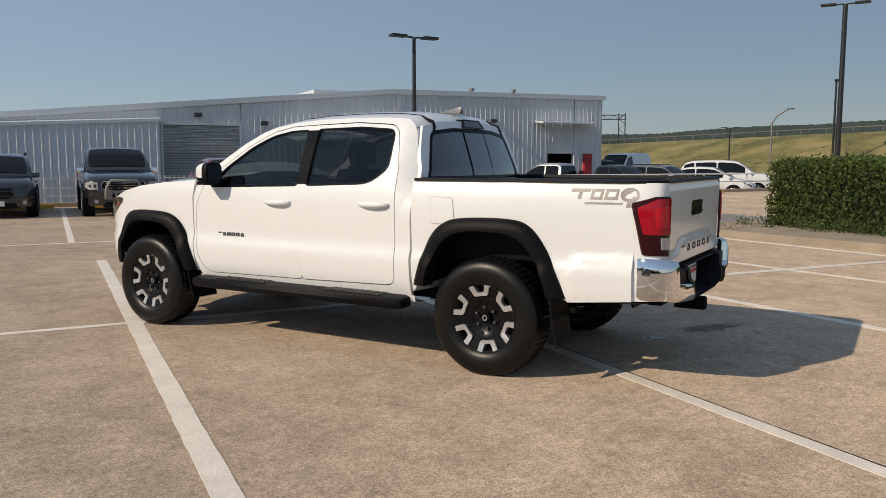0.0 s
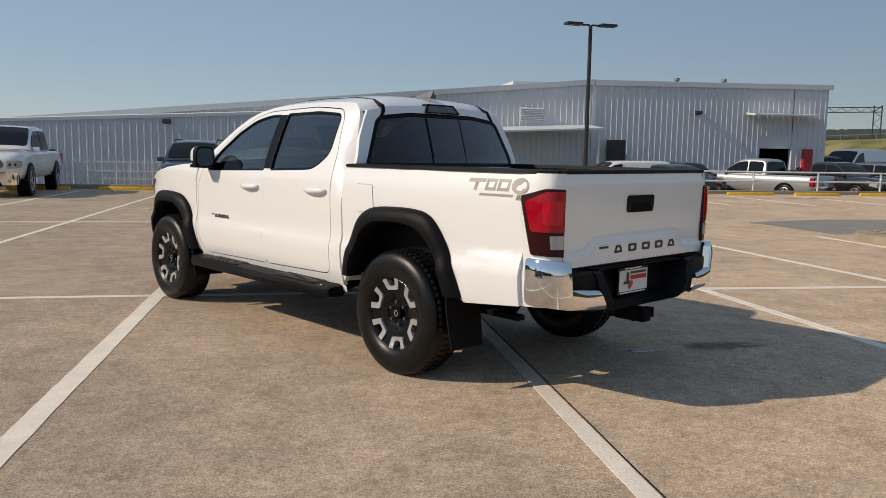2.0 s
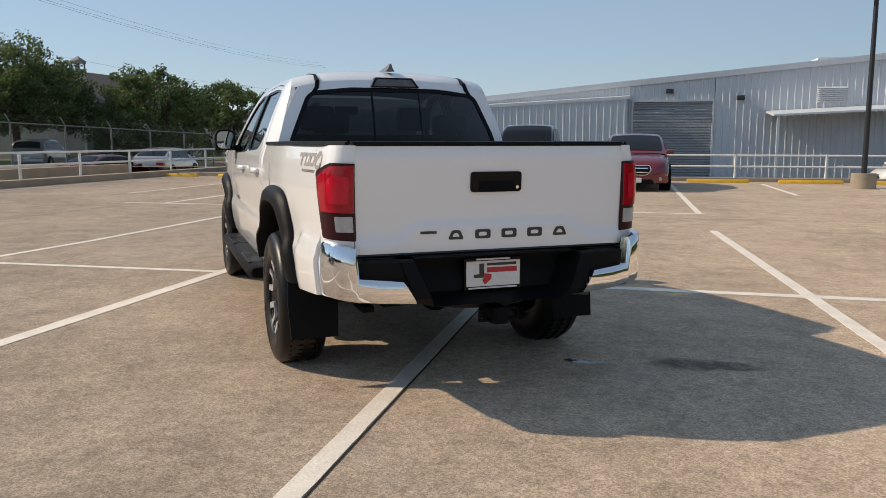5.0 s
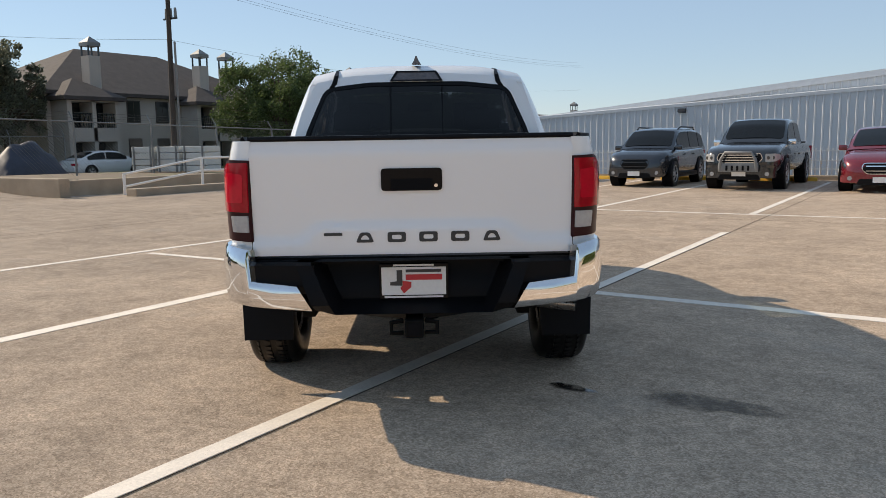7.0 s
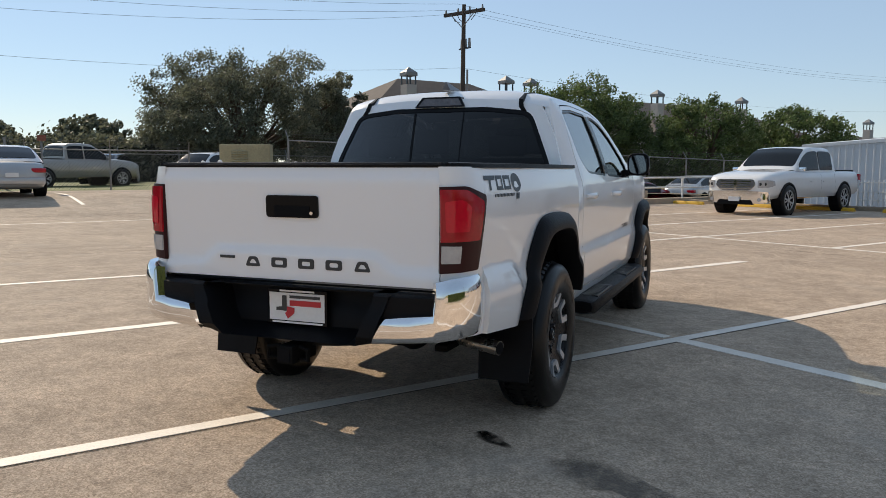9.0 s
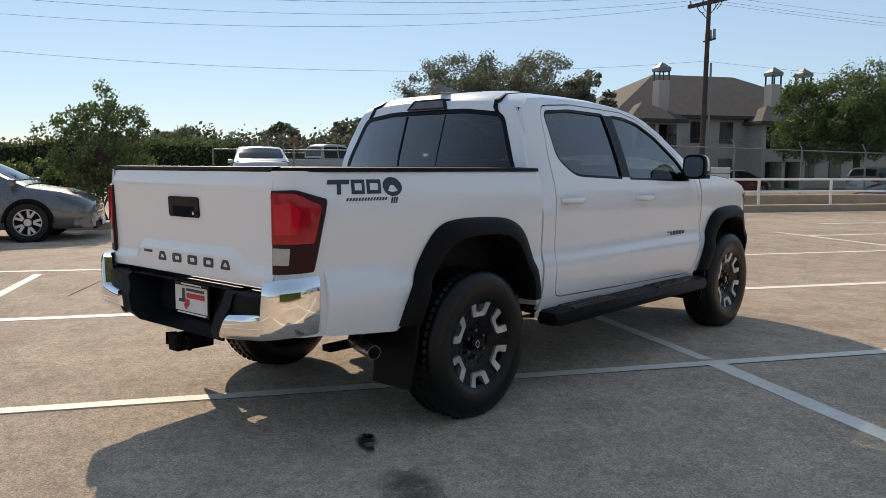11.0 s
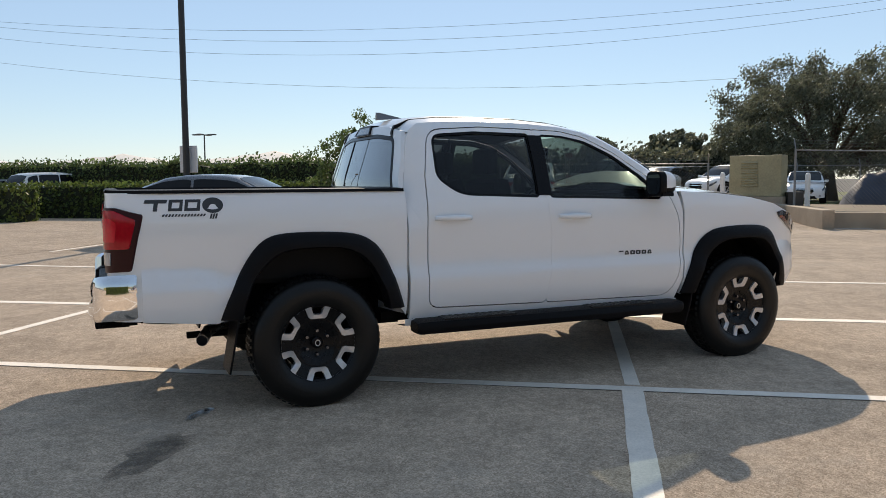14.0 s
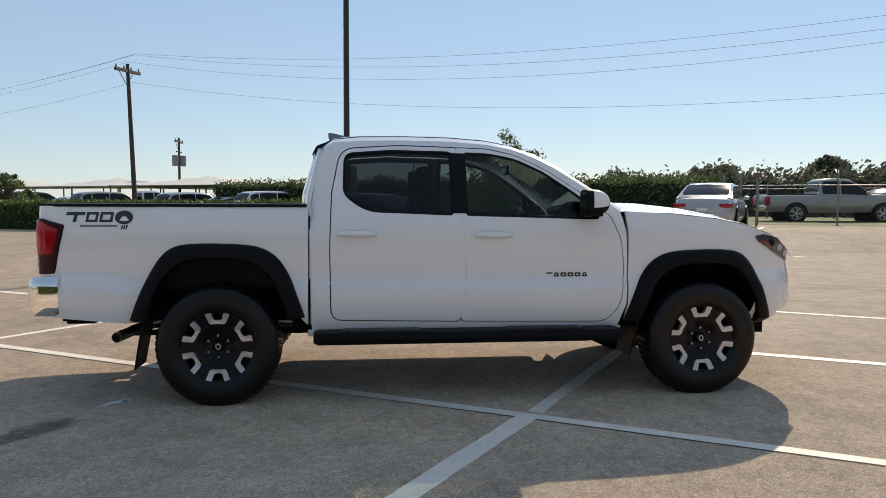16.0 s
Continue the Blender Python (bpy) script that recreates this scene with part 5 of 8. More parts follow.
# ---- bonnet and nose ----
HOOD = [(2.56, 1.235), (2.68, 1.232), (3.0, 1.222), (3.3, 1.19), (3.55, 1.14), (3.74, 1.075), (3.9, 0.985), (4.02, 0.89)]
bm = bmesh.new()
rows = []
for y, z in HOOD:
    xe = max(0.3, side_x(min(y, 3.9), z - 0.02) - 0.012)
    if y > 3.9:
        xe = 0.6
    row = []
    for i in range(-12, 13):
        t = i / 12
        bulge = 0.045 * (1 - abs(t)**2.5) + (0.02 if abs(t) < 0.4 else 0.0) * max(0, 1 - (abs(t) / 0.4)**4)
        row.append((xe * t, y + 0.10 * (1 - t * t) * max(0, (y - 3.3) / 0.7), z + bulge))
    rows.append(row)
grid(bm, rows)
part("bonnet", bm, M["white_paint"], truck, smooth=50)
bm = bmesh.new()
loft(bm, [[(x, 2.55 + d, 1.215), (x, 2.72 + d, 1.24), (x, 2.72 + d, 1.21), (x, 2.55 + d, 1.19)] for x, d in ((-0.78, 0.0), (-0.4, 0.06), (0.4, 0.06), (0.78, 0.0))])
part("cowl", bm, M["black_plastic"], truck)
NOSE_LINE = [(0.858, 3.60), (0.835, 3.70), (0.80, 3.79), (0.745, 3.88), (0.66, 3.96), (0.55, 4.02), (0.4, 4.07), (0.2, 4.105), (0.0, 4.115)]
nose_full = NOSE_LINE + [(-x, y) for x, y in NOSE_LINE[-2::-1]]
bm = bmesh.new()
grid(bm, [[(x * k, y - d, z) for z, k, d in ((0.49, 0.93, 0.10), (0.55, 0.98, 0.02), (0.62, 1.0, 0.0), (0.74, 0.998, 0.004), (0.80, 0.99, 0.012), (0.90, 0.975, 0.03))] for x, y in nose_full])
part("front_bumper", bm, M["white_paint"], truck, smooth=50)
bm = bmesh.new()
grid(bm, [[(x * k, y + d, z) for z, k, d in ((0.44, 0.88, -0.14), (0.465, 0.915, -0.11), (0.505, 0.93, -0.095))] for x, y in nose_full[2:-2]])
part("bumper_lip", bm, M["black_plastic"], truck, "black lower bumper lip", smooth=50)
bm = bmesh.new()
grid(bm, [[(x * 0.93, y - 0.06, z) for z in (0.86, 0.93, 1.02)] for x, y in nose_full[4:-4]])
part("grille", bm, M["gloss_black"], truck, smooth=50)
for s in (-1, 1):
    lamp = new("headlamp")
    lamp.parent = truck
    lw = lambda u, v: Vector((s * (side_x(u, v) + 0.008), u, v))
    panel("lamp_lens", rounded([(3.59, 1.068), (3.66, 1.08), (3.78, 1.055), (3.90, 0.965), (3.89, 0.885), (3.75, 0.955), (3.62, 1.03)], 0.01), lw, M["head_lens"], lamp, step=(0.04, 0.04), inward=tuck(s, 0.012))
    for k, (yc, zc) in enumerate(((3.735, 1.02), (3.81, 0.985), (3.872, 0.94))):
        panel("lamp_cell", [(yc + .026 * math.cos(a), zc + .024 * math.sin(a)) for a in [q * math.pi / 6 for q in range(12)]], lambda u, v: Vector((s * (side_x(u, v) + 0.0105), u, v)), M["clear_lens"] if k else M["gloss_black"], lamp, step=(1, 1))
    panel("turn_signal", rounded([(3.62, 1.035), (3.65, 1.043), (3.74, 1.012), (3.74, 0.985), (3.66, 1.012)], 0.006), lambda u, v: Vector((s * (side_x(u, v) + 0.010), u, v)), M["amber"], lamp, step=(0.04, 0.04))

# ---- rear corners, tail lamps and tailgate ----
CORNER = [(0.832, -0.90), (0.827, -0.96), (0.819, -1.01), (0.806, -1.05), (0.786, -1.085), (0.758, -1.105), (0.727, -1.115), (0.702, -1.118)]


def corner_point(t, z, out=0.0):
    """Along the rear corner, t from the side (0) to the tailgate (1)."""
    f = t * (len(CORNER) - 1)
    i = min(int(f), len(CORNER) - 2)
    a, b = Vector(CORNER[i]), Vector(CORNER[i + 1])
    p = a + (b - a) * (f - i)
    d = (b - a).normalized()
    nrm = Vector((d.y * -1, d.x)) * -1
    if nrm.dot(p - Vector((0.6, -0.8))) < 0:
        nrm = -nrm
    k = smooth_table(SIDE, z) - smooth_table(SIDE, 1.05)
    q = p + nrm * out
    return Vector((q.x + k * (1 - t * 0.6), q.y, z))


for s in (-1, 1):
    mir = lambda v: Vector((v.x * s, v.y, v.z))
    cw = lambda out: (lambda u, v: mir(corner_point(u, v, out)))
    panel("bed_corner", [(0, 0.56), (0.5, 0.565), (1, 0.57), (1, 1.262), (0.5, 1.262), (0, 1.262)], cw(0.0), M["white_paint"], truck, step=(0.07, 0.08))
    tl = new("tail_lamp")
    tl.parent = truck
    tl["label"] = "red tail lamp with a clear reversing lens below"
    body = rounded([(0.09, 1.145, .03), (0.27, 0.84, .02), (1.0, 0.828, .01), (1.0, 1.18, .01), (0.5, 1.184, .06)], 0.02)
    panel("lamp_housing", body, cw(0.010), M["dark_red_lens"], tl, step=(0.06, 0.04), inward=lambda u, v: (-s * 0.01, 0.012, 0), label="dark red lamp housing")
    panel("red_lens", rounded([(0.17, 1.118, .03), (0.28, 0.962, .02), (0.985, 0.957, .01), (0.985, 1.17, .02), (0.52, 1.17, .06)], 0.02), cw(0.016), M["red_lens"], tl, step=(0.06, 0.04), inward=lambda u, v: (-s * 0.004, 0.005, 0), label="bright red lens")
    panel("lens_glow", rounded([(0.46, 1.10, .03), (0.50, 1.0, .02), (0.86, 0.998, .02), (0.88, 1.12, .03), (0.6, 1.13, .03)], 0.02), cw(0.0185), M["red_inner"], tl, step=(0.06, 0.04), label="brighter red inner lens")
    panel("reversing_lens", rounded([(0.62, 0.872), (0.955, 0.87), (0.955, 0.942), (0.60, 0.942)], 0.01), cw(0.016), M["clear_lens"], tl, step=(0.06, 0.04), inward=lambda u, v: (-s * 0.004, 0.005, 0), label="clear reversing lens")


def gate(x, z):
    """The tailgate's outer face: a soft fold at the top and a raised panel low down."""
    y = -1.122
    y += 0.012 * math.exp(-((z - 1.255) / 0.03)**2)
    k = min(1, max(0, (abs(x) - 0.385) / 0.12))
    crease = 0.91 - 0.07 * k * k * (3 - 2 * k)
    k = min(1, max(0, (crease - z) / 0.028))
    y -= 0.013 * k * k * (3 - 2 * k)
    y += 0.012 * max(0, min(1, (1.22 - z) / 0.3))
    return Vector((x, y, z))


tg = panel("tailgate", rounded([(-0.696, 0.765), (0.696, 0.765), (0.696, 1.262), (-0.696, 1.262)], 0.012), gate, M["white_paint"], truck, step=(0.03, 0.02), inward=lambda u, v: (0, 0.04, 0))
bm = bmesh.new()
loft(bm, [[(x, -1.112, 1.258), (x, -1.12, 1.268), (x, -1.112, 1.279), (x, -1.05, 1.281), (x, -1.05, 1.258)] for x in (-0.698, 0.698)])
part("tailgate_cap", bm, M["black_plastic"], tg, "black tailgate top cap")
hb = rounded([(-0.132, 1.04), (0.132, 1.04), (0.132, 1.137), (-0.132, 1.137)], 0.018)
hn = panel("tailgate_handle", hb, lambda x, z: gate(x, z) + Vector((0, -0.008, 0)), M["gloss_black"], tg, holes=[rounded([(-0.075, 1.047), (0.075, 1.047), (0.075, 1.085), (-0.075, 1.085)], 0.008)], inward=lambda u, v: (0, 0.03, 0), step=(0.2, 0.2), label="black tailgate handle with a lock")
bm = bmesh.new()
cyl(bm, (0.105, -1.128, 1.062), (0.105, -1.136, 1.062), 0.008, n=10)
part("lock", bm, M["chrome"], hn)
bm = bmesh.new()
box(bm, -0.09, 0.09, -1.127, -1.1245, 1.042, 1.092)
part("handle_well", bm, M["dark"], hn)
badge_shapes(tg, 6, 0.08, 0.044, 0.058, 0.0125, lambda x, z: gate(x, z) + Vector((0, -0.003, 0)), M["decal_dark"], 0.818, lambda u, v: (0, 0.003, 0))

# bed floor and front wall
bm = bmesh.new()
box(bm, -0.855, 0.855, 0.569, 0.576, 0.5, 1.2)
box(bm, -0.78, 0.78, 0.569, 0.576, 1.201, 1.255)
part("bed_front_wall", bm, M["underbody"], truck)
bm = bmesh.new()
box(bm, -0.69, 0.69, -1.08, 0.5, 0.72, 0.75)
part("bed_floor", bm, M["black_plastic"], truck)

# ---- rear bumper ----
rb = new("rear_bumper")
rb.parent = truck
rb["label"] = "rear bumper with chrome corners and a black step"
BUMP = [(0.826, -0.975), (0.834, -1.01), (0.83, -1.07), (0.808, -1.13), (0.782, -1.16), (0.75, -1.18), (0.712, -1.193), (0.70, -1.196), (0.6, -1.212), (0.43, -1.222)]
for s in (-1, 1):
    bm = bmesh.new()
    rows = []
    for i, (x, y) in enumerate(BUMP):
        t = i / (len(BUMP) - 1)
        top = lerp_table([(0.43, 0.645), (0.70, 0.665), (0.712, 0.80), (0.78, 0.815), (0.84, 0.822)], x)
        bot = lerp_table([(0.43, 0.535), (0.7, 0.555), (0.9, 0.585)], x)
        c = Vector((x, y)) - Vector((0.5, -0.9))
        c.normalize()
        row = []
        inx, iny = x - c.x * 0.05, y - c.y * 0.05
        row.append((s * (inx + 0.065 * max(0, 0.6 - x) / 0.17), iny, top - 0.004))
        for v in (0.0, 0.06, 0.25, 0.5, 0.75, 0.94, 1.0):
            o = 0.0 if v in (0.0, 1.0) else 0.014 * (1 - (2 * v - 1)**4) + 0.004
            slant = 0.065 * (1 - v) * max(0, 0.6 - x) / 0.17
            row.append((s * (x + slant - c.x * 0.012 + c.x * o), y - c.y * 0.012 + c.y * o, top + (bot - top) * v))
        row.append((s * inx, iny, bot + 0.004))
        rows.append(row)
    grid(bm, rows)
    part("chrome_corner", bm, M["chrome"], rb, "chrome bumper corner", smooth=50)
bm = bmesh.new()
for k, rows_x in enumerate(((-0.77, -0.70, -0.60, -0.425), (-0.42, -0.41, -0.34, -0.30, -0.18, 0.18, 0.30, 0.34, 0.41, 0.42), (0.425, 0.60, 0.70, 0.77))):
    rows = []
    for x in rows_x:
        ax = abs(x)
        if k == 1:
            ring = []
            for y, z in ((-1.04, 0.742), (-1.165, 0.742), (-1.19, 0.73), (-1.195, 0.665), (-1.212, 0.64), (-1.218, 0.56), (-1.185, 0.512), (-1.04, 0.525)):
                if ax < 0.31 and 0.53 < z < 0.735:
                    y += 0.15
                slant = (z - 0.512) / 0.23 * (0.1 if ax < 0.41 else 0.085) if ax > 0.29 else 0
                ring.append((x + math.copysign(slant, x), y, z + (0.02 if z < 0.53 and ax > 0.35 else 0)))
        else:
            yy = lerp_table([(0.42, -1.185), (0.6, -1.178), (0.70, -1.16), (0.77, -1.13)], ax)
            ring = [(x, y, z) for y, z in ((-1.0, 0.742), (yy + 0.02, 0.742), (yy, 0.73), (yy, 0.70), (yy, 0.67), (yy, 0.64), (yy + 0.03, 0.60), (-1.0, 0.60))]
        rows.append(ring)
    loft(bm, rows)
part("bumper_step", bm, M["black_plastic"], rb, "black plastic bumper step", smooth=35)
# number plate: plain marks only
pl = new("number_plate")
pl.parent = truck
pl["label"] = "white plate in a black frame with plain marks"
PY = -1.085
bm = bmesh.new()
box(bm, -0.152, 0.152, PY - 0.008, PY + 0.01, 0.558, 0.718, bev=0.004)
part("plate_frame", bm, M["gloss_black"], pl)
bm = bmesh.new()
box(bm, -0.142, 0.142, PY - 0.012, PY - 0.006, 0.578, 0.702)
part("plate_face", bm, M["plate_white"], pl)
flatp = lambda x, z: Vector((x, PY - 0.0145, z))
panel("plate_bar", [(-0.035, 0.645), (0.125, 0.645), (0.125, 0.67), (-0.035, 0.67)], flatp, M["plate_red"], pl, step=(1, 1))
panel("plate_bar", [(-0.035, 0.679), (0.122, 0.679), (0.122, 0.692), (-0.035, 0.692)], flatp, M["decal_dark"], pl, step=(1, 1))
panel("plate_mark", [(-0.075, 0.69), (-0.05, 0.69), (-0.05, 0.65), (-0.05, 0.62), (-0.105, 0.622), (-0.105, 0.636), (-0.075, 0.64)], flatp, M["decal_dark"], pl, step=(1, 1))
panel("plate_mark", [(-0.049, 0.642), (-0.01, 0.636), (-0.012, 0.612), (-0.045, 0.585), (-0.06, 0.61), (-0.049, 0.62)], flatp, M["plate_red"], pl, step=(1, 1))
for z0, x0, x1 in ((0.7065, -0.09, 0.09), (0.565, -0.13, 0.13)):
    panel("plate_bar", [(x0, z0), (x1, z0), (x1, z0 + .008), (x0, z0 + .008)], lambda x, z: Vector((x, PY - 0.0095, z)), M["plate_white"], pl, step=(1, 1))

# ---- underside ----
bm = bmesh.new()
for s in (-1, 1):
    box(bm, min(s * .42, s * .50), max(s * .42, s * .50), -0.95, 3.9, 0.50, 0.62)
part("chassis_rail", bm, M["underbody"], truck)
bm = bmesh.new()
box(bm, -0.72, 0.72, 0.45, 2.7, 0.44, 0.5)
box(bm, -0.6, 0.6, 2.7, 3.8, 0.36, 0.6)
part("floor_pan", bm, M["underbody"], truck)
bm = bmesh.new()
cyl(bm, (-0.72, 0, 0.376), (0.72, 0, 0.376), 0.055, n=14)
part("rear_axle", bm, M["underbody"], truck, smooth=40)
bm = bmesh.new()
bmesh.ops.create_uvsphere(bm, u_segments=16, v_segments=10, radius=0.15, matrix=Matrix.Translation((0.08, 0, 0.376)) @ Matrix.Diagonal((0.8, 1, 1, 1)))
part("differential", bm, M["underbody"], truck, smooth=60)
bm = bmesh.new()
rows = [[((r) * math.cos(2 * math.pi * i / 32), -0.68 + r * math.sin(2 * math.pi * i / 32), z) for r, z in ((0.2, 0.46), (0.3, 0.445), (0.36, 0.46), (0.38, 0.52), (0.36, 0.60), (0.2, 0.62))] for i in range(33)]
grid(bm, rows)
part("spare_tyre", bm, M["rubber"], truck, smooth=50)
bm = bmesh.new()
tube(bm, [(0.45, 1.0, 0.45), (0.46, 0.2, 0.47), (0.48, -0.3, 0.50), (0.53, -0.50, 0.47), (0.60, -0.585, 0.445), (0.68, -0.61, 0.436), (0.8, -0.642, 0.428)], 0.034, 16)
part("tail_pipe", bm, M["bare_steel"], truck, "bare steel tail pipe", smooth=50)
# dark disc on the closed pipe end, painted as the shade in its bore
bm = bmesh.new()
cyl(bm, (0.8005, -0.6422, 0.428), (0.802, -0.6426, 0.428), 0.03, n=16)
part("pipe_mouth", bm, M["dark"], truck)
bm = bmesh.new()
box(bm, -0.55, 0.55, -1.05, -0.97, 0.50, 0.55)
box(bm, -0.04, 0.04, -1.2, -1.0, 0.405, 0.485, bev=0.008)
tube(bm, [(-0.05, -1.15, .42), (-0.10, -1.17, .425), (-0.10, -1.17, .47), (-0.05, -1.15, .475)], .011, 6)
tube(bm, [(0.05, -1.15, .42), (0.10, -1.17, .425), (0.10, -1.17, .47), (0.05, -1.15, .475)], .011, 6)
part("tow_hitch", bm, M["underbody"], truck, "black tow hitch receiver")
# dark plate on the solid receiver, painted as the shade of its opening
bm = bmesh.new()
box(bm, -0.027, 0.027, -1.203, -1.198, 0.418, 0.472)
part("hitch_mouth", bm, M["dark"], truck)
for s in (-1, 1):
    bm = bmesh.new()
    box(bm, min(s * .5, s * .56), max(s * .5, s * .56), -0.7, 0.62, 0.40, 0.43)
    part("leaf_spring", bm, M["underbody"], truck)

# ---- cabin ----
def seat(x, y, back=0.62):
    bm = bmesh.new()
    box(bm, x - .25, x + .25, y - .25, y + .27, .62, .80, bev=.05)
    box(bm, x - .24, x + .24, y - .34, y - .2, .72, .72 + back, m=Matrix.Translation((0, y - .27, .72)) @ Matrix.Rotation(radians(12), 4, 'X') @ Matrix.Translation((0, -y + .27, -.72)), bev=.05)
    box(bm, x - .13, x + .13, y - .45, y - .36, .74 + back, .92 + back, bev=.035)
    return part("seat", bm, M["cabin"], truck, "dark grey fabric seat", smooth=40)


seat(-0.38, 1.75)
seat(0.38, 1.75)
bm = bmesh.new()
box(bm, -0.66, 0.66, 0.72, 1.2, .62, .8, bev=.05)
box(bm, -0.66, 0.66, 0.60, .74, .75, 1.32, bev=.05)
for x in (-.42, .42):
    box(bm, x - .12, x + .12, .62, .70, 1.33, 1.46, bev=.03)
part("rear_bench", bm, M["cabin"], truck, smooth=40)
bm = bmesh.new()
loft(bm, [[(x, 2.25, .8), (x, 2.22, 1.08), (x, 2.3, 1.17), (x, 2.62, 1.19), (x, 2.62, .8)] for x in (-.78, .78)])
part("dashboard", bm, M["cabin"], truck, smooth=40)
bm = bmesh.new()
c = Matrix.Translation((-0.38, 2.12, 1.08)) @ Matrix.Rotation(radians(62), 4, 'X')
tube(bm, [c @ Vector((.185 * math.cos(a), .185 * math.sin(a), 0)) for a in [2 * math.pi * k / 28 for k in range(29)]], .016, 8)
for a in (0, 180, 270):
    tube(bm, [c @ Vector((0, 0, -.02)), c @ Vector((.18 * math.cos(radians(a)), .18 * math.sin(radians(a)), 0))], .018, 6)
tube(bm, [c @ Vector((0, 0, 0)), c @ Vector((0, 0, -.25))], .04, 8)
part("steering_wheel", bm, M["gloss_black"], truck, smooth=50)
bm = bmesh.new()
box(bm, -0.76, 0.76, .6, 2.6, .5, .53)
part("cabin_floor", bm, M["cabin"], truck)
bm = bmesh.new()
grid(bm, [[(x, y, lerp_table(DRIP, y) - 0.015 + .04 * (1 - (x / .66)**2)) for x in (-.66, -.4, 0, .4, .66)] for y in (0.68, 1.2, 1.7, 1.95)])
part("headlining", bm, M["headlining"], truck, smooth=40)
bm = bmesh.new()
box(bm, -.1, .1, 2.0, 2.03, 1.50, 1.57, bev=.01)
part("rear_view_mirror", bm, M["gloss_black"], truck)

# ---- other vehicles ----
M.update({
    "pane": material("car_window", (0.010, 0.012, 0.014), 0.08, vary=0.1, spec=0.22),
    "p_white": material("white_paint_far", (0.72, 0.72, 0.71), 0.25, vary=0.03, coat=1.0),
    "p_grey": material("grey_metallic_paint", (0.022, 0.025, 0.031), 0.25, 0.3, vary=0.05, coat=1.0),
    "p_midgrey": material("mid_grey_metallic_paint", (0.13, 0.135, 0.145), 0.28, 0.4, vary=0.05, coat=1.0),
    "p_black": material("black_car_paint", (0.016, 0.017, 0.019), 0.22, vary=0.1, coat=1.0),
    "p_red": material("dark_red_paint", (0.16, 0.01, 0.018), 0.25, 0.2, vary=0.05, coat=1.0),
    "p_silver": material("silver_paint", (0.4, 0.41, 0.42), 0.3, 0.4, vary=0.05, coat=1.0),
    "p_tan": material("pewter_paint", (0.36, 0.335, 0.3), 0.35, 0.3, vary=0.06, coat=0.6),
    "p_blue": material("dark_blue_paint", (0.02, 0.035, 0.09), 0.25, vary=0.05, coat=1.0),
})

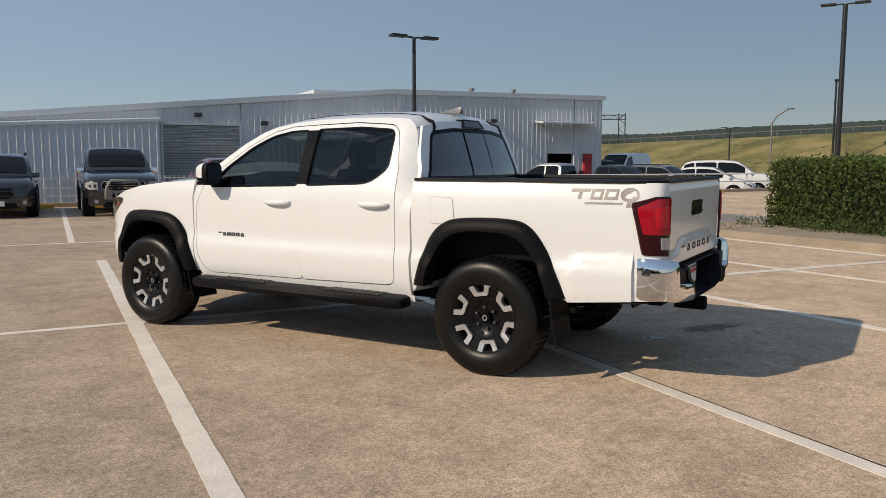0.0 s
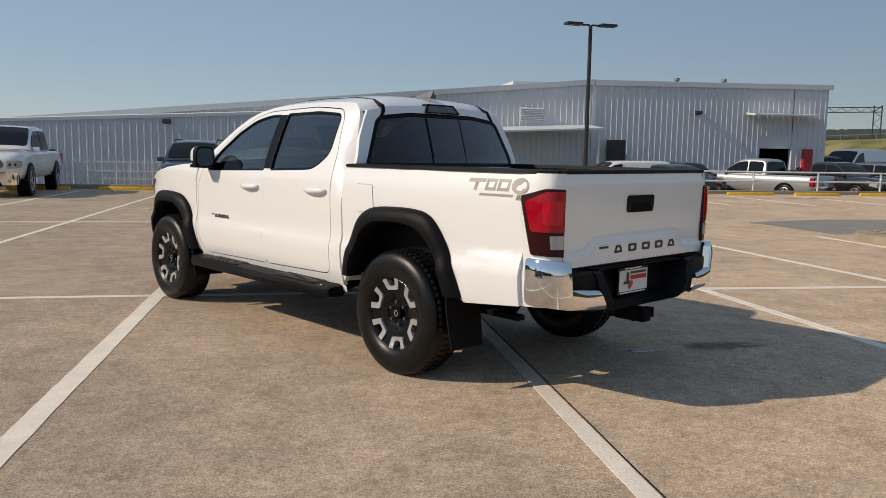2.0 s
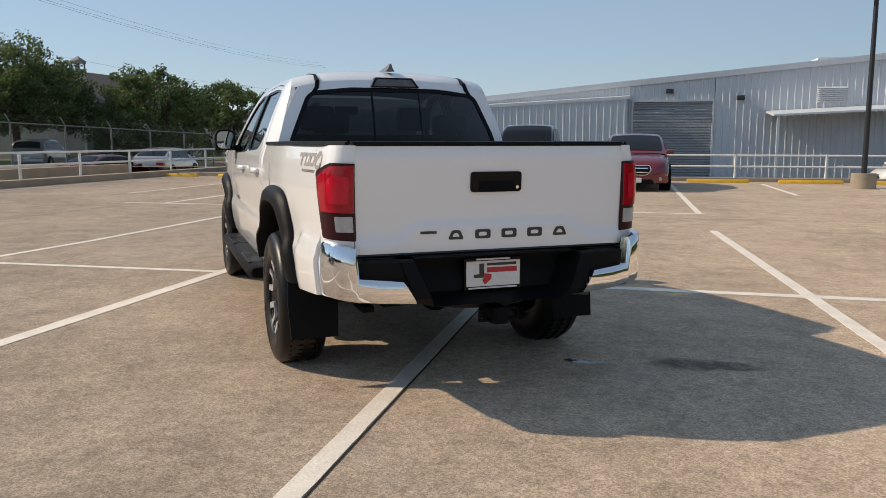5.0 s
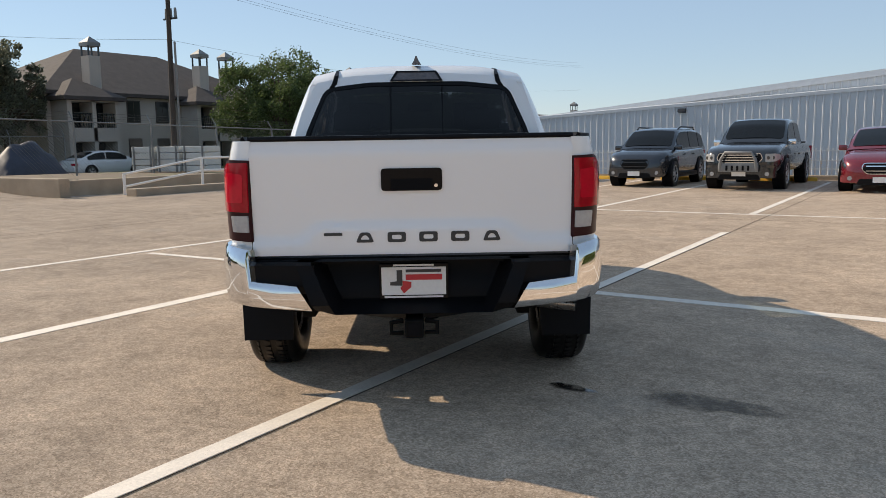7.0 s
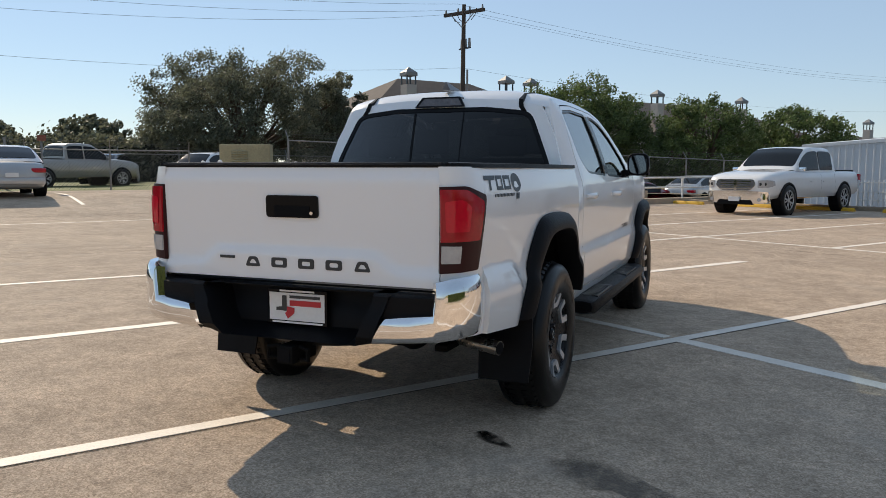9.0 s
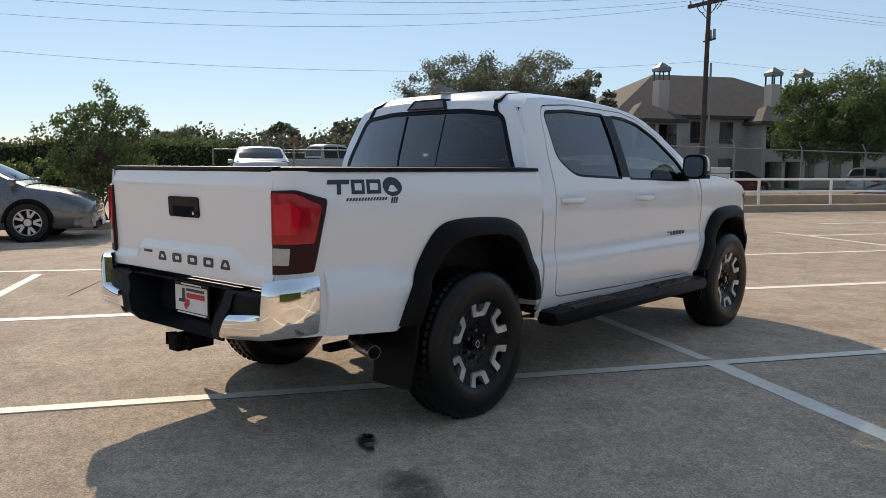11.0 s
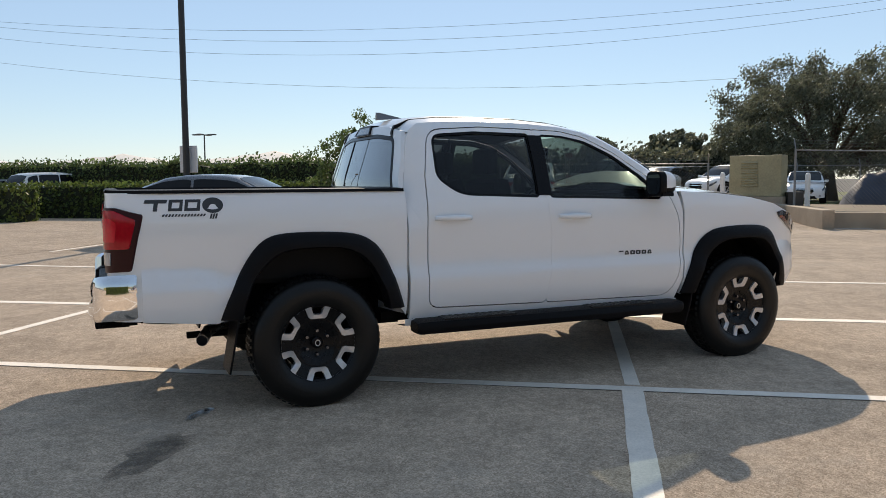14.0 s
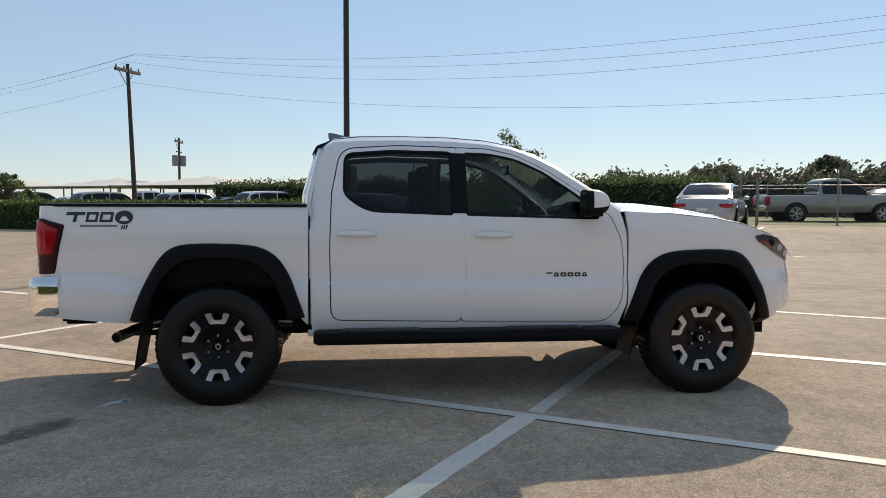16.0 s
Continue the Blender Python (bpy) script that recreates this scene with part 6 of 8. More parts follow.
# per kind: body stations (share of length from the tail, width share, underside, top), cabin stations (share of length, foot height, head height), panes, grille
KINDS = {
    "sedan": dict(body=[(0, .62, .42, .74), (.008, .76, .34, .84), (.03, .90, .27, .94), (.08, .97, .23, .985), (.2, 1, .2, .985), (.5, 1, .19, .95), (.70, 1, .2, .955), (.80, .99, .2, .925), (.90, .96, .2, .85), (.955, .90, .21, .76), (.985, .80, .24, .68), (1, .62, .30, .60)],
                  cab=[(.07, .97, .975), (.18, .97, 1.22), (.28, .97, 1.40), (.36, .96, 1.45), (.45, .95, 1.46), (.55, .95, 1.44), (.60, .95, 1.40), (.68, .95, 1.22), (.79, .93, .935)], head=1.46, wheel=.33, ax=(.20, .80), screen=6, back=2, spans=((.14, .46), (.48, .86)), grille=(.44, .43, .66), lamp=(.885, .978, .41, .555), deck=None),
    "suv": dict(body=[(0, .70, .46, .88), (.008, .84, .38, 1.0), (.03, .94, .32, 1.05), (.08, .98, .28, 1.06), (.5, 1, .26, 1.02), (.72, 1, .26, 1.03), (.82, .99, .27, 1.01), (.91, .96, .27, .95), (.96, .90, .28, .87), (.987, .80, .32, .79), (1, .64, .38, .70)],
                cab=[(.008, 1.03, 1.04), (.03, 1.03, 1.28), (.07, 1.03, 1.48), (.14, 1.03, 1.57), (.3, 1.03, 1.60), (.45, 1.02, 1.60), (.56, 1.02, 1.57), (.61, 1.02, 1.52), (.68, 1.02, 1.33), (.77, 1.0, 1.02)], head=1.6, wheel=.345, ax=(.19, .81), screen=7, back=2, spans=((.06, .2), (.22, .5), (.52, .88)), grille=(.46, .50, .76), lamp=(.90, .982, .41, .555), deck=None),
    "pickup": dict(body=[(0, .86, .60, 1.08), (.006, .95, .52, 1.13), (.03, .985, .46, 1.15), (.1, 1, .43, 1.155), (.38, 1, .42, 1.155), (.6, 1, .42, 1.15), (.72, 1, .43, 1.17), (.82, .995, .44, 1.165), (.91, .98, .43, 1.12), (.96, .94, .41, 1.05), (.987, .86, .40, .98), (1, .72, .43, .88)],
                   cab=[(.378, 1.14, 1.15), (.383, 1.14, 1.45), (.392, 1.14, 1.68), (.42, 1.14, 1.78), (.47, 1.14, 1.80), (.55, 1.13, 1.80), (.605, 1.13, 1.76), (.65, 1.13, 1.62), (.745, 1.14, 1.17)], head=1.8, wheel=.385, ax=(.215, .825), screen=6, back=2, spans=((.07, .40), (.43, .90)), grille=(.6, .64, .93), lamp=None, deck=(.02, .37)),
    "crew": dict(body=[(0, .86, .60, 1.08), (.006, .95, .52, 1.13), (.03, .985, .46, 1.15), (.1, 1, .43, 1.155), (.3, 1, .42, 1.155), (.6, 1, .42, 1.15), (.70, 1, .43, 1.17), (.80, .995, .44, 1.165), (.89, .985, .43, 1.12), (.95, .95, .41, 1.06), (.98, .88, .40, 1.0), (.993, .80, .41, .95), (1, .70, .43, .86)],
                 cab=[(.288, 1.14, 1.15), (.293, 1.14, 1.45), (.303, 1.14, 1.68), (.335, 1.14, 1.78), (.39, 1.14, 1.80), (.52, 1.13, 1.80), (.575, 1.13, 1.76), (.63, 1.13, 1.61), (.725, 1.14, 1.17)], head=1.8, wheel=.4, ax=(.205, .82), screen=6, back=2, spans=((.07, .40), (.43, .90)), grille=(.58, .66, .93), lamp=None, deck=(.02, .28)),
    "van": dict(body=[(0, .86, .44, 1.05), (.01, .96, .36, 1.1), (.05, 1, .30, 1.1), (.6, 1, .27, 1.09), (.78, 1, .27, 1.07), (.88, .98, .28, 1.0), (.95, .92, .3, .88), (.985, .83, .34, .76), (1, .66, .40, .66)],
                cab=[(.004, 1.1, 1.12), (.01, 1.1, 1.6), (.03, 1.1, 1.80), (.08, 1.1, 1.86), (.3, 1.09, 1.86), (.58, 1.09, 1.84), (.66, 1.08, 1.77), (.74, 1.07, 1.52), (.87, 1.03, 1.05)], head=1.86, wheel=.33, ax=(.2, .82), screen=6, back=2, spans=((.66, .93),), grille=(.5, .50, .68), lamp=(.90, .98, .41, .555), deck=None),
}
WHEELS = {}


def far_wheel(parent, x, y, r, s, mat_rim):
    w = new("wheel")
    w.parent = parent
    w.location = (x, y, r)
    key = (round(r, 3), s, mat_rim.name)
    if key not in WHEELS:
        bm = bmesh.new()
        prof = [(-.11, r * .62), (-.11, r * .95), (-.08, r), (.08, r), (.105, r * .95), (.11, r * .8), (.10, r * .66)]
        grid(bm, [[(s * px, pr * math.cos(2 * math.pi * i / 28), pr * math.sin(2 * math.pi * i / 28)) for px, pr in prof] for i in range(29)])
        me1 = bpy.data.meshes.new("tyre")
        bmesh.ops.remove_doubles(bm, verts=bm.verts, dist=1e-5)
        bmesh.ops.recalc_face_normals(bm, faces=bm.faces)
        bm.to_mesh(me1)
        bm.free()
        bm = bmesh.new()
        grid(bm, [[(s * px, pr * math.cos(2 * math.pi * i / 28), pr * math.sin(2 * math.pi * i / 28)) for px, pr in ((.10, r * .68), (.105, r * .64), (.06, r * .6), (-.08, r * .6))] for i in range(29)])
        for k in range(5):
            for d in (-9, 9):
                a, b = radians(72 * k + d * .6), radians(72 * k + d * 1.6)
                vs = []
                for rr, aa, xx in ((.08, a, .085), (r * .62, b, .095)):
                    t = Vector((0, -math.sin(aa), math.cos(aa))) * .022
                    for q in (-1, 1):
                        vs.append(bm.verts.new(Vector((s * xx, rr * math.cos(aa), rr * math.sin(aa))) + q * t))
                bm.faces.new((vs[0], vs[1], vs[3], vs[2]))
        cyl(bm, (s * .04, 0, 0), (s * .095, 0, 0), .085, .06, 14)
        me2 = bpy.data.meshes.new("rim")
        bmesh.ops.recalc_face_normals(bm, faces=bm.faces)
        bm.to_mesh(me2)
        bm.free()
        bm = bmesh.new()
        cyl(bm, (-s * .05, 0, 0), (s * .0, 0, 0), r * .6, n=20)
        me3 = bpy.data.meshes.new("brake")
        bm.to_mesh(me3)
        bm.free()
        WHEELS[key] = (me1, me2, me3)
    a, b, c = WHEELS[key]
    place("tyre", a, M["rubber"], w, smooth=50)
    place("rim", b, mat_rim, w, smooth=40)
    place("brake", c, M["underbody"], w, smooth=40)


def vehicle(name, label, category, x, y, z, turn, kind, L, W, H, paint, rim="machined", group="parked vehicles", front="chrome", bull=False, roof_rails=False, wheels_r=None, lower=None, chrome_bumper=False):
    """A parked vehicle; turn is the heading in degrees, 0 along +y."""
    K = KINDS[kind]
    t = thing(name, pose(x, y, z, 0, 0, turn), label, category, group)
    P = M[paint]
    hs = H / K["head"]
    hw = W / 2
    Y = lambda f: (f - .5) * L
    T = [[(b[0], b[q]) for b in K["body"]] for q in (1, 2, 3)]
    HALF = ((.78, 0, .0), (.92, 0, .03), (.985, .22, 0), (1, .46, 0), (.985, .72, 0), (.95, 1, -.075), (.90, 1, -.018), (.68, 1, .012), (.34, 1, .024), (0, 1, .028))

    def ring(f):
        """Half of the body's section at f, from the sill to the middle of the top."""
        a, zb, zt = hw * lerp_table(T[0], f), lerp_table(T[1], f) * hs, lerp_table(T[2], f) * hs
        return [Vector((a * k, Y(f), zb + (zt - zb) * v + d * hs)) for k, v, d in HALF]

    def skin(f, v, s, out):
        r = ring(f)
        q = min(v * (len(r) - 1), len(r) - 1.001)
        p = r[int(q)].lerp(r[int(q) + 1], q - int(q))
        return Vector((s * (p.x + out), p.y + out * .6, p.z))
    fs = sorted({b[0] for b in K["body"]} | {k / 26 for k in range(27)})
    bm = bmesh.new()
    loft(bm, [[tuple(p) for p in ring(f)] + [(-p.x, p.y, p.z) for p in ring(f)[-2::-1]] for f in fs])
    part("body", bm, P, t, smooth=50)
    pickup = kind in ("pickup", "crew")
    gw, gz0, gz1 = K["grille"]
    gz0, gz1 = gz0 * hs, gz1 * hs
    if pickup:
        bow = [(0, .006), (.6, 0), (.70, -.008), (.80, -.045), (.88, -.118), (.95, -.28), (1.0, -.4)]
        face = lambda out: (lambda u, v: Vector((u, Y(1.0) + out + smooth_table(bow, abs(u) / hw), v)))
    else:
        face = lambda out: (lambda u, v: Vector((u, Y(1.0) + out - .10 * (u / hw)**2 - .30 * max(0, abs(u) / hw - .62)**2 * 4 - .10 * max(0, v - gz1 + .1), v)))
    # cabin: posts, roof and panes
    C = [(Y(f), zf * hs, zh * hs) for f, zf, zh in K["cab"]]
    top_w = hw * .755

    def half_w(zf, zh):
        return hw * .905 - (hw * .905 - top_w) * max(0, min(1, (zh - zf) / (K["head"] * hs - zf)))
    n = len(C)
    bm = bmesh.new()
    rows = []
    for yy, zf, zh in C:
        w = half_w(zf, zh)
        half = [(hw * .91, zf - .05), (w + (hw * .905 - w) * .12 * (zh > zf + .1), zh - .12 * (zh - zf)), (w - .015, zh - .02 * hs), (w - .07, zh + .012), (w * .5, zh + .03), (0, zh + .036)]
        rows.append([(-a, yy, b) for a, b in half] + [(a, yy, b) for a, b in half[-2::-1]])
    grid(bm, rows)
    part("cabin_shell", bm, P, t, smooth=50)

    def slope(i0, i1, wide0, wide1, out):
        """A pane on the sloping end of the cabin, between its stations i0 (low) and i1 (high)."""
        def where(u, v):
            q = max(min(i0 + (i1 - i0) * v, max(i0, i1)), min(i0, i1))
            a = int(min(q, n - 1.001))
            k = q - a
            yy, zz, zf = (C[a][m] + (C[a + 1][m] - C[a][m]) * k for m in (0, 2, 1))
            w = wide0 + (wide1 - wide0) * v
            return Vector((u * w, yy + out[0] - .0 * u * u, zz + out[1] + .036 * (1 - u * u)))
        return where
    bot = .12
    panel("windscreen", rounded([(-1, bot), (1, bot), (1, .97), (-1, .97)], .12, 4), slope(n - 1, K["screen"], hw * .80, top_w * .93, (.012, .012)), M["pane"], t, step=(.25, .12), inward=lambda u, v: (0, -.01, -.02))
    panel("rear_window", rounded([(-1, .2), (1, .2), (1, .95), (-1, .95)], .12, 4), slope(0, K["back"], hw * .78, top_w * .92, (-.012, .012)), M["pane"], t, step=(.25, .12), inward=lambda u, v: (0, .01, -.02))
    for s in (-1, 1):
        def sp(f, k):
            """On the cabin's side: f along the cabin, k up it."""
            yy = C[0][0] + (C[-1][0] - C[0][0]) * f
            zf = lerp_table([(c[0], c[1]) for c in C], yy)
            zh = lerp_table([(c[0], c[2]) for c in C], yy)
            w = half_w(zf, zh)
            return Vector((s * (hw * .912 + (w + .012 - hw * .905) * k), yy, zf + (zh - zf) * k))
        for f0, f1 in K["spans"]:
            panel("side_window", rounded([(f0, .07), (f1, .07), (f1, .86), (f0, .86)], .05, 3), sp, M["pane"], t, step=(.06, .2), inward=lambda u, v: (-s * .03, 0, 0))
            # shut line behind the window
            bm = bmesh.new()
            fy = (C[0][0] + (C[-1][0] - C[0][0]) * (f0 - .012)) / L + .5
            rr = [skin(fy, v, s, .003) for v in (.2, .3, .4, .5, .56)]
            grid(bm, [[p, p + Vector((0, .012, 0))] for p in rr])
            part("shut_line", bm, M["dark"], t)
        # mirrors, handles, arches, wheels
        bm = bmesh.new()
        my = C[-1][0] - L * .035
        box(bm, min(s * (hw - .09), s * (hw + .1)), max(s * (hw - .09), s * (hw + .1)), my - .04, my + .06, C[-1][1] + .0, C[-1][1] + .13, bev=.035)
        part("door_mirror", bm, M["chrome"] if chrome_bumper or bull else P, t, smooth=40)
        for f in ((.34, .56) if not pickup else (.44, .58)):
            bm = bmesh.new()
            box(bm, min(s * hw * .97, s * (hw + .015)), max(s * hw * .97, s * (hw + .015)), Y(f) - .1, Y(f) + .08, .86 * hs, .89 * hs)
            part("door_handle", bm, P, t)
        r = (wheels_r or K["wheel"])
        for f in K["ax"]:
            bm = bmesh.new()
            rows = []
            for q in range(15):
                a = math.pi * q / 14
                rows.append([(s * xx, Y(f) + rr * math.cos(a), r + rr * math.sin(a)) for xx, rr in ((hw * .95, r * 1.20), (hw + .012, r * 1.2), (hw + .014, r * 1.08), (hw * .7, r * 1.08))])
            grid(bm, rows)
            part("wheel_arch", bm, M["black_plastic"], t, smooth=40)
            # solid near-black disc that stands in for the shade in the wheel arch
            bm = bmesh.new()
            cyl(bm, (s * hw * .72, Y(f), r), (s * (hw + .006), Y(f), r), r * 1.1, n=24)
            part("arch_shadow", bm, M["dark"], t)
            far_wheel(t, s * (hw - .075), Y(f), r, s, M[rim])
        # lamps
        if pickup:
            bent = [(s * u * hw, zz * hs) for u, zz in ((.645, .72), (.88, .73), (.955, .78), (.945, .905), (.87, .925), (.645, .915))]
            hl = panel("headlamp", rounded(bent, .02, 3), face(.02), M["clear_lens"], t, step=(.06, .06), inward=lambda u, v: (0, -.1, 0))
            for u in (.715, .83):
                bm = bmesh.new()
                c = face(.019)(s * hw * u, .82 * hs)
                cyl(bm, c, c + Vector((0, .006, 0)), .042, n=12)
                part("reflector", bm, M["head_lens"], hl, smooth=40)
        else:
            f0, f1, v0, v1 = K["lamp"]
            panel("headlamp", rounded([(f0, v1), (f0 + .02, v1 - .07), (f1, v0), (f1, v1 - .015)], .01, 3), lambda u, v: skin(u, v, s, .008), M["head_lens"], t, step=(.012, .02), inward=lambda u, v: (-s * .02, -.01, 0))
        bm = bmesh.new()
        rz = K["body"][1][3] * hs
        if pickup:
            box(bm, min(s * hw * .83, s * hw * .99), max(s * hw * .83, s * hw * .99), Y(-.004), Y(.03), rz - .42, rz - .06, bev=.02)
        else:
            box(bm, min(s * hw * .52, s * hw * .93), max(s * hw * .52, s * hw * .93), Y(.0), Y(.045), rz - .16, rz - .03, bev=.03)
        part("tail_lamp", bm, M["red_lens"], t, smooth=40)
    # face: grille, bumper, lower intake
    hexa = rounded([(-hw * gw * .72, gz0), (hw * gw * .72, gz0), (hw * gw, (gz0 + gz1) / 2), (hw * gw * .9, gz1), (-hw * gw * .9, gz1), (-hw * gw, (gz0 + gz1) / 2)], .05, 3)
    gr = panel("grille", hexa, face(.018), M["p_midgrey"] if chrome_bumper else M["gloss_black"], t, step=(.12, .08), inward=lambda u, v: (0, -.05, 0))
    panel("grille_frame", grow(hexa, .012), face(.024), M[front], gr, holes=[grow(hexa, -.004)], step=(.12, .08), inward=lambda u, v: (0, -.03, 0))
    nb = 4 if pickup else 2
    for q in range(nb):
        zz = gz0 + (gz1 - gz0) * (q + .6) / (nb + .2)
        panel("grille_bar", [(-hw * gw * .78, zz - .012), (hw * gw * .78, zz - .012), (hw * gw * .78, zz + .012), (-hw * gw * .78, zz + .012)], face(.026), M[front], gr, step=(.15, 1), inward=lambda u, v: (0, -.02, 0))
    if chrome_bumper:
        panel("grille_post", [(-.035, gz0), (.035, gz0), (.045, gz1), (-.045, gz1)], face(.03), M[front], gr, step=(1, .06), inward=lambda u, v: (0, -.02, 0))
    bz = K["body"][-3][2] * hs - (.1 if pickup else 0)
    bump = M["chrome"] if chrome_bumper else P
    edge_u = .90 if pickup else .93
    panel("front_bumper", rounded([(-hw * edge_u, bz + .02), (hw * edge_u, bz + .02), (hw * edge_u, gz0 - .04), (hw * .6, gz0 - .02), (-hw * .6, gz0 - .02), (-hw * edge_u, gz0 - .04)], .05, 3), face(.030), bump, t, step=(.1, .08), inward=lambda u, v: (0, -.06 if pickup else -.12, 0))
    panel("lower_intake", rounded([(-hw * .55, bz - .02), (hw * .55, bz - .02), (hw * .48, bz + .11), (-hw * .48, bz + .11)], .03, 3), face(.036), M["black_plastic"], t, step=(.12, .1), inward=lambda u, v: (0, -.05, 0))
    for s in (-1, 1):
        bm = bmesh.new()
        c = face(.02)(s * hw * .7, bz + .12)
        cyl(bm, c, c + Vector((0, .02, 0)), .05, n=12)
        part("fog_lamp", bm, M["clear_lens"], t, smooth=40)
    bm = bmesh.new()
    box(bm, -hw * .90, hw * .90, Y(-.008), Y(.02), K["body"][0][2] * hs - .06, K["body"][0][2] * hs + .13, bev=.04)
    part("rear_bumper", bm, M["chrome"] if pickup else P, t, smooth=40)
    for f, d in ((1.0095, 0), (-.0095, 0)):
        bm = bmesh.new()
        zz = K["body"][-1 if f > .5 else 0][2] * hs + (.0 if f > .5 else .2)
        f = f + .004 if f > .5 else f
        box(bm, -.16, .16, Y(f) - .006, Y(f) + .006, zz - .06, zz + .06)
        part("number_plate", bm, M["plate_white"], t)
    if lower:
        for s in (-1, 1):
            bm = bmesh.new()
            box(bm, min(s * hw * .9, s * (hw + .012)), max(s * hw * .9, s * (hw + .012)), Y(.27), Y(.72), .24, .36)
            part("side_skirt", bm, M[lower], t)
    if bull:
        bm = bmesh.new()
        tube(bm, [(-.42, Y(1.03), .50), (-.40, Y(1.035), .75), (-.30, Y(1.035), .92), (.30, Y(1.035), .92), (.40, Y(1.035), .75), (.42, Y(1.03), .50)], .038, 10)
        box(bm, -.46, .46, Y(1.02), Y(1.035), .46, .66, bev=.01)
        b = part("bull_bar", bm, M["galv"], t, "brushed steel bull bar", smooth=40)
        # dark plates on the bar, coloured as the shade in its slots
        for q in range(5):
            bm = bmesh.new()
            box(bm, -.27 + q * .125, -.22 + q * .125, Y(1.036), Y(1.039), .49, .61, bev=.01)
            part("slot", bm, M["dark"], b)
    if roof_rails:
        for s in (-1, 1):
            bm = bmesh.new()
            tube(bm, [(s * top_w * .92, Y(.16), H - .02), (s * top_w * .95, Y(.2), H + .05), (s * top_w * .95, Y(.5), H + .05), (s * top_w * .92, Y(.55), H - .02)], .018, 6)
            part("roof_rail", bm, M["black_plastic"], t, smooth=40)
    if pickup:
        bm = bmesh.new()
        box(bm, -hw * .80, hw * .80, Y(K["deck"][0]), Y(K["deck"][1]), 1.12 * hs, 1.19 * hs)
        part("bed_cover", bm, M["black_plastic"], t)
    return t


vehicle("pickup_truck", "white full-size pickup with chrome grille by the railing", "pickup truck", -9.75, 19.55, 0, 186, "crew", 5.8, 1.98, 1.88, "p_white", chrome_bumper=True, wheels_r=.41)
vehicle("compact_suv", "dark grey compact SUV parked nose out", "suv", -4.4, 19.0, 0, 180, "suv", 4.3, 1.68, 1.56, "p_grey", roof_rails=True, lower="black_plastic", front="black_metal")
vehicle("pickup_truck", "black pickup with a steel bull bar parked nose out", "pickup truck", -1.6, 18.95, 0, 180, "crew", 5.4, 1.82, 1.73, "p_black", bull=True, wheels_r=.385)
vehicle("sedan", "dark red sedan parked nose out", "sedan", 1.43, 18.45, 0, 180, "sedan", 4.86, 1.78, 1.47, "p_red")
vehicle("sedan", "grey sedan parked by the lamp post", "sedan", -10.8, -5.4, 0, 0, "sedan", 4.9, 1.85, 1.45, "p_midgrey")
vehicle("sedan", "silver sedan parked with its tail to the lot", "sedan", -23.2, 0.35, 0.45, 90, "sedan", 4.9, 1.85, 1.45, "p_silver")
vehicle("pickup_truck", "pewter extended-cab pickup parked behind the wire fence", "pickup truck", -32.3, 3.75, 0.455, 21, "pickup", 5.6, 1.95, 1.8, "p_tan")
vehicle("pickup_truck", "grey pickup far behind the wire fence", "pickup truck", -49.0, 12.5, 0, 0, "pickup", 5.6, 1.95, 1.85, "p_silver")
vehicle("boxy_suv", "white boxy SUV with a roof rack by the gate", "suv", -27.7, 8.0, 0.47, 215, "suv", 3.9, 1.65, 1.4, "p_white", roof_rails=True)
vehicle("sedan", "white sedan nose out behind the cream cabinet", "sedan", -36.5, 13.0, 0.17, -105, "sedan", 4.7, 1.85, 1.5, "p_white")
# on the lower ground beyond the railing
vehicle("van", "white compact van with dark blue lower sides", "van", 12.1, 27.0, LOW, 95, "van", 4.2, 1.75, 1.62, "p_white", lower="p_blue")
vehicle("sedan", "dark sedan beyond the railing", "sedan", 13.9, 26.4, LOW, 15, "sedan", 4.7, 1.8, 1.5, "p_grey")
vehicle("suv", "black hatchback beyond the railing", "suv", 15.8, 28.6, LOW, 190, "suv", 4.3, 1.8, 1.6, "p_black")
vehicle("pickup_truck", "silver pickup with its tail to the railing", "pickup truck", 18.7, 27.0, LOW, 28, "pickup", 5.7, 1.98, 1.8, "p_silver")
vehicle("pickup_truck", "black pickup nose to the railing", "pickup truck", 22.5, 27.3, LOW, 196, "pickup", 5.6, 1.95, 1.7, "p_black")
vehicle("boxy_suv", "charcoal boxy SUV with a slotted grille by the railing", "suv", 25.2, 26.9, LOW, 200, "suv", 4.5, 1.84, 1.7, "p_midgrey", roof_rails=True)
vehicle("sedan", "white sedan beyond the railing", "sedan", 28.0, 26.6, LOW, 218, "sedan", 4.9, 1.83, 1.6, "p_white")
vehicle("suv", "large white SUV beyond the railing", "suv", 31.2, 28.2, LOW, 222, "suv", 5.2, 2.0, 1.95, "p_white")
vehicle("van", "white high-topped van behind the parked row", "van", 28.8, 34.5, LOW, 118, "van", 5.4, 2.0, 2.4, "p_white")
vehicle("suv", "black SUV behind the parked row", "suv", 25.5, 34.0, LOW, 100, "suv", 4.8, 1.9, 2.0, "p_black")
vehicle("sedan", "dark sedan beyond the hedge", "sedan", 40.5, 28.0, LOW, 100, "suv", 4.8, 1.8, 2.2, "p_black")
vehicle("van", "white work van with a red ladder beyond the hedge", "van", 44.0, 24.5, LOW, 60, "van", 5.4, 2.0, 2.6, "p_white")
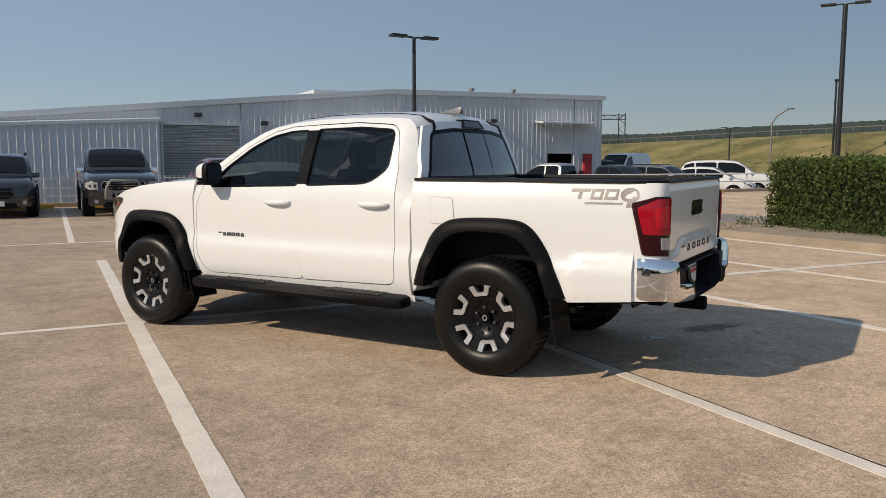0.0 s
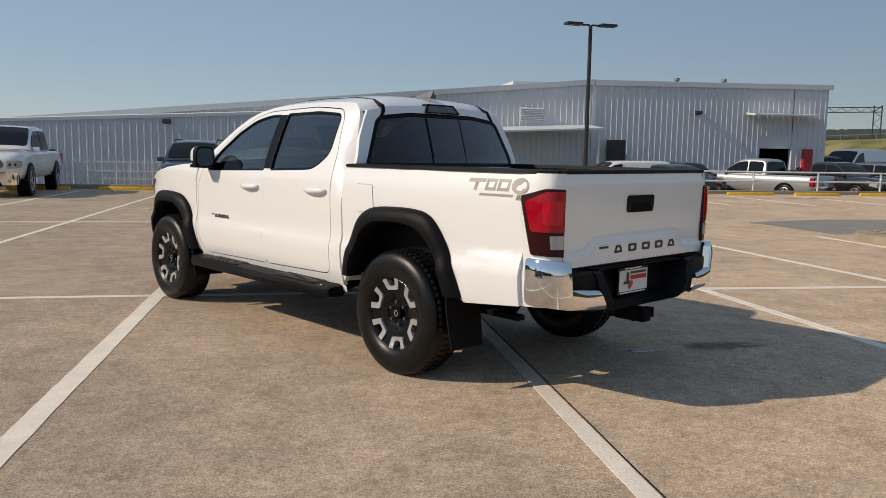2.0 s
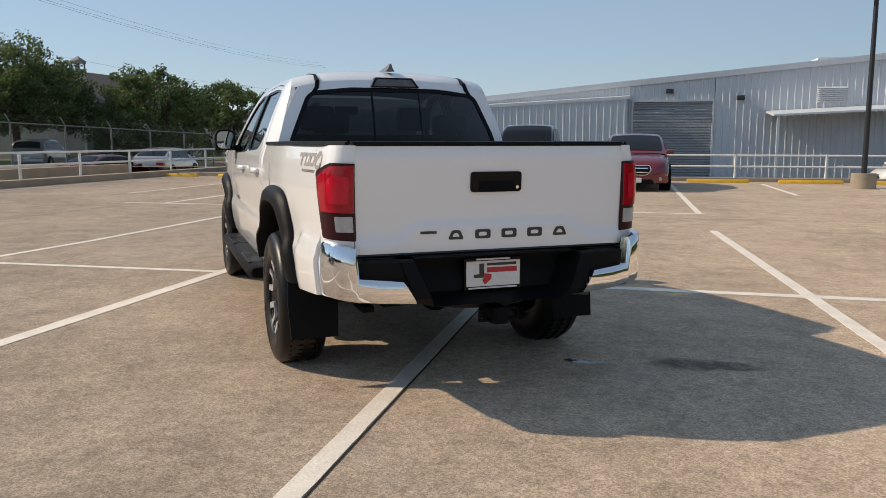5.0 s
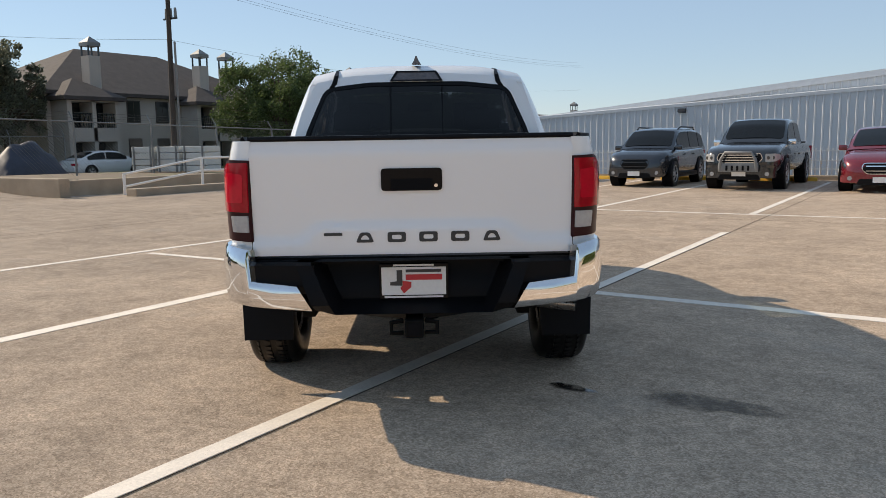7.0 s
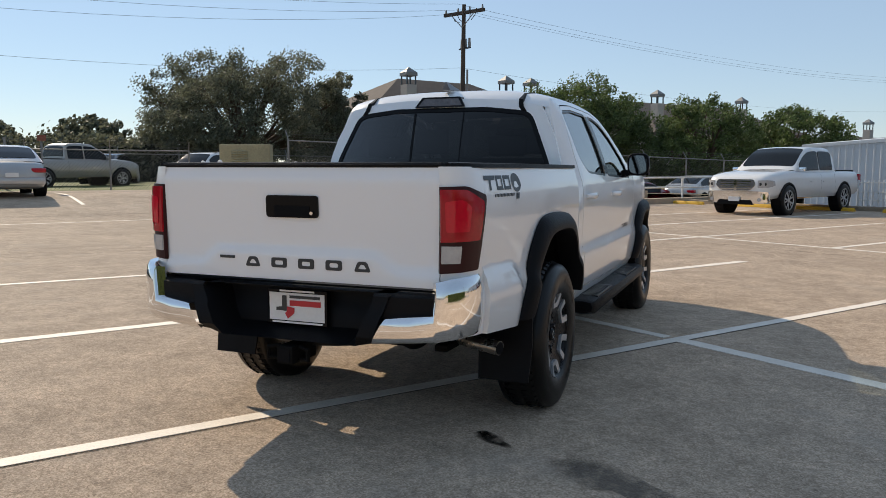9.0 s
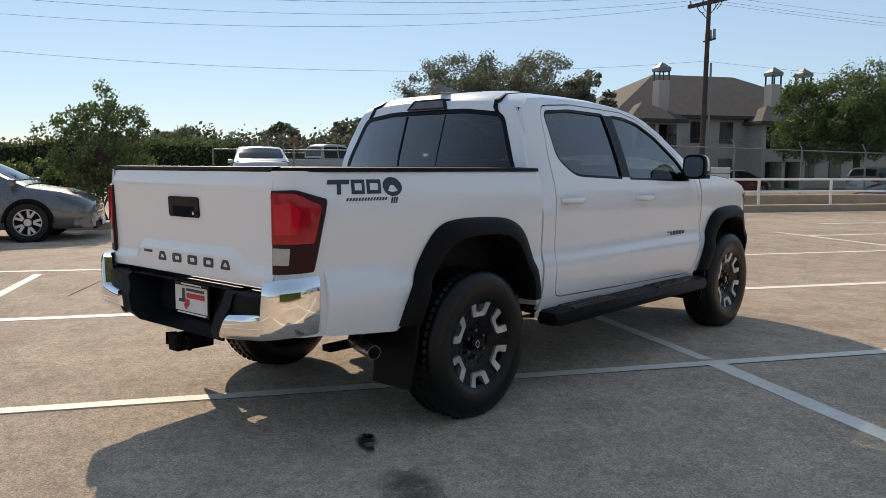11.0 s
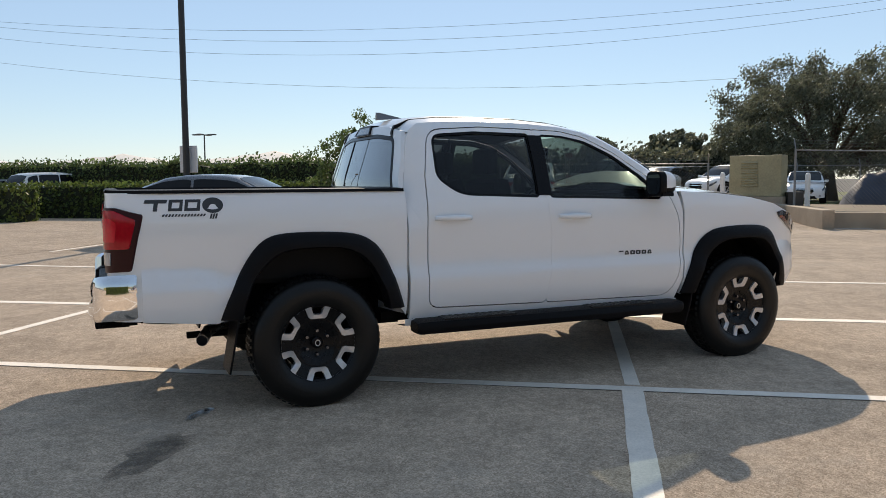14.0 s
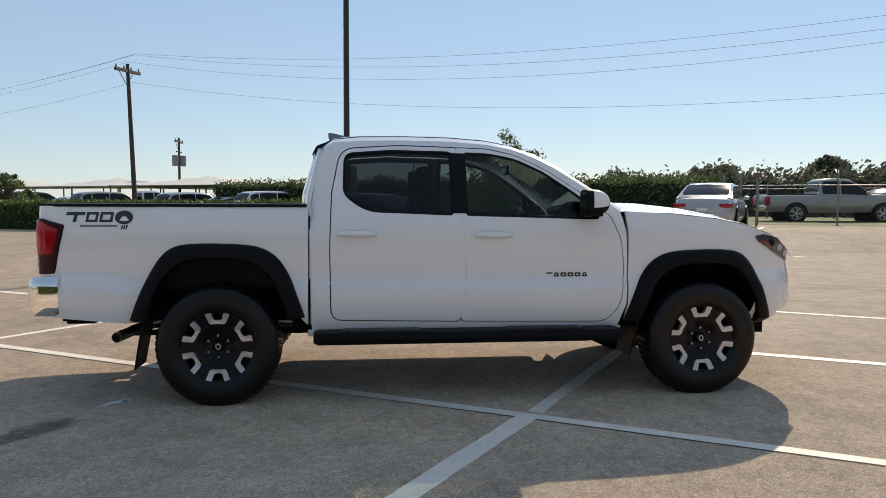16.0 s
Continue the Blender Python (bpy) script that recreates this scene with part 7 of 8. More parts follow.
# beyond the low wall on the apartment side
vehicle("sedan", "silver sedan on the drive behind the low wall", "sedan", -21.0, 30.5, -.55, 10, "sedan", 4.8, 1.8, 1.5, "p_silver")
vehicle("sedan", "dark red sedan on the drive behind the low wall", "sedan", -20.5, 25.0, -.75, 0, "sedan", 4.8, 1.8, 1.45, "p_red")
vehicle("suv", "silver SUV near the apartments", "suv", -31.0, 34.0, -.3, 20, "suv", 4.6, 1.85, 1.65, "p_silver")
vehicle("sedan", "white sedan near the apartments", "sedan", -37.5, 24.0, -.3, 0, "sedan", 4.7, 1.8, 1.45, "p_white")
vehicle("sedan", "dark red sedan near the apartments", "sedan", -34.5, 27.0, -.3, 10, "sedan", 4.7, 1.8, 1.45, "p_red")
vehicle("sedan", "black sedan far behind the wire fence", "sedan", -38.0, 6.6, 0.485, 60, "sedan", 4.7, 1.8, 1.45, "p_black")

# ---- plants ----
def leaf_cloud(bm, centres, rng, n, size, flat=1.0):
    """Small leaf quads scattered in clumps: centres are (place, radius)."""
    for c, r in centres:
        for _ in range(n):
            d = Vector((rng.gauss(0, 1), rng.gauss(0, 1), rng.gauss(0, 1)))
            d.normalize()
            p = c + d * r * (0.35 + 0.65 * rng.random()) * Vector((1, 1, flat)).length / 1.732
            a = Vector((rng.uniform(-1, 1), rng.uniform(-1, 1), rng.uniform(-.6, 1))).normalized()
            b = a.orthogonal().normalized()
            a2 = a.cross(b)
            s = size * rng.uniform(.6, 1.3)
            vs = [bm.verts.new(p + b * s), bm.verts.new(p + a2 * s * .55), bm.verts.new(p - b * s), bm.verts.new(p - a2 * s * .55)]
            bm.faces.new(vs)


def tree(name, label, x, y, z, height, rx, ry, low, leaf, seed, clumps=160, per=95, size=.1, trunk_r=.28, stems=1, clump=(.10, .19)):
    """Trunk, limbs, and a domed, lobed crown of clumps of small leaves with gaps between them."""
    rng = random.Random(seed)
    t = thing(name, Matrix.Translation((x, y, z)), label, "tree" if height > 3 else "bush", "trees")
    cz = low + (height - low) * .38
    cs = []
    while len(cs) < clumps:
        p = Vector((rng.uniform(-1, 1), rng.uniform(-1, 1), rng.uniform(-.62, 1)))
        if not .3 < p.length < 1 or (p.length < .72 and rng.random() < .75):
            continue
        lobe = .84 + .3 * noise.noise(Vector((p.x * 1.6 + seed, p.y * 1.6, p.z * 1.6)))
        rz = (height - cz) if p.z > 0 else (cz - low) / .62
        q = Vector((p.x * rx * lobe, p.y * ry * lobe, cz + p.z * rz * (lobe if p.z > 0 else 1)))
        cs.append((q, (rx + ry) * .5 * rng.uniform(*clump)))
    bm = bmesh.new()
    for s in range(stems):
        base = Vector((rng.uniform(-.3, .3) * (stems > 1), rng.uniform(-.3, .3) * (stems > 1), -.1))
        fork = Vector((rng.uniform(-.3, .3), rng.uniform(-.3, .3), low + .3))
        tube(bm, [base, base * .5 + fork * .5 + Vector((.08, 0, 0)), fork], [trunk_r, trunk_r * .8, trunk_r * .7], 9)
        for c, r in cs[s::stems][:40]:
            mid = fork * .5 + c * .5 + Vector((rng.uniform(-.3, .3), rng.uniform(-.3, .3), rng.uniform(-.2, .4)))
            tube(bm, [fork, mid, c], [trunk_r * .42, trunk_r * .24, trunk_r * .07], 6)
    part("trunk", bm, M["bark"], t, smooth=60)
    verts, faces = [], []
    for c, r in cs:
        for _ in range(per):
            d = Vector((rng.gauss(0, 1), rng.gauss(0, 1), rng.gauss(0, .75)))
            if d.length > 1.75:
                d *= 1.2 / d.length
            p = c + d * r * .46
            a = Vector((rng.uniform(-1, 1), rng.uniform(-1, 1), rng.uniform(-.5, 1))).normalized()
            b = a.orthogonal().normalized()
            e = a.cross(b)
            k = size * rng.uniform(.55, 1.3)
            m = len(verts)
            verts += [p + b * k, p + e * k * .6, p - b * k, p - e * k * .6]
            faces.append((m, m + 1, m + 2, m + 3))
    me = bpy.data.meshes.new("crown")
    me.from_pydata(verts, [], faces)
    place("crown", me, M[leaf], t, "crown of small leaves")
    return t


tree("oak_tree", "broad live oak with a dense dusty-green crown", -44.8, 16.6, 0, 8.8, 8.0, 8.0, 1.7, "leaf_oak", 3, clumps=520, per=190, size=.075, trunk_r=.5, clump=(.075, .135))
tree("oak_tree", "smaller oak beside the broad one", -42.3, 21.3, 0, 7.6, 2.7, 2.7, 2.2, "leaf_oak", 4, clumps=110, per=170, size=.075)
tree("oak_tree", "low oak behind the wire fence", -60.0, 3.6, 0, 4.9, 3.0, 3.0, .4, "leaf_oak", 5, clumps=190, per=90, size=.13)
tree("oak_tree", "spreading oak behind the wire fence", -55.0, 9.0, 0, 5.1, 3.6, 3.6, .4, "leaf_oak", 6, clumps=230, per=90, size=.13)
tree("oak_tree", "low oak at the end of the fence", -60.0, -4.0, 0, 4.5, 3.4, 3.4, .4, "leaf_oak", 16, clumps=190, per=90, size=.13)
tree("elm_tree", "leafy green tree before the apartments", -31.2, 32.4, -.4, 7.3, 4.7, 4.8, 2.3, "leaf_green", 7, clumps=380, per=170, size=.07, trunk_r=.25)
tree("elm_tree", "green tree near the long metal wall", -25.4, 36.0, -.4, 6.0, 3.9, 3.9, .8, "leaf_green", 8, clumps=300, per=150, size=.07)
tree("elm_tree", "round dark green tree at the corner of the metal wall", -25.9, 47.0, -.4, 6.2, 4.2, 4.2, .8, "leaf_green", 9, clumps=220, per=140, size=.085)
tree("crape_myrtle", "small many-stemmed tree on a kerbed island", -13.5, -3.2, .1, 2.85, 1.35, 1.35, .5, "leaf_green", 11, clumps=190, per=60, size=.036, trunk_r=.03, stems=7, clump=(.10, .22))
tree("crape_myrtle", "leafy bush at the far end of the hedge", -21.0, -33.5, 0, 2.9, 2.2, 2.2, .6, "leaf_green", 12, clumps=80, per=60, size=.08, trunk_r=.06, stems=4)


def hedge(name, label, x0, x1, y0, y1, z0, z1, leaf, seed, density, size, rough=.06, lumps=0.0):
    """Clipped foliage: a solid core coloured as inner shade, under a skin of leaves."""
    rng = random.Random(seed)
    t = thing(name, Matrix.Translation(((x0 + x1) / 2, (y0 + y1) / 2, z0)), label, "hedge")
    ax, ay, h = (x1 - x0) / 2, (y1 - y0) / 2, z1 - z0
    top = lambda x, y: h + lumps * (noise.noise(Vector((x * .5, y * .5, seed))) + .6 * noise.noise(Vector((x * 1.7, y * 1.7, seed))))
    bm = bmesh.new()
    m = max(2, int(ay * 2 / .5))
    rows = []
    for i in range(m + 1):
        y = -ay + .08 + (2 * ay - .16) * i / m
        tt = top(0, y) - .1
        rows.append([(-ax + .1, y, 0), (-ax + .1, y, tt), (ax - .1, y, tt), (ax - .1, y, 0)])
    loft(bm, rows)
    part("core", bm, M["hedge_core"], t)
    bm = bmesh.new()
    for (area, kind) in ((2 * ay * h, 'a'), (2 * ay * h, 'b'), (2 * ay * 2 * ax, 't'), (2 * ax * h, 'c'), (2 * ax * h, 'd')):
        for _ in range(int(area * density)):
            u, v = rng.uniform(-1, 1), rng.uniform(0, 1)
            d = rng.gauss(0, rough)
            if kind in 'ab':
                y = u * ay
                p = Vector(((-ax if kind == 'a' else ax) + d, y, v * top(0, y)))
            elif kind == 't':
                x, y = u * ax, (2 * v - 1) * ay
                p = Vector((x, y, top(x, y) + d))
            else:
                x = u * ax
                yy = -ay if kind == 'c' else ay
                p = Vector((x, yy + d, v * top(x, yy)))
            a = Vector((rng.uniform(-1, 1), rng.uniform(-1, 1), rng.uniform(-.3, 1))).normalized()
            b = a.orthogonal().normalized()
            c = a.cross(b)
            s = size * rng.uniform(.6, 1.35)
            bm.faces.new([bm.verts.new(p + b * s), bm.verts.new(p + c * s * .6), bm.verts.new(p - b * s), bm.verts.new(p - c * s * .6)])
    part("foliage", bm, M[leaf], t, "skin of small leaves")
    return t


hedge("hedge", "clipped green hedge on a kerbed island", 9.62, 11.7, -4.5, 6.36, .12, 1.36, "leaf_hedge", 21, 1700, .03)
hedge("hedge", "low clipped hedge along the far kerb", -19.6, -18.4, -44, -16.5, .0, 1.2, "leaf_hedge", 22, 120, .08)
hedge("vine_fence", "fence overgrown with dark green vines", -31.6, -30.4, -28.0, -0.2, .0, 2.2, "leaf_green", 23, 190, .075, .14, .28)
hedge("hedge", "low clipped hedge before the vines", -22.2, -21.4, -18.5, -6.5, .0, 1.25, "leaf_hedge", 24, 160, .07)

hedge("shrub_belt", "uneven belt of grey-green shrubs behind the far fence", -46.2, -43.6, -9.0, 15.0, .0, 2.5, "leaf_oak", 25, 95, .13, .3, .75)

# ---- kerbed island with the hedge ----
bm = bmesh.new()
out = rounded([(7.7, 7.2, 1.2), (8.3, 2.0, .5), (9.0, -6.0, .5), (12.4, -6.0, .5), (12.4, 7.4, 1.0)], .5, 8)
top = [bm.verts.new((x, y, .13)) for x, y in out]
bot = [bm.verts.new((x, y, 0)) for x, y in out]
bm.faces.new(top)
for i in range(len(top)):
    bm.faces.new((top[i], top[(i + 1) % len(top)], bot[(i + 1) % len(top)], bot[i]))
bmesh.ops.bevel(bm, geom=[e for e in bm.edges if all(v.co.z > .1 for v in e.verts)], offset=.03, segments=2, affect='EDGES')
tagged(part("kerbed_island", bm, M["kerb"]), "kerbed concrete island with bare soil", "island", kind="structure")
rng = random.Random(5)
bm = bmesh.new()
for _ in range(260):
    x, y = rng.uniform(8.2, 9.6), rng.uniform(6.0, 7.0)
    s = rng.uniform(.012, .035)
    bmesh.ops.create_icosphere(bm, subdivisions=1, radius=s, matrix=Matrix.Translation((x, y, .13 + s * .3)) @ Matrix.Diagonal((1, rng.uniform(.6, 1), rng.uniform(.4, .8), 1)))
tagged(part("gravel", bm, M["kerb"]), "loose gravel and leaf litter on the island", "gravel", kind="stuff")

bm = bmesh.new()
leaf_cloud(bm, [(Vector((9.3 + rng.uniform(-.2, .25), 6.7 - i * .12, .16 + rng.uniform(0, .08))), .16) for i in range(60)], rng, 60, .022)
tagged(part("ground_cover", bm, M["leaf_green"]), "low leafy ground cover along the hedge foot", "plants", kind="stuff")

# ---- low wall, fence and yard on the apartment side ----
bm = bmesh.new()
box(bm, -15.6, -15.2, 9.4, 28, -1, .2, bev=.02)
tagged(part("low_wall", bm, M["kerb"]), "low grey concrete wall along the drive", "wall", kind="structure")
bm = bmesh.new()
box(bm, -24, -16.65, 8.2, 8.5, -1, .5, bev=.02)
box(bm, -17.4, -17.1, 8.55, 22, -1, .42, bev=.02)
tagged(part("retaining_wall", bm, M["kerb"]), "grey concrete retaining wall beside the drive", "wall", kind="structure")
bm = bmesh.new()
grid(bm, [[(-24, 8.5, .44), (-17.4, 8.5, .44)], [(-24, 22, .3), (-17.4, 22, .3)], [(-24, 60, -.2), (-17.4, 60, -.85)]])
tagged(part("yard", bm, M["soil"]), "bare dry soil yard behind the low wall", "yard", kind="structure")
bm = bmesh.new()
grid(bm, [[(-80, -60, .03), (-38.5, -60, .03)], [(-80, 10, .03), (-38.5, 10, .03)], [(-80, 70, -.2), (-24, 70, -.2)]])
tagged(part("lawn", bm, M["grass_green"]), "lawn with dry patches along the fence", "grass", kind="structure")


bm = bmesh.new()
grid(bm, [[(-42, yy, .52), (-37, yy, .52), (-30.0, yy, .51), (-28.4, yy, .505), (-26.6, yy, .5), (-26.1, yy, .46)] for yy in (-1.4, 1, 4, 6.5, 9.2)])
tagged(part("grass_strip", bm, M["grass_green"]), "mown grass strip under the parked pickup", "grass", kind="structure")


def wire_fence(p0, p1, h, posts, label):
    """Chain-link fence: posts with barb arms, a top rail and woven wire."""
    p0, p1 = Vector(p0), Vector(p1)
    t = thing("wire_fence", Matrix.Translation(p0), label, "fence", "wire fences")
    d = p1 - p0
    u = d.normalized()
    n = Vector((-u.y, u.x, 0))
    me = arm = None
    for i in range(posts + 1):
        q = d * i / posts
        if me is None:
            bm = bmesh.new()
            cyl(bm, (0, 0, -.3), (0, 0, h), .035, n=8)
            tube(bm, [(0, 0, h), n * .2 + Vector((0, 0, h + .3))], .02, 6)
            o = part("post", bm, M["galv"], t, smooth=50)
            me = o.data
        else:
            o = place("post", me, M["galv"], t)
        o.location = q
    bm = bmesh.new()
    cyl(bm, (0, 0, h - .03), d + Vector((0, 0, h - .03)), .022, n=6)
    part("top_rail", bm, M["galv"], t, smooth=50)
    for k in range(3):
        bm = bmesh.new()
        o = n * (.07 + .06 * k) + Vector((0, 0, h + .1 + .09 * k))
        cyl(bm, o, d + o, .005, n=4)
        part("barbed_wire", bm, M["mesh_wire"], t)
    bm = bmesh.new()
    step = .12
    m = int(d.length / step)
    for i in range(m):
        for sgn in (-1, 1):
            a = u * (i * step)
            b = a + u * sgn * h
            k0, k1 = 0.0, 1.0
            if b.dot(u) < 0 or b.dot(u) > d.length:
                continue
            w = Vector((0, 0, .0035)) + u * .0035
            bm.faces.new([bm.verts.new(a + n * .003 - w), bm.verts.new(a + n * .003 + w), bm.verts.new(b + Vector((0, 0, h)) + w), bm.verts.new(b + Vector((0, 0, h)) - w)])
    part("woven_wire", bm, M["mesh_wire"], t)["kind"] = "stuff"
    return t


wire_fence((-21, 8.6, .42), (-21, 44, -.3), 1.8, 12, "galvanised chain-link fence with barbed wire")
wire_fence((-25.8, 6.75, .47), (-27.4, -1.2, .5), 1.45, 3, "galvanised chain-link fence along the lawn")
wire_fence((-38.0, -14, 0), (-38.0, 22, 0), 2.0, 12, "galvanised chain-link fence by the gate")

# cream cabinet with bollards
cab = thing("equipment_cabinet", pose(-23.3, 8.05, 0.46, 0, 0, 56), "cream metal equipment cabinet on a concrete pad", "cabinet")
bm = bmesh.new()
box(bm, -.98, .98, -.56, .34, 0, .26, bev=.02)
part("pad", bm, M["kerb"], cab, "concrete pad")
bm = bmesh.new()
box(bm, -.88, .88, -.42, .12, .26, 1.64, bev=.02)
part("cabinet_body", bm, M["cream"], cab)
for i in range(10):
    bm = bmesh.new()
    z = .6 + i * .085
    loft(bm, [[(x, -.43, z), (x, -.46, z + .02), (x, -.425, z + .065)] for x in (-.45, .1)])
    part("louvre", bm, M["cream"], cab)
for x, y, z in ((-25.8, 7.27, .47), (-22.1, 6.64, .46), (-21.74, 9.18, .42)):
    bm = bmesh.new()
    cyl(bm, (x, y, z - .02), (x, y, z + 1.0), .08, n=14)
    bmesh.ops.create_uvsphere(bm, u_segments=14, v_segments=6, radius=.08, matrix=Matrix.Translation((x, y, z + 1.0)))
    tagged(part("bollard", bm, M["white_rail"], smooth=50), "white steel bollard beside the cream cabinet", "bollard", "bollards")
bm = bmesh.new()
box(bm, -22.9, -22.4, 8.75, 9.25, .4, .88, bev=.03)
tagged(part("litter_bin", bm, M["black_metal"]), "black litter bin beside the cream cabinet", "bin")
# white wrapped stacks on the yard
for i in range(3):
    st = thing("wrapped_stack", pose(-22.3 + i * 1.15, 15.4 + i * .2, .38, 0, 0, 8), "stack of panels wrapped in white sheet", "stack", "wrapped stacks")
    for k in range(4):
        bm = bmesh.new()
        box(bm, -.52, .52, -.4, .4, .02 + k * .23, .23 + k * .23, bev=.02)
        part("bale", bm, M["white_sheet"], st)
    for x in (-.4, .4):
        bm = bmesh.new()
        box(bm, x - .03, x + .03, -.43, -.403, 0, .96)
        part("strap", bm, M["galv"], st)

# heap under a tarpaulin
bm = bmesh.new()
rows = []
for i in range(17):
    u = -1 + i / 8
    row = []
    for j in range(13):
        v = -1 + j / 6
        h = 1.5 * (1 - abs(v)**1.6) * (1 - abs(u)**3) * (.8 + .25 * noise.noise(Vector((u * 2, v * 2, 3)))) + .1 * noise.noise(Vector((u * 5, v * 4, 1)))
        row.append((-26.2 + v * 1.0, 12.9 + u * 1.3, -.1 + max(0, h) + .4 * (abs(u) < .95 and abs(v) < .95)))
    rows.append(row)
grid(bm, rows)
tagged(part("tarpaulin_cover", bm, M["tarp"], smooth=50), "dark blue-grey tarpaulin drawn over a low mound", "tarpaulin")

# gate, small sign
M["sign_brown"] = material("faded_sign", (0.2, 0.07, 0.045), 0.6, vary=0.2)
for y in (0.25, 0.85):
    bm = bmesh.new()
    cyl(bm, (-26.8, y, 0), (-26.8, y, 2.3), .05, n=8)
    tagged(part("gate_post", bm, M["galv"], smooth=50), "dark steel gate post beside the vines", "post", "gate posts")
sg = thing("small_sign", Matrix.Translation((-24.3, 1.62, 0)), "small reddish sign on a thin post", "sign")
bm = bmesh.new()
cyl(bm, (0, 0, 0), (0, 0, 2.3), .03, n=8)
part("post", bm, M["galv"], sg)
bm = bmesh.new()
box(bm, .03, .06, -.13, .13, 2.12, 2.3)
part("board", bm, M["sign_brown"], sg)
bm = bmesh.new()
box(bm, -12.96, -12.90, -7.62, -7.18, 1.55, 2.2, bev=.01)
tagged(part("notice_box", bm, M["siding_trim"]), "grey notice board fixed to the lamp post", "sign")

bm = bmesh.new()
out = rounded([(-17.4, -4.7, .6), (-12.3, -4.3, .7), (-12.5, -2.7, .7), (-17.2, -2.6, .6)], .5, 8)
top = [bm.verts.new((x, y, .12)) for x, y in out]
bot = [bm.verts.new((x, y, 0)) for x, y in out]
bm.faces.new(top)
for i in range(len(top)):
    bm.faces.new((top[i], top[(i + 1) % len(top)], bot[(i + 1) % len(top)], bot[i]))
tagged(part("kerbed_island", bm, M["kerb"]), "small kerbed island round the slender tree", "island", kind="structure")
blot("damp_stain", 1.65, -.05, .34, .13, 0.0, 3, M["damp"])
blot("oil_stain", 1.01, -.14, .13, .055, -.1, 4, M["stain"])
blot("oil_stain", .93, -.12, .05, .03, .4, 5, M["stain"])
lp = lamp_post(-47.2, -24.0, 0, 4.6, ((1, 0), (-1, 0), (0, 1), (0, -1)), "far lamp post with four flood heads", base=False, r=.06)

bm = bmesh.new()
box(bm, 13.65, 14.45, 32.2, 32.75, LOW, 2.12, bev=.03)
tagged(part("waste_cabinet", bm, M["black_metal"]), "tall black metal cabinet against the workshop wall", "cabinet")

# ---- utility poles and wires ----
def utility_pole(x, y, h, lean, arm_turn, label, transformer=False):
    t = thing("utility_pole", pose(x, y, -.3, 0, lean, 0), label, "utility pole", "utility poles")
    bm = bmesh.new()
    cyl(bm, (0, 0, 0), (0, 0, h + .3), .13, .085, n=12)
    part("pole", bm, M["wood_pole"], t, smooth=50)
    a = Matrix.Rotation(radians(arm_turn), 4, 'Z')
    bm = bmesh.new()
    box(bm, -1.2, 1.2, -.06, .06, h - .12, h + .02, m=a)
    part("crossarm", bm, M["wood_pole"], t)
    for k in (-1.1, -.35, .35, 1.1):
        bm = bmesh.new()
        p = a @ Vector((k, 0, h + .02))
        cyl(bm, p, p + Vector((0, 0, .16)), .05, .03, n=8)
        part("insulator", bm, M["galv"], t)
    for k in (-.7, .7):
        bm = bmesh.new()
        tube(bm, [a @ Vector((k, -.08, h - .1)), a @ Vector((0, -.1, h - .7))], .02, 5)
        part("brace", bm, M["galv"], t)
    if transformer:
        for k in (-.45, .45):
            bm = bmesh.new()
            cyl(bm, (k, 0, h - 2.1), (k, 0, h - 1.2), .26, n=14)
            part("transformer", bm, M["galv"], t, smooth=50)
        bm = bmesh.new()
        box(bm, -.8, .8, -.05, .05, h - .95, h - .85, m=a)
        part("lower_arm", bm, M["wood_pole"], t)
    return t


utility_pole(-24.9, 18.6, 8.4, 1.2, 10, "tall wooden utility pole with crossarm and hardware", False)
utility_pole(-24.2, -27.4, 8.0, 2.5, 20, "leaning wooden utility pole with one crossarm")
utility_pole(-46, -46, 6.6, 0, 30, "far wooden utility pole with transformers", True)


hw = thing("pole_hardware", Matrix.Translation((-24.75, 18.6, 0)), "cluster of insulators and cut-outs high on the utility pole", "fixture")
for k in (-.28, 0, .28):
    bm = bmesh.new()
    cyl(bm, (k, .12, 6.55), (k, .12, 6.95), .07, .05, n=8)
    part("cutout", bm, M["galv"], hw)
bm = bmesh.new()
box(bm, -.4, .4, .04, .12, 6.5, 6.56)
part("bracket", bm, M["black_metal"], hw)
bm = bmesh.new()
cyl(bm, (.16, .1, 0), (.16, .1, 5.6), .045, n=8)
part("conduit", bm, M["galv"], hw, "pale grey conduit down the pole")
for k, a in ((-.9, .3), (-.5, .25), (.5, .3), (.95, .25)):
    bm = bmesh.new()
    tube(bm, [(k, 0, 8.1), (k * .8, .05, 8.1 - a), (k * .45, .1, 7.7)], .015, 4)
    part("jumper_wire", bm, M["wire"], hw)


def wires(p, q, sag, r=.006):
    bm = bmesh.new()
    p, q = Vector(p), Vector(q)
    tube(bm, [p + (q - p) * i / 24 - Vector((0, 0, sag * 4 * (i / 24) * (1 - i / 24))) for i in range(25)], r, 4)
    return tagged(part("overhead_wire", bm, M["wire"]), "thin overhead power wire between poles", "wire", "overhead wires")


# (height at the near pole, at the pole by the apartments, sag)
for k, za, zb, sag in ((-.3, 8.6, 8.5, 1.45), (0, 8.5, 8.2, 1.75), (.3, 8.1, 8.0, 2.0), (0, 7.14, 5.7, 1.6)):
    wires((-24.2 + k, -27.4, za), (-24.9 + k, 18.6, zb), sag)
    wires((-24.2 + k, -27.4, za), (-27 + k, -80, za + .4), 1.6)
    wires((-24.9 + k, 18.6, zb), (-30 + k, 75, zb + .9), .8, .0055)

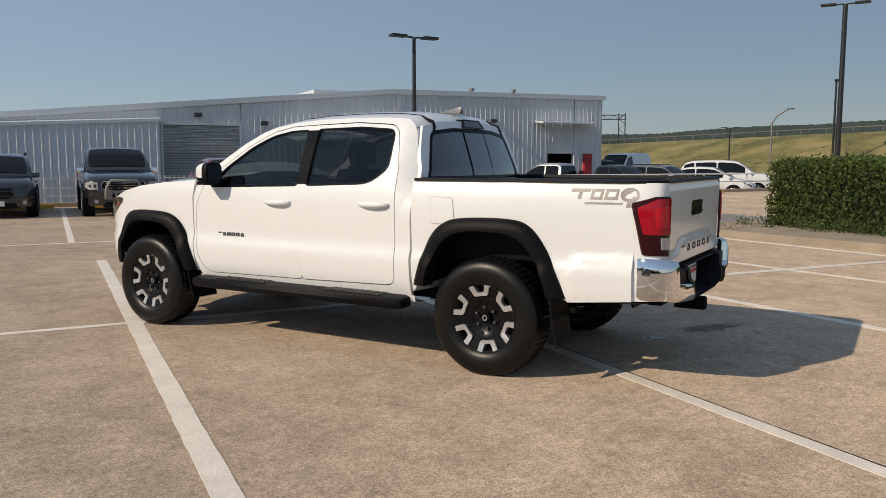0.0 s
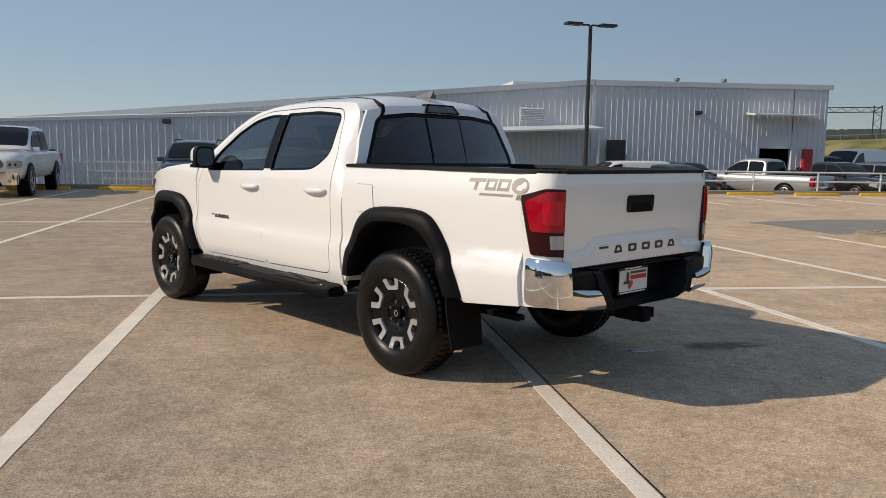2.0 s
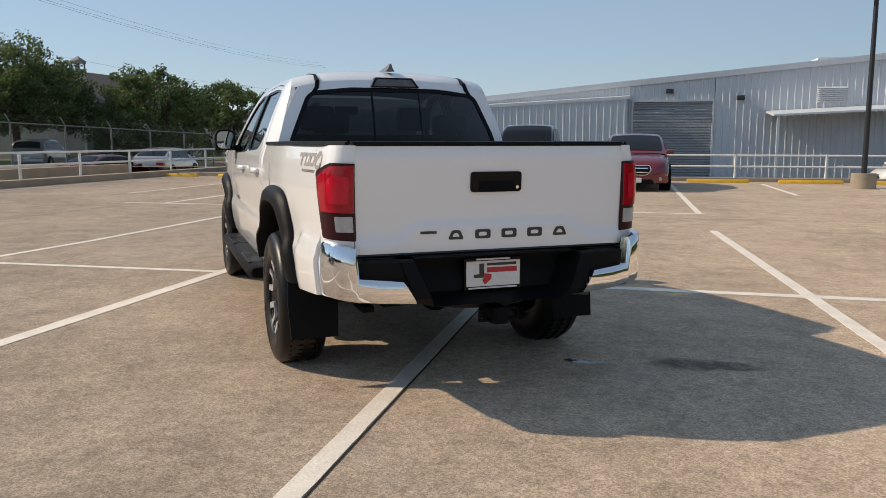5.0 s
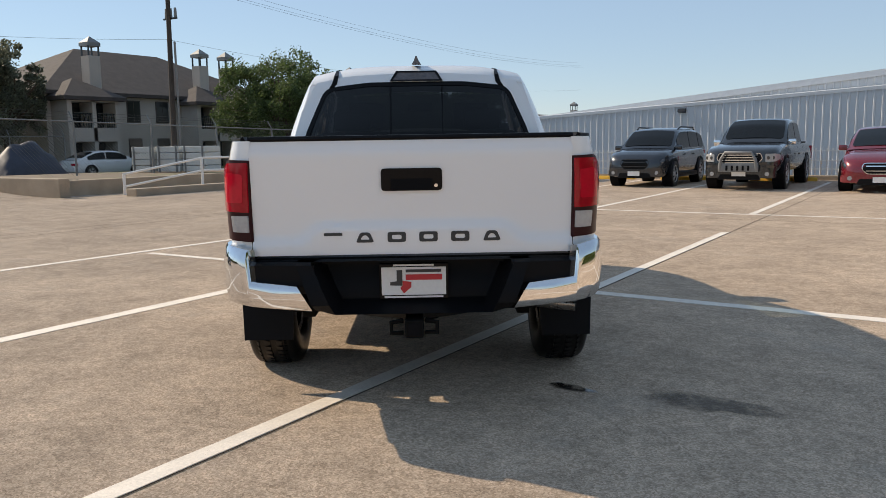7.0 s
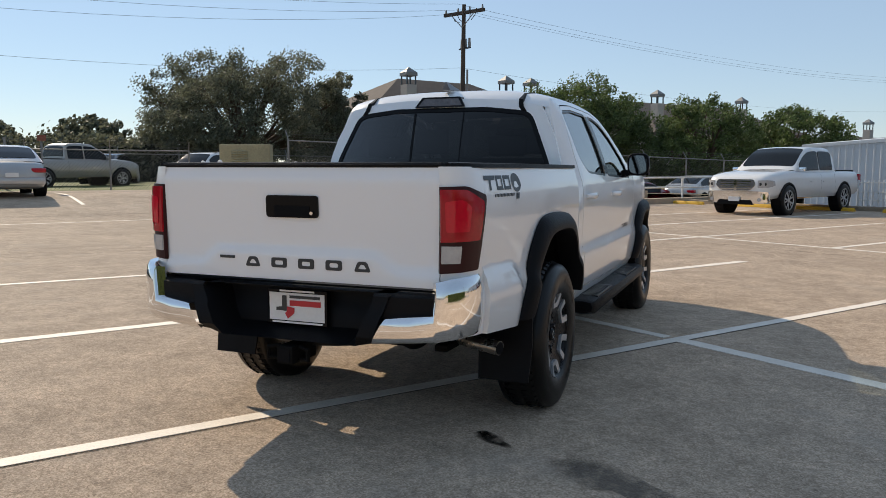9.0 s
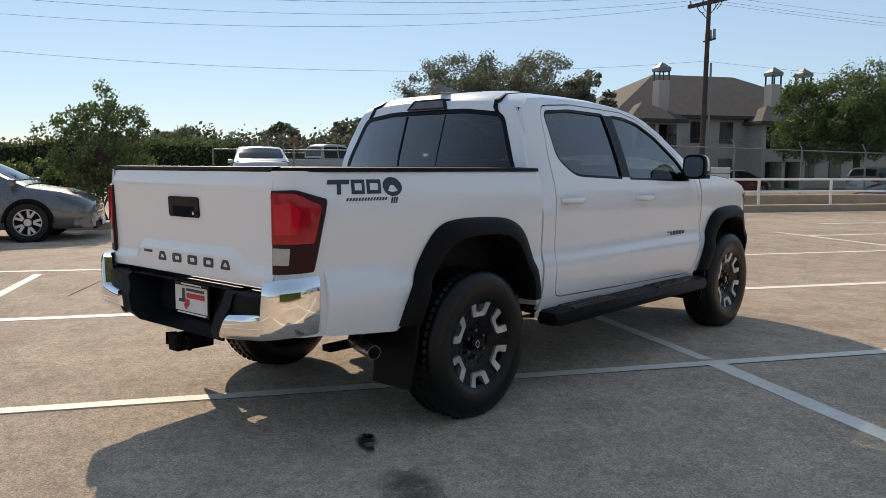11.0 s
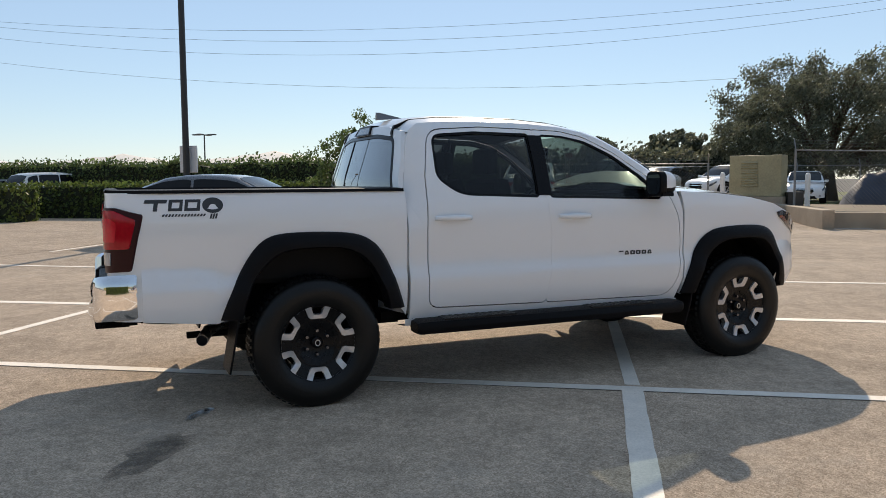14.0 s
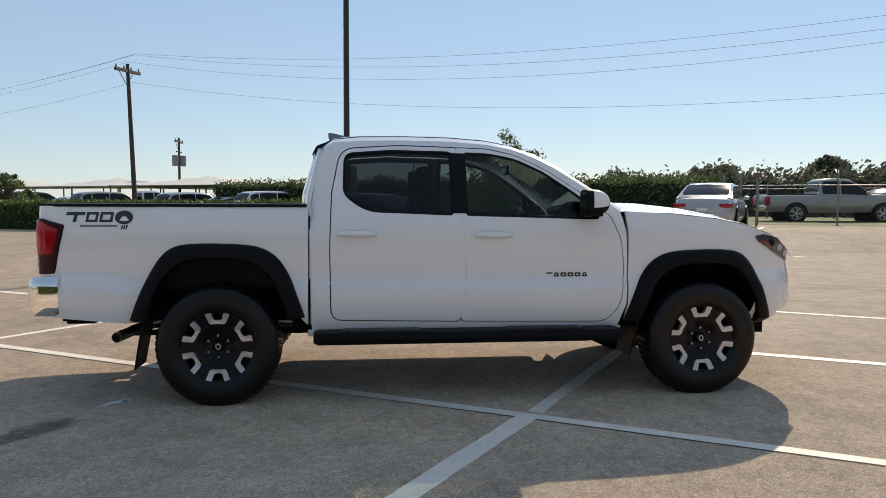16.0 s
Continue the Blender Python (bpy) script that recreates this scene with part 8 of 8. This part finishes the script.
# ---- apartments ----
M["win_dark"] = material("dark_window", (0.02, 0.022, 0.025), 0.15, vary=0.1)


def hip_roof(bm, x0, x1, y0, y1, z, rise, over=.4):
    x0, x1, y0, y1 = x0 - over, x1 + over, y0 - over, y1 + over
    w = (x1 - x0) / 2
    a, b = y0 + w, y1 - w
    if b < a:
        a = b = (y0 + y1) / 2
    base = [bm.verts.new(p) for p in ((x0, y0, z), (x1, y0, z), (x1, y1, z), (x0, y1, z))]
    r0, r1 = bm.verts.new(((x0 + x1) / 2, a, z + rise)), bm.verts.new(((x0 + x1) / 2, b, z + rise))
    low = [bm.verts.new(v.co - Vector((0, 0, .22))) for v in base]
    for f in ((base[0], base[1], r0), (base[1], base[2], r1, r0), (base[2], base[3], r1), (base[3], base[0], r0, r1)):
        bm.faces.new(f)
    for i in range(4):
        bm.faces.new((base[i], base[(i + 1) % 4], low[(i + 1) % 4], low[i]))
    bm.faces.new(low)


def apartments(y0, y1, x1, label, bays, chimneys, base=-.4, rise=3.3):
    t = thing("apartment_building", Matrix.Translation((0, 0, base)), label, "building", "apartment buildings")
    bm = bmesh.new()
    box(bm, x1 - 12, x1, y0, y1, 0, 5.1)
    part("wall", bm, M["stucco"], t)
    bm = bmesh.new()
    hip_roof(bm, x1 - 12, x1, y0, y1, 5.1, rise)
    part("roof", bm, M["shingle"], t)
    for b in bays:
        bm = bmesh.new()
        box(bm, x1 + .005, x1 + 1.6, b, b + .3, 0, 4.7)
        box(bm, x1 + .005, x1 + 1.6, b + 1.6, b + 1.85, 0, 4.7)
        box(bm, x1 + .005, x1 + 1.6, b + 3.15, b + 3.4, 0, 4.7)
        box(bm, x1 + .005, x1 + 1.6, b + .3, b + 3.15, 2.1, 2.9)
        box(bm, x1 + .005, x1 + 1.6, b + .3, b + 3.15, 4.4, 4.7)
        part("balcony_bay", bm, M["stucco"], t)
        bm = bmesh.new()
        hip_roof(bm, x1 - 2.2, x1 + 1.6, b, b + 3.4, 4.71, 1.2, .35)
        part("bay_roof", bm, M["shingle"], t)
        for yy in (b + .3, b + 1.85):
            for zz in (0.05, 2.9):
                bm = bmesh.new()
                box(bm, x1 + .3, x1 + .36, yy + .003, yy + 1.297, zz + .003, zz + (1.495 if zz > 1 else 2.0))
                part("balcony_screen", bm, M["win_dark"], t)
            bm = bmesh.new()
            for k in range(8):
                box(bm, x1 + 1.45, x1 + 1.49, yy + .08 + k * .165, yy + .11 + k * .165, 2.9, 3.7)
            box(bm, x1 + 1.43, x1 + 1.51, yy + .0, yy + 1.3, 3.7, 3.76)
            part("balcony_rail", bm, M["win_dark"], t)
    yy = y0 + 1.0
    while yy < y1 - 1.5:
        if not any(b - 1.2 < yy < b + 3.6 for b in bays):
            for zz in (.9, 3.3):
                w = new("window")
                w.parent = t
                bm = bmesh.new()
                box(bm, x1 - .02, x1 + .04, yy, yy + 1.0, zz, zz + 1.4)
                part("window_frame", bm, M["shingle"], w)
                bm = bmesh.new()
                box(bm, x1 + .03, x1 + .05, yy + .06, yy + .48, zz + .06, zz + 1.34)
                box(bm, x1 + .03, x1 + .05, yy + .52, yy + .94, zz + .06, zz + 1.34)
                part("pane", bm, M["win_dark"], w)
        yy += 2.2
    for c in chimneys:
        ch = new("chimney")
        ch.parent = t
        bm = bmesh.new()
        box(bm, x1 - .8, x1 - .02, c, c + .78, 4.6, 7.3)
        part("flue", bm, M["stucco"], ch)
        for dx in (-.75, -.07):
            for dy in (.05, .73):
                bm = bmesh.new()
                box(bm, x1 + dx - .04, x1 + dx + .04, c + dy - .04, c + dy + .04, 7.3, 7.9)
                part("cap_leg", bm, M["win_dark"], ch)
        bm = bmesh.new()
        hip_roof(bm, x1 - .8, x1 - .02, c, c + .78, 8.1, .4, .05)
        part("cap", bm, M["galv"], ch)
    return t


apartments(23.3, 42, -41.6, "beige two-storey apartment building with brown hip roof", (23.6, 33.0), (26.3, 34.8, 37.2))
apartments(48, 75, -42, "farther beige apartment building with brown roof", (50.0,), (52.0, 64.0), rise=2.9)
apartments(84, 112, -42, "beige apartment building behind the long metal wall", (), (87.6, 102.6), base=-1.6, rise=1.8)

# ---- shade canopies over the far car lot ----
def canopy(x, y):
    t = thing("shade_canopy", Matrix.Translation((x, y, 0)), "off-white fabric shade canopy on thin posts", "canopy", "shade canopies")
    bm = bmesh.new()
    hx, hy = 4.5, 5.2
    rows = []
    for i in range(9):
        u = -1 + i / 4
        rows.append([(hx * u, hy * (-1 + j / 4), 2.35 + .8 * (1 - max(abs(u), abs(-1 + j / 4)))**1.3) for j in range(9)])
    grid(bm, rows)
    ext = bmesh.ops.extrude_face_region(bm, geom=bm.faces[:])
    bmesh.ops.translate(bm, vec=(0, 0, -.04), verts=[v for v in ext["geom"] if isinstance(v, bmesh.types.BMVert)])
    part("fabric", bm, M["canvas"], t, smooth=30)
    for px in (-hx, hx):
        for py in (-hy, 0, hy):
            bm = bmesh.new()
            cyl(bm, (px * .98, py * .98, 0), (px * .98, py * .98, 2.36), .06, n=8)
            part("post", bm, M["galv"], t)
    return t


for i in range(7):
    canopy(-40 - (i % 2) * 1.2, -16 - i * 10.6)
for i in range(4):
    canopy(-50, -12 - i * 10.6)
for i, (p, k, h) in enumerate((("p_white", "suv", 1.8), ("p_silver", "sedan", 1.5), ("p_silver", "suv", 1.75), ("p_white", "pickup", 1.85), ("p_tan", "suv", 1.8), ("p_white", "sedan", 1.5), ("p_black", "suv", 1.8), ("p_silver", "pickup", 1.85))):
    vehicle({"suv": "suv", "sedan": "sedan", "pickup": "pickup_truck"}[k], "parked " + {"p_white": "white", "p_silver": "silver", "p_tan": "pewter", "p_black": "black"}[p] + " vehicle in the row by the shade canopies", k, -30.5 - .3 * (i % 3), -23.5 - i * 3.3, 0, 70 + 5 * (i % 3), k, 4.8, 1.85, h, p, group="vehicles by the canopies")

# ---- highway bank, hills and far lamps ----
bm = bmesh.new()
foot = [(40, 260), (43, 150), (46, 95), (50, 55), (56, 10), (62, -60)]
crest = [(78, 300), (76, 160), (70, 95), (74, 52), (84, 8), (95, -70)]
ch = [4.0, 4.0, 3.9, 4.5, 5.2, 6.4]
rows = []
rng = random.Random(9)
for i in range(len(foot) - 1):
    for k in range(8):
        f = k / 8
        a = Vector(foot[i]).lerp(Vector(foot[i + 1]), f)
        b = Vector(crest[i]).lerp(Vector(crest[i + 1]), f)
        h = ch[i] + (ch[i + 1] - ch[i]) * f
        row = []
        for j in range(9):
            q = a.lerp(b, j / 8)
            s = j / 8
            row.append((q.x, q.y, LOW + (h - LOW) * (3 * s * s - 2 * s**3) + rng.uniform(-.08, .08) * (0 < j < 8)))
        row.append((b.x + 9, b.y + 6, h))
        row.append((b.x + 40, b.y + 26, h - 4))
        rows.append(row)
grid(bm, rows)
tagged(part("grass_bank", bm, M["grass"], smooth=60), "dry grass bank below the highway", "grass bank", kind="structure")
bm = bmesh.new()
rows = []
for i in range(len(crest)):
    h = ch[i]
    rows.append([(crest[i][0] + 1.0, crest[i][1] + .5, h + .05), (crest[i][0] + 8.5, crest[i][1] + 5.5, h + .05)])
grid(bm, rows)
tagged(part("road", bm, M["asphalt"]), "grey highway along the top of the bank", "road", kind="structure")
gd = thing("guard_rail", Matrix.Translation((0, 0, 0)), "galvanised guard rail along the highway", "guard rail")
for i in range(len(crest) - 1):
    bm = bmesh.new()
    p, q = Vector((*crest[i], ch[i] + .6)), Vector((*crest[i + 1], ch[i + 1] + .6))
    tube(bm, [p, q], .07, 4)
    part("beam", bm, M["mesh_wire"], gd)
    n = int((q - p).length / 3)
    for k in range(n):
        bm = bmesh.new()
        r = p.lerp(q, k / n)
        cyl(bm, (r.x, r.y, r.z - .8), (r.x, r.y, r.z + .1), .09, n=5)
        part("post", bm, M["mesh_wire"], gd)
SKYLINE = [(20, 42), (37, 46), (42, 49), (46.5, 57), (56, 62), (82, 60)]
for i, (dist, share, a0, a1) in enumerate(((900, .42, 27, 80), (1300, 1.0, 24, 80))):
    bm = bmesh.new()
    rows = []
    m = 420
    for k in range(m + 1):
        deg = a0 + (a1 - a0) * k / m
        a = radians(deg)
        e = share * smooth_table(SKYLINE, deg) * (1 + .06 * noise.noise(Vector((k * .03, i * 5 + .4, 0)))) + 1.8 * noise.noise(Vector((k * .9, i, 3))) + 1.2 * noise.noise(Vector((k * 2.3, i, 3)))
        rows.append([(dist * math.sin(a), dist * math.cos(a), -2), (dist * math.sin(a), dist * math.cos(a), e * .7), ((dist + 60) * math.sin(a), (dist + 60) * math.cos(a), e)])
    grid(bm, rows)
    tagged(part("backdrop", bm, M["far_hill"], smooth=60), "dark wooded hills on the horizon", "hills", kind="structure")

lamp_post(23.97, 15.78, 0, 7.3, ((.55, -.83), (-.55, .83)), "tall black lamp post with two heads beyond the hedge", base=False, r=.11)
lamp_post(55, 51, 1.2, 3.4, ((.6, -.8), (-.6, .8)), "small dark lamp post at the foot of the bank", base=False, r=.07)
lamp_post(59.3, 43.1, LOW, 9.0, ((.8, .6), (-.8, -.6)), "far black lamp post with two flat heads", base=False, r=.11)
sl = thing("street_lamp", Matrix.Translation((59.2, 49.8, LOW)), "grey street lamp with one curved arm on the bank", "street lamp")
bm = bmesh.new()
tube(bm, [(0, 0, 0), (0, 0, 5.6), (.3, -.35, 6.3), (.9, -1.1, 6.9)], .08, 8)
part("pole", bm, M["galv"], sl, smooth=50)
bm = bmesh.new()
box(bm, .75, 1.25, -1.5, -1.0, 6.85, 6.97, bev=.03)
part("lamp_head", bm, M["galv"], sl)
# sign gantry
ga = thing("sign_gantry", pose(94.2, 116.3, 3.5, 0, 0, -38), "steel truss sign gantry by the highway", "gantry")
for x in (0, 1.2):
    bm = bmesh.new()
    cyl(bm, (x, 0, 0), (x, 0, 7.0), .1, n=8)
    part("leg", bm, M["black_metal"], ga)
for k in range(6):
    bm = bmesh.new()
    tube(bm, [(0 if k % 2 else 1.2, 0, 1 + k), (1.2 if k % 2 else 0, 0, 2 + k)], .05, 5)
    part("lacing", bm, M["black_metal"], ga)
for z in (5.9, 6.7):
    bm = bmesh.new()
    cyl(bm, (-11, 0, z), (1.2, 0, z), .08, n=6)
    part("chord", bm, M["black_metal"], ga)
for k in range(12):
    bm = bmesh.new()
    tube(bm, [(-11 + k, 0, 5.9 if k % 2 else 6.7), (-10 + k, 0, 6.7 if k % 2 else 5.9)], .05, 5)
    part("lacing", bm, M["black_metal"], ga)
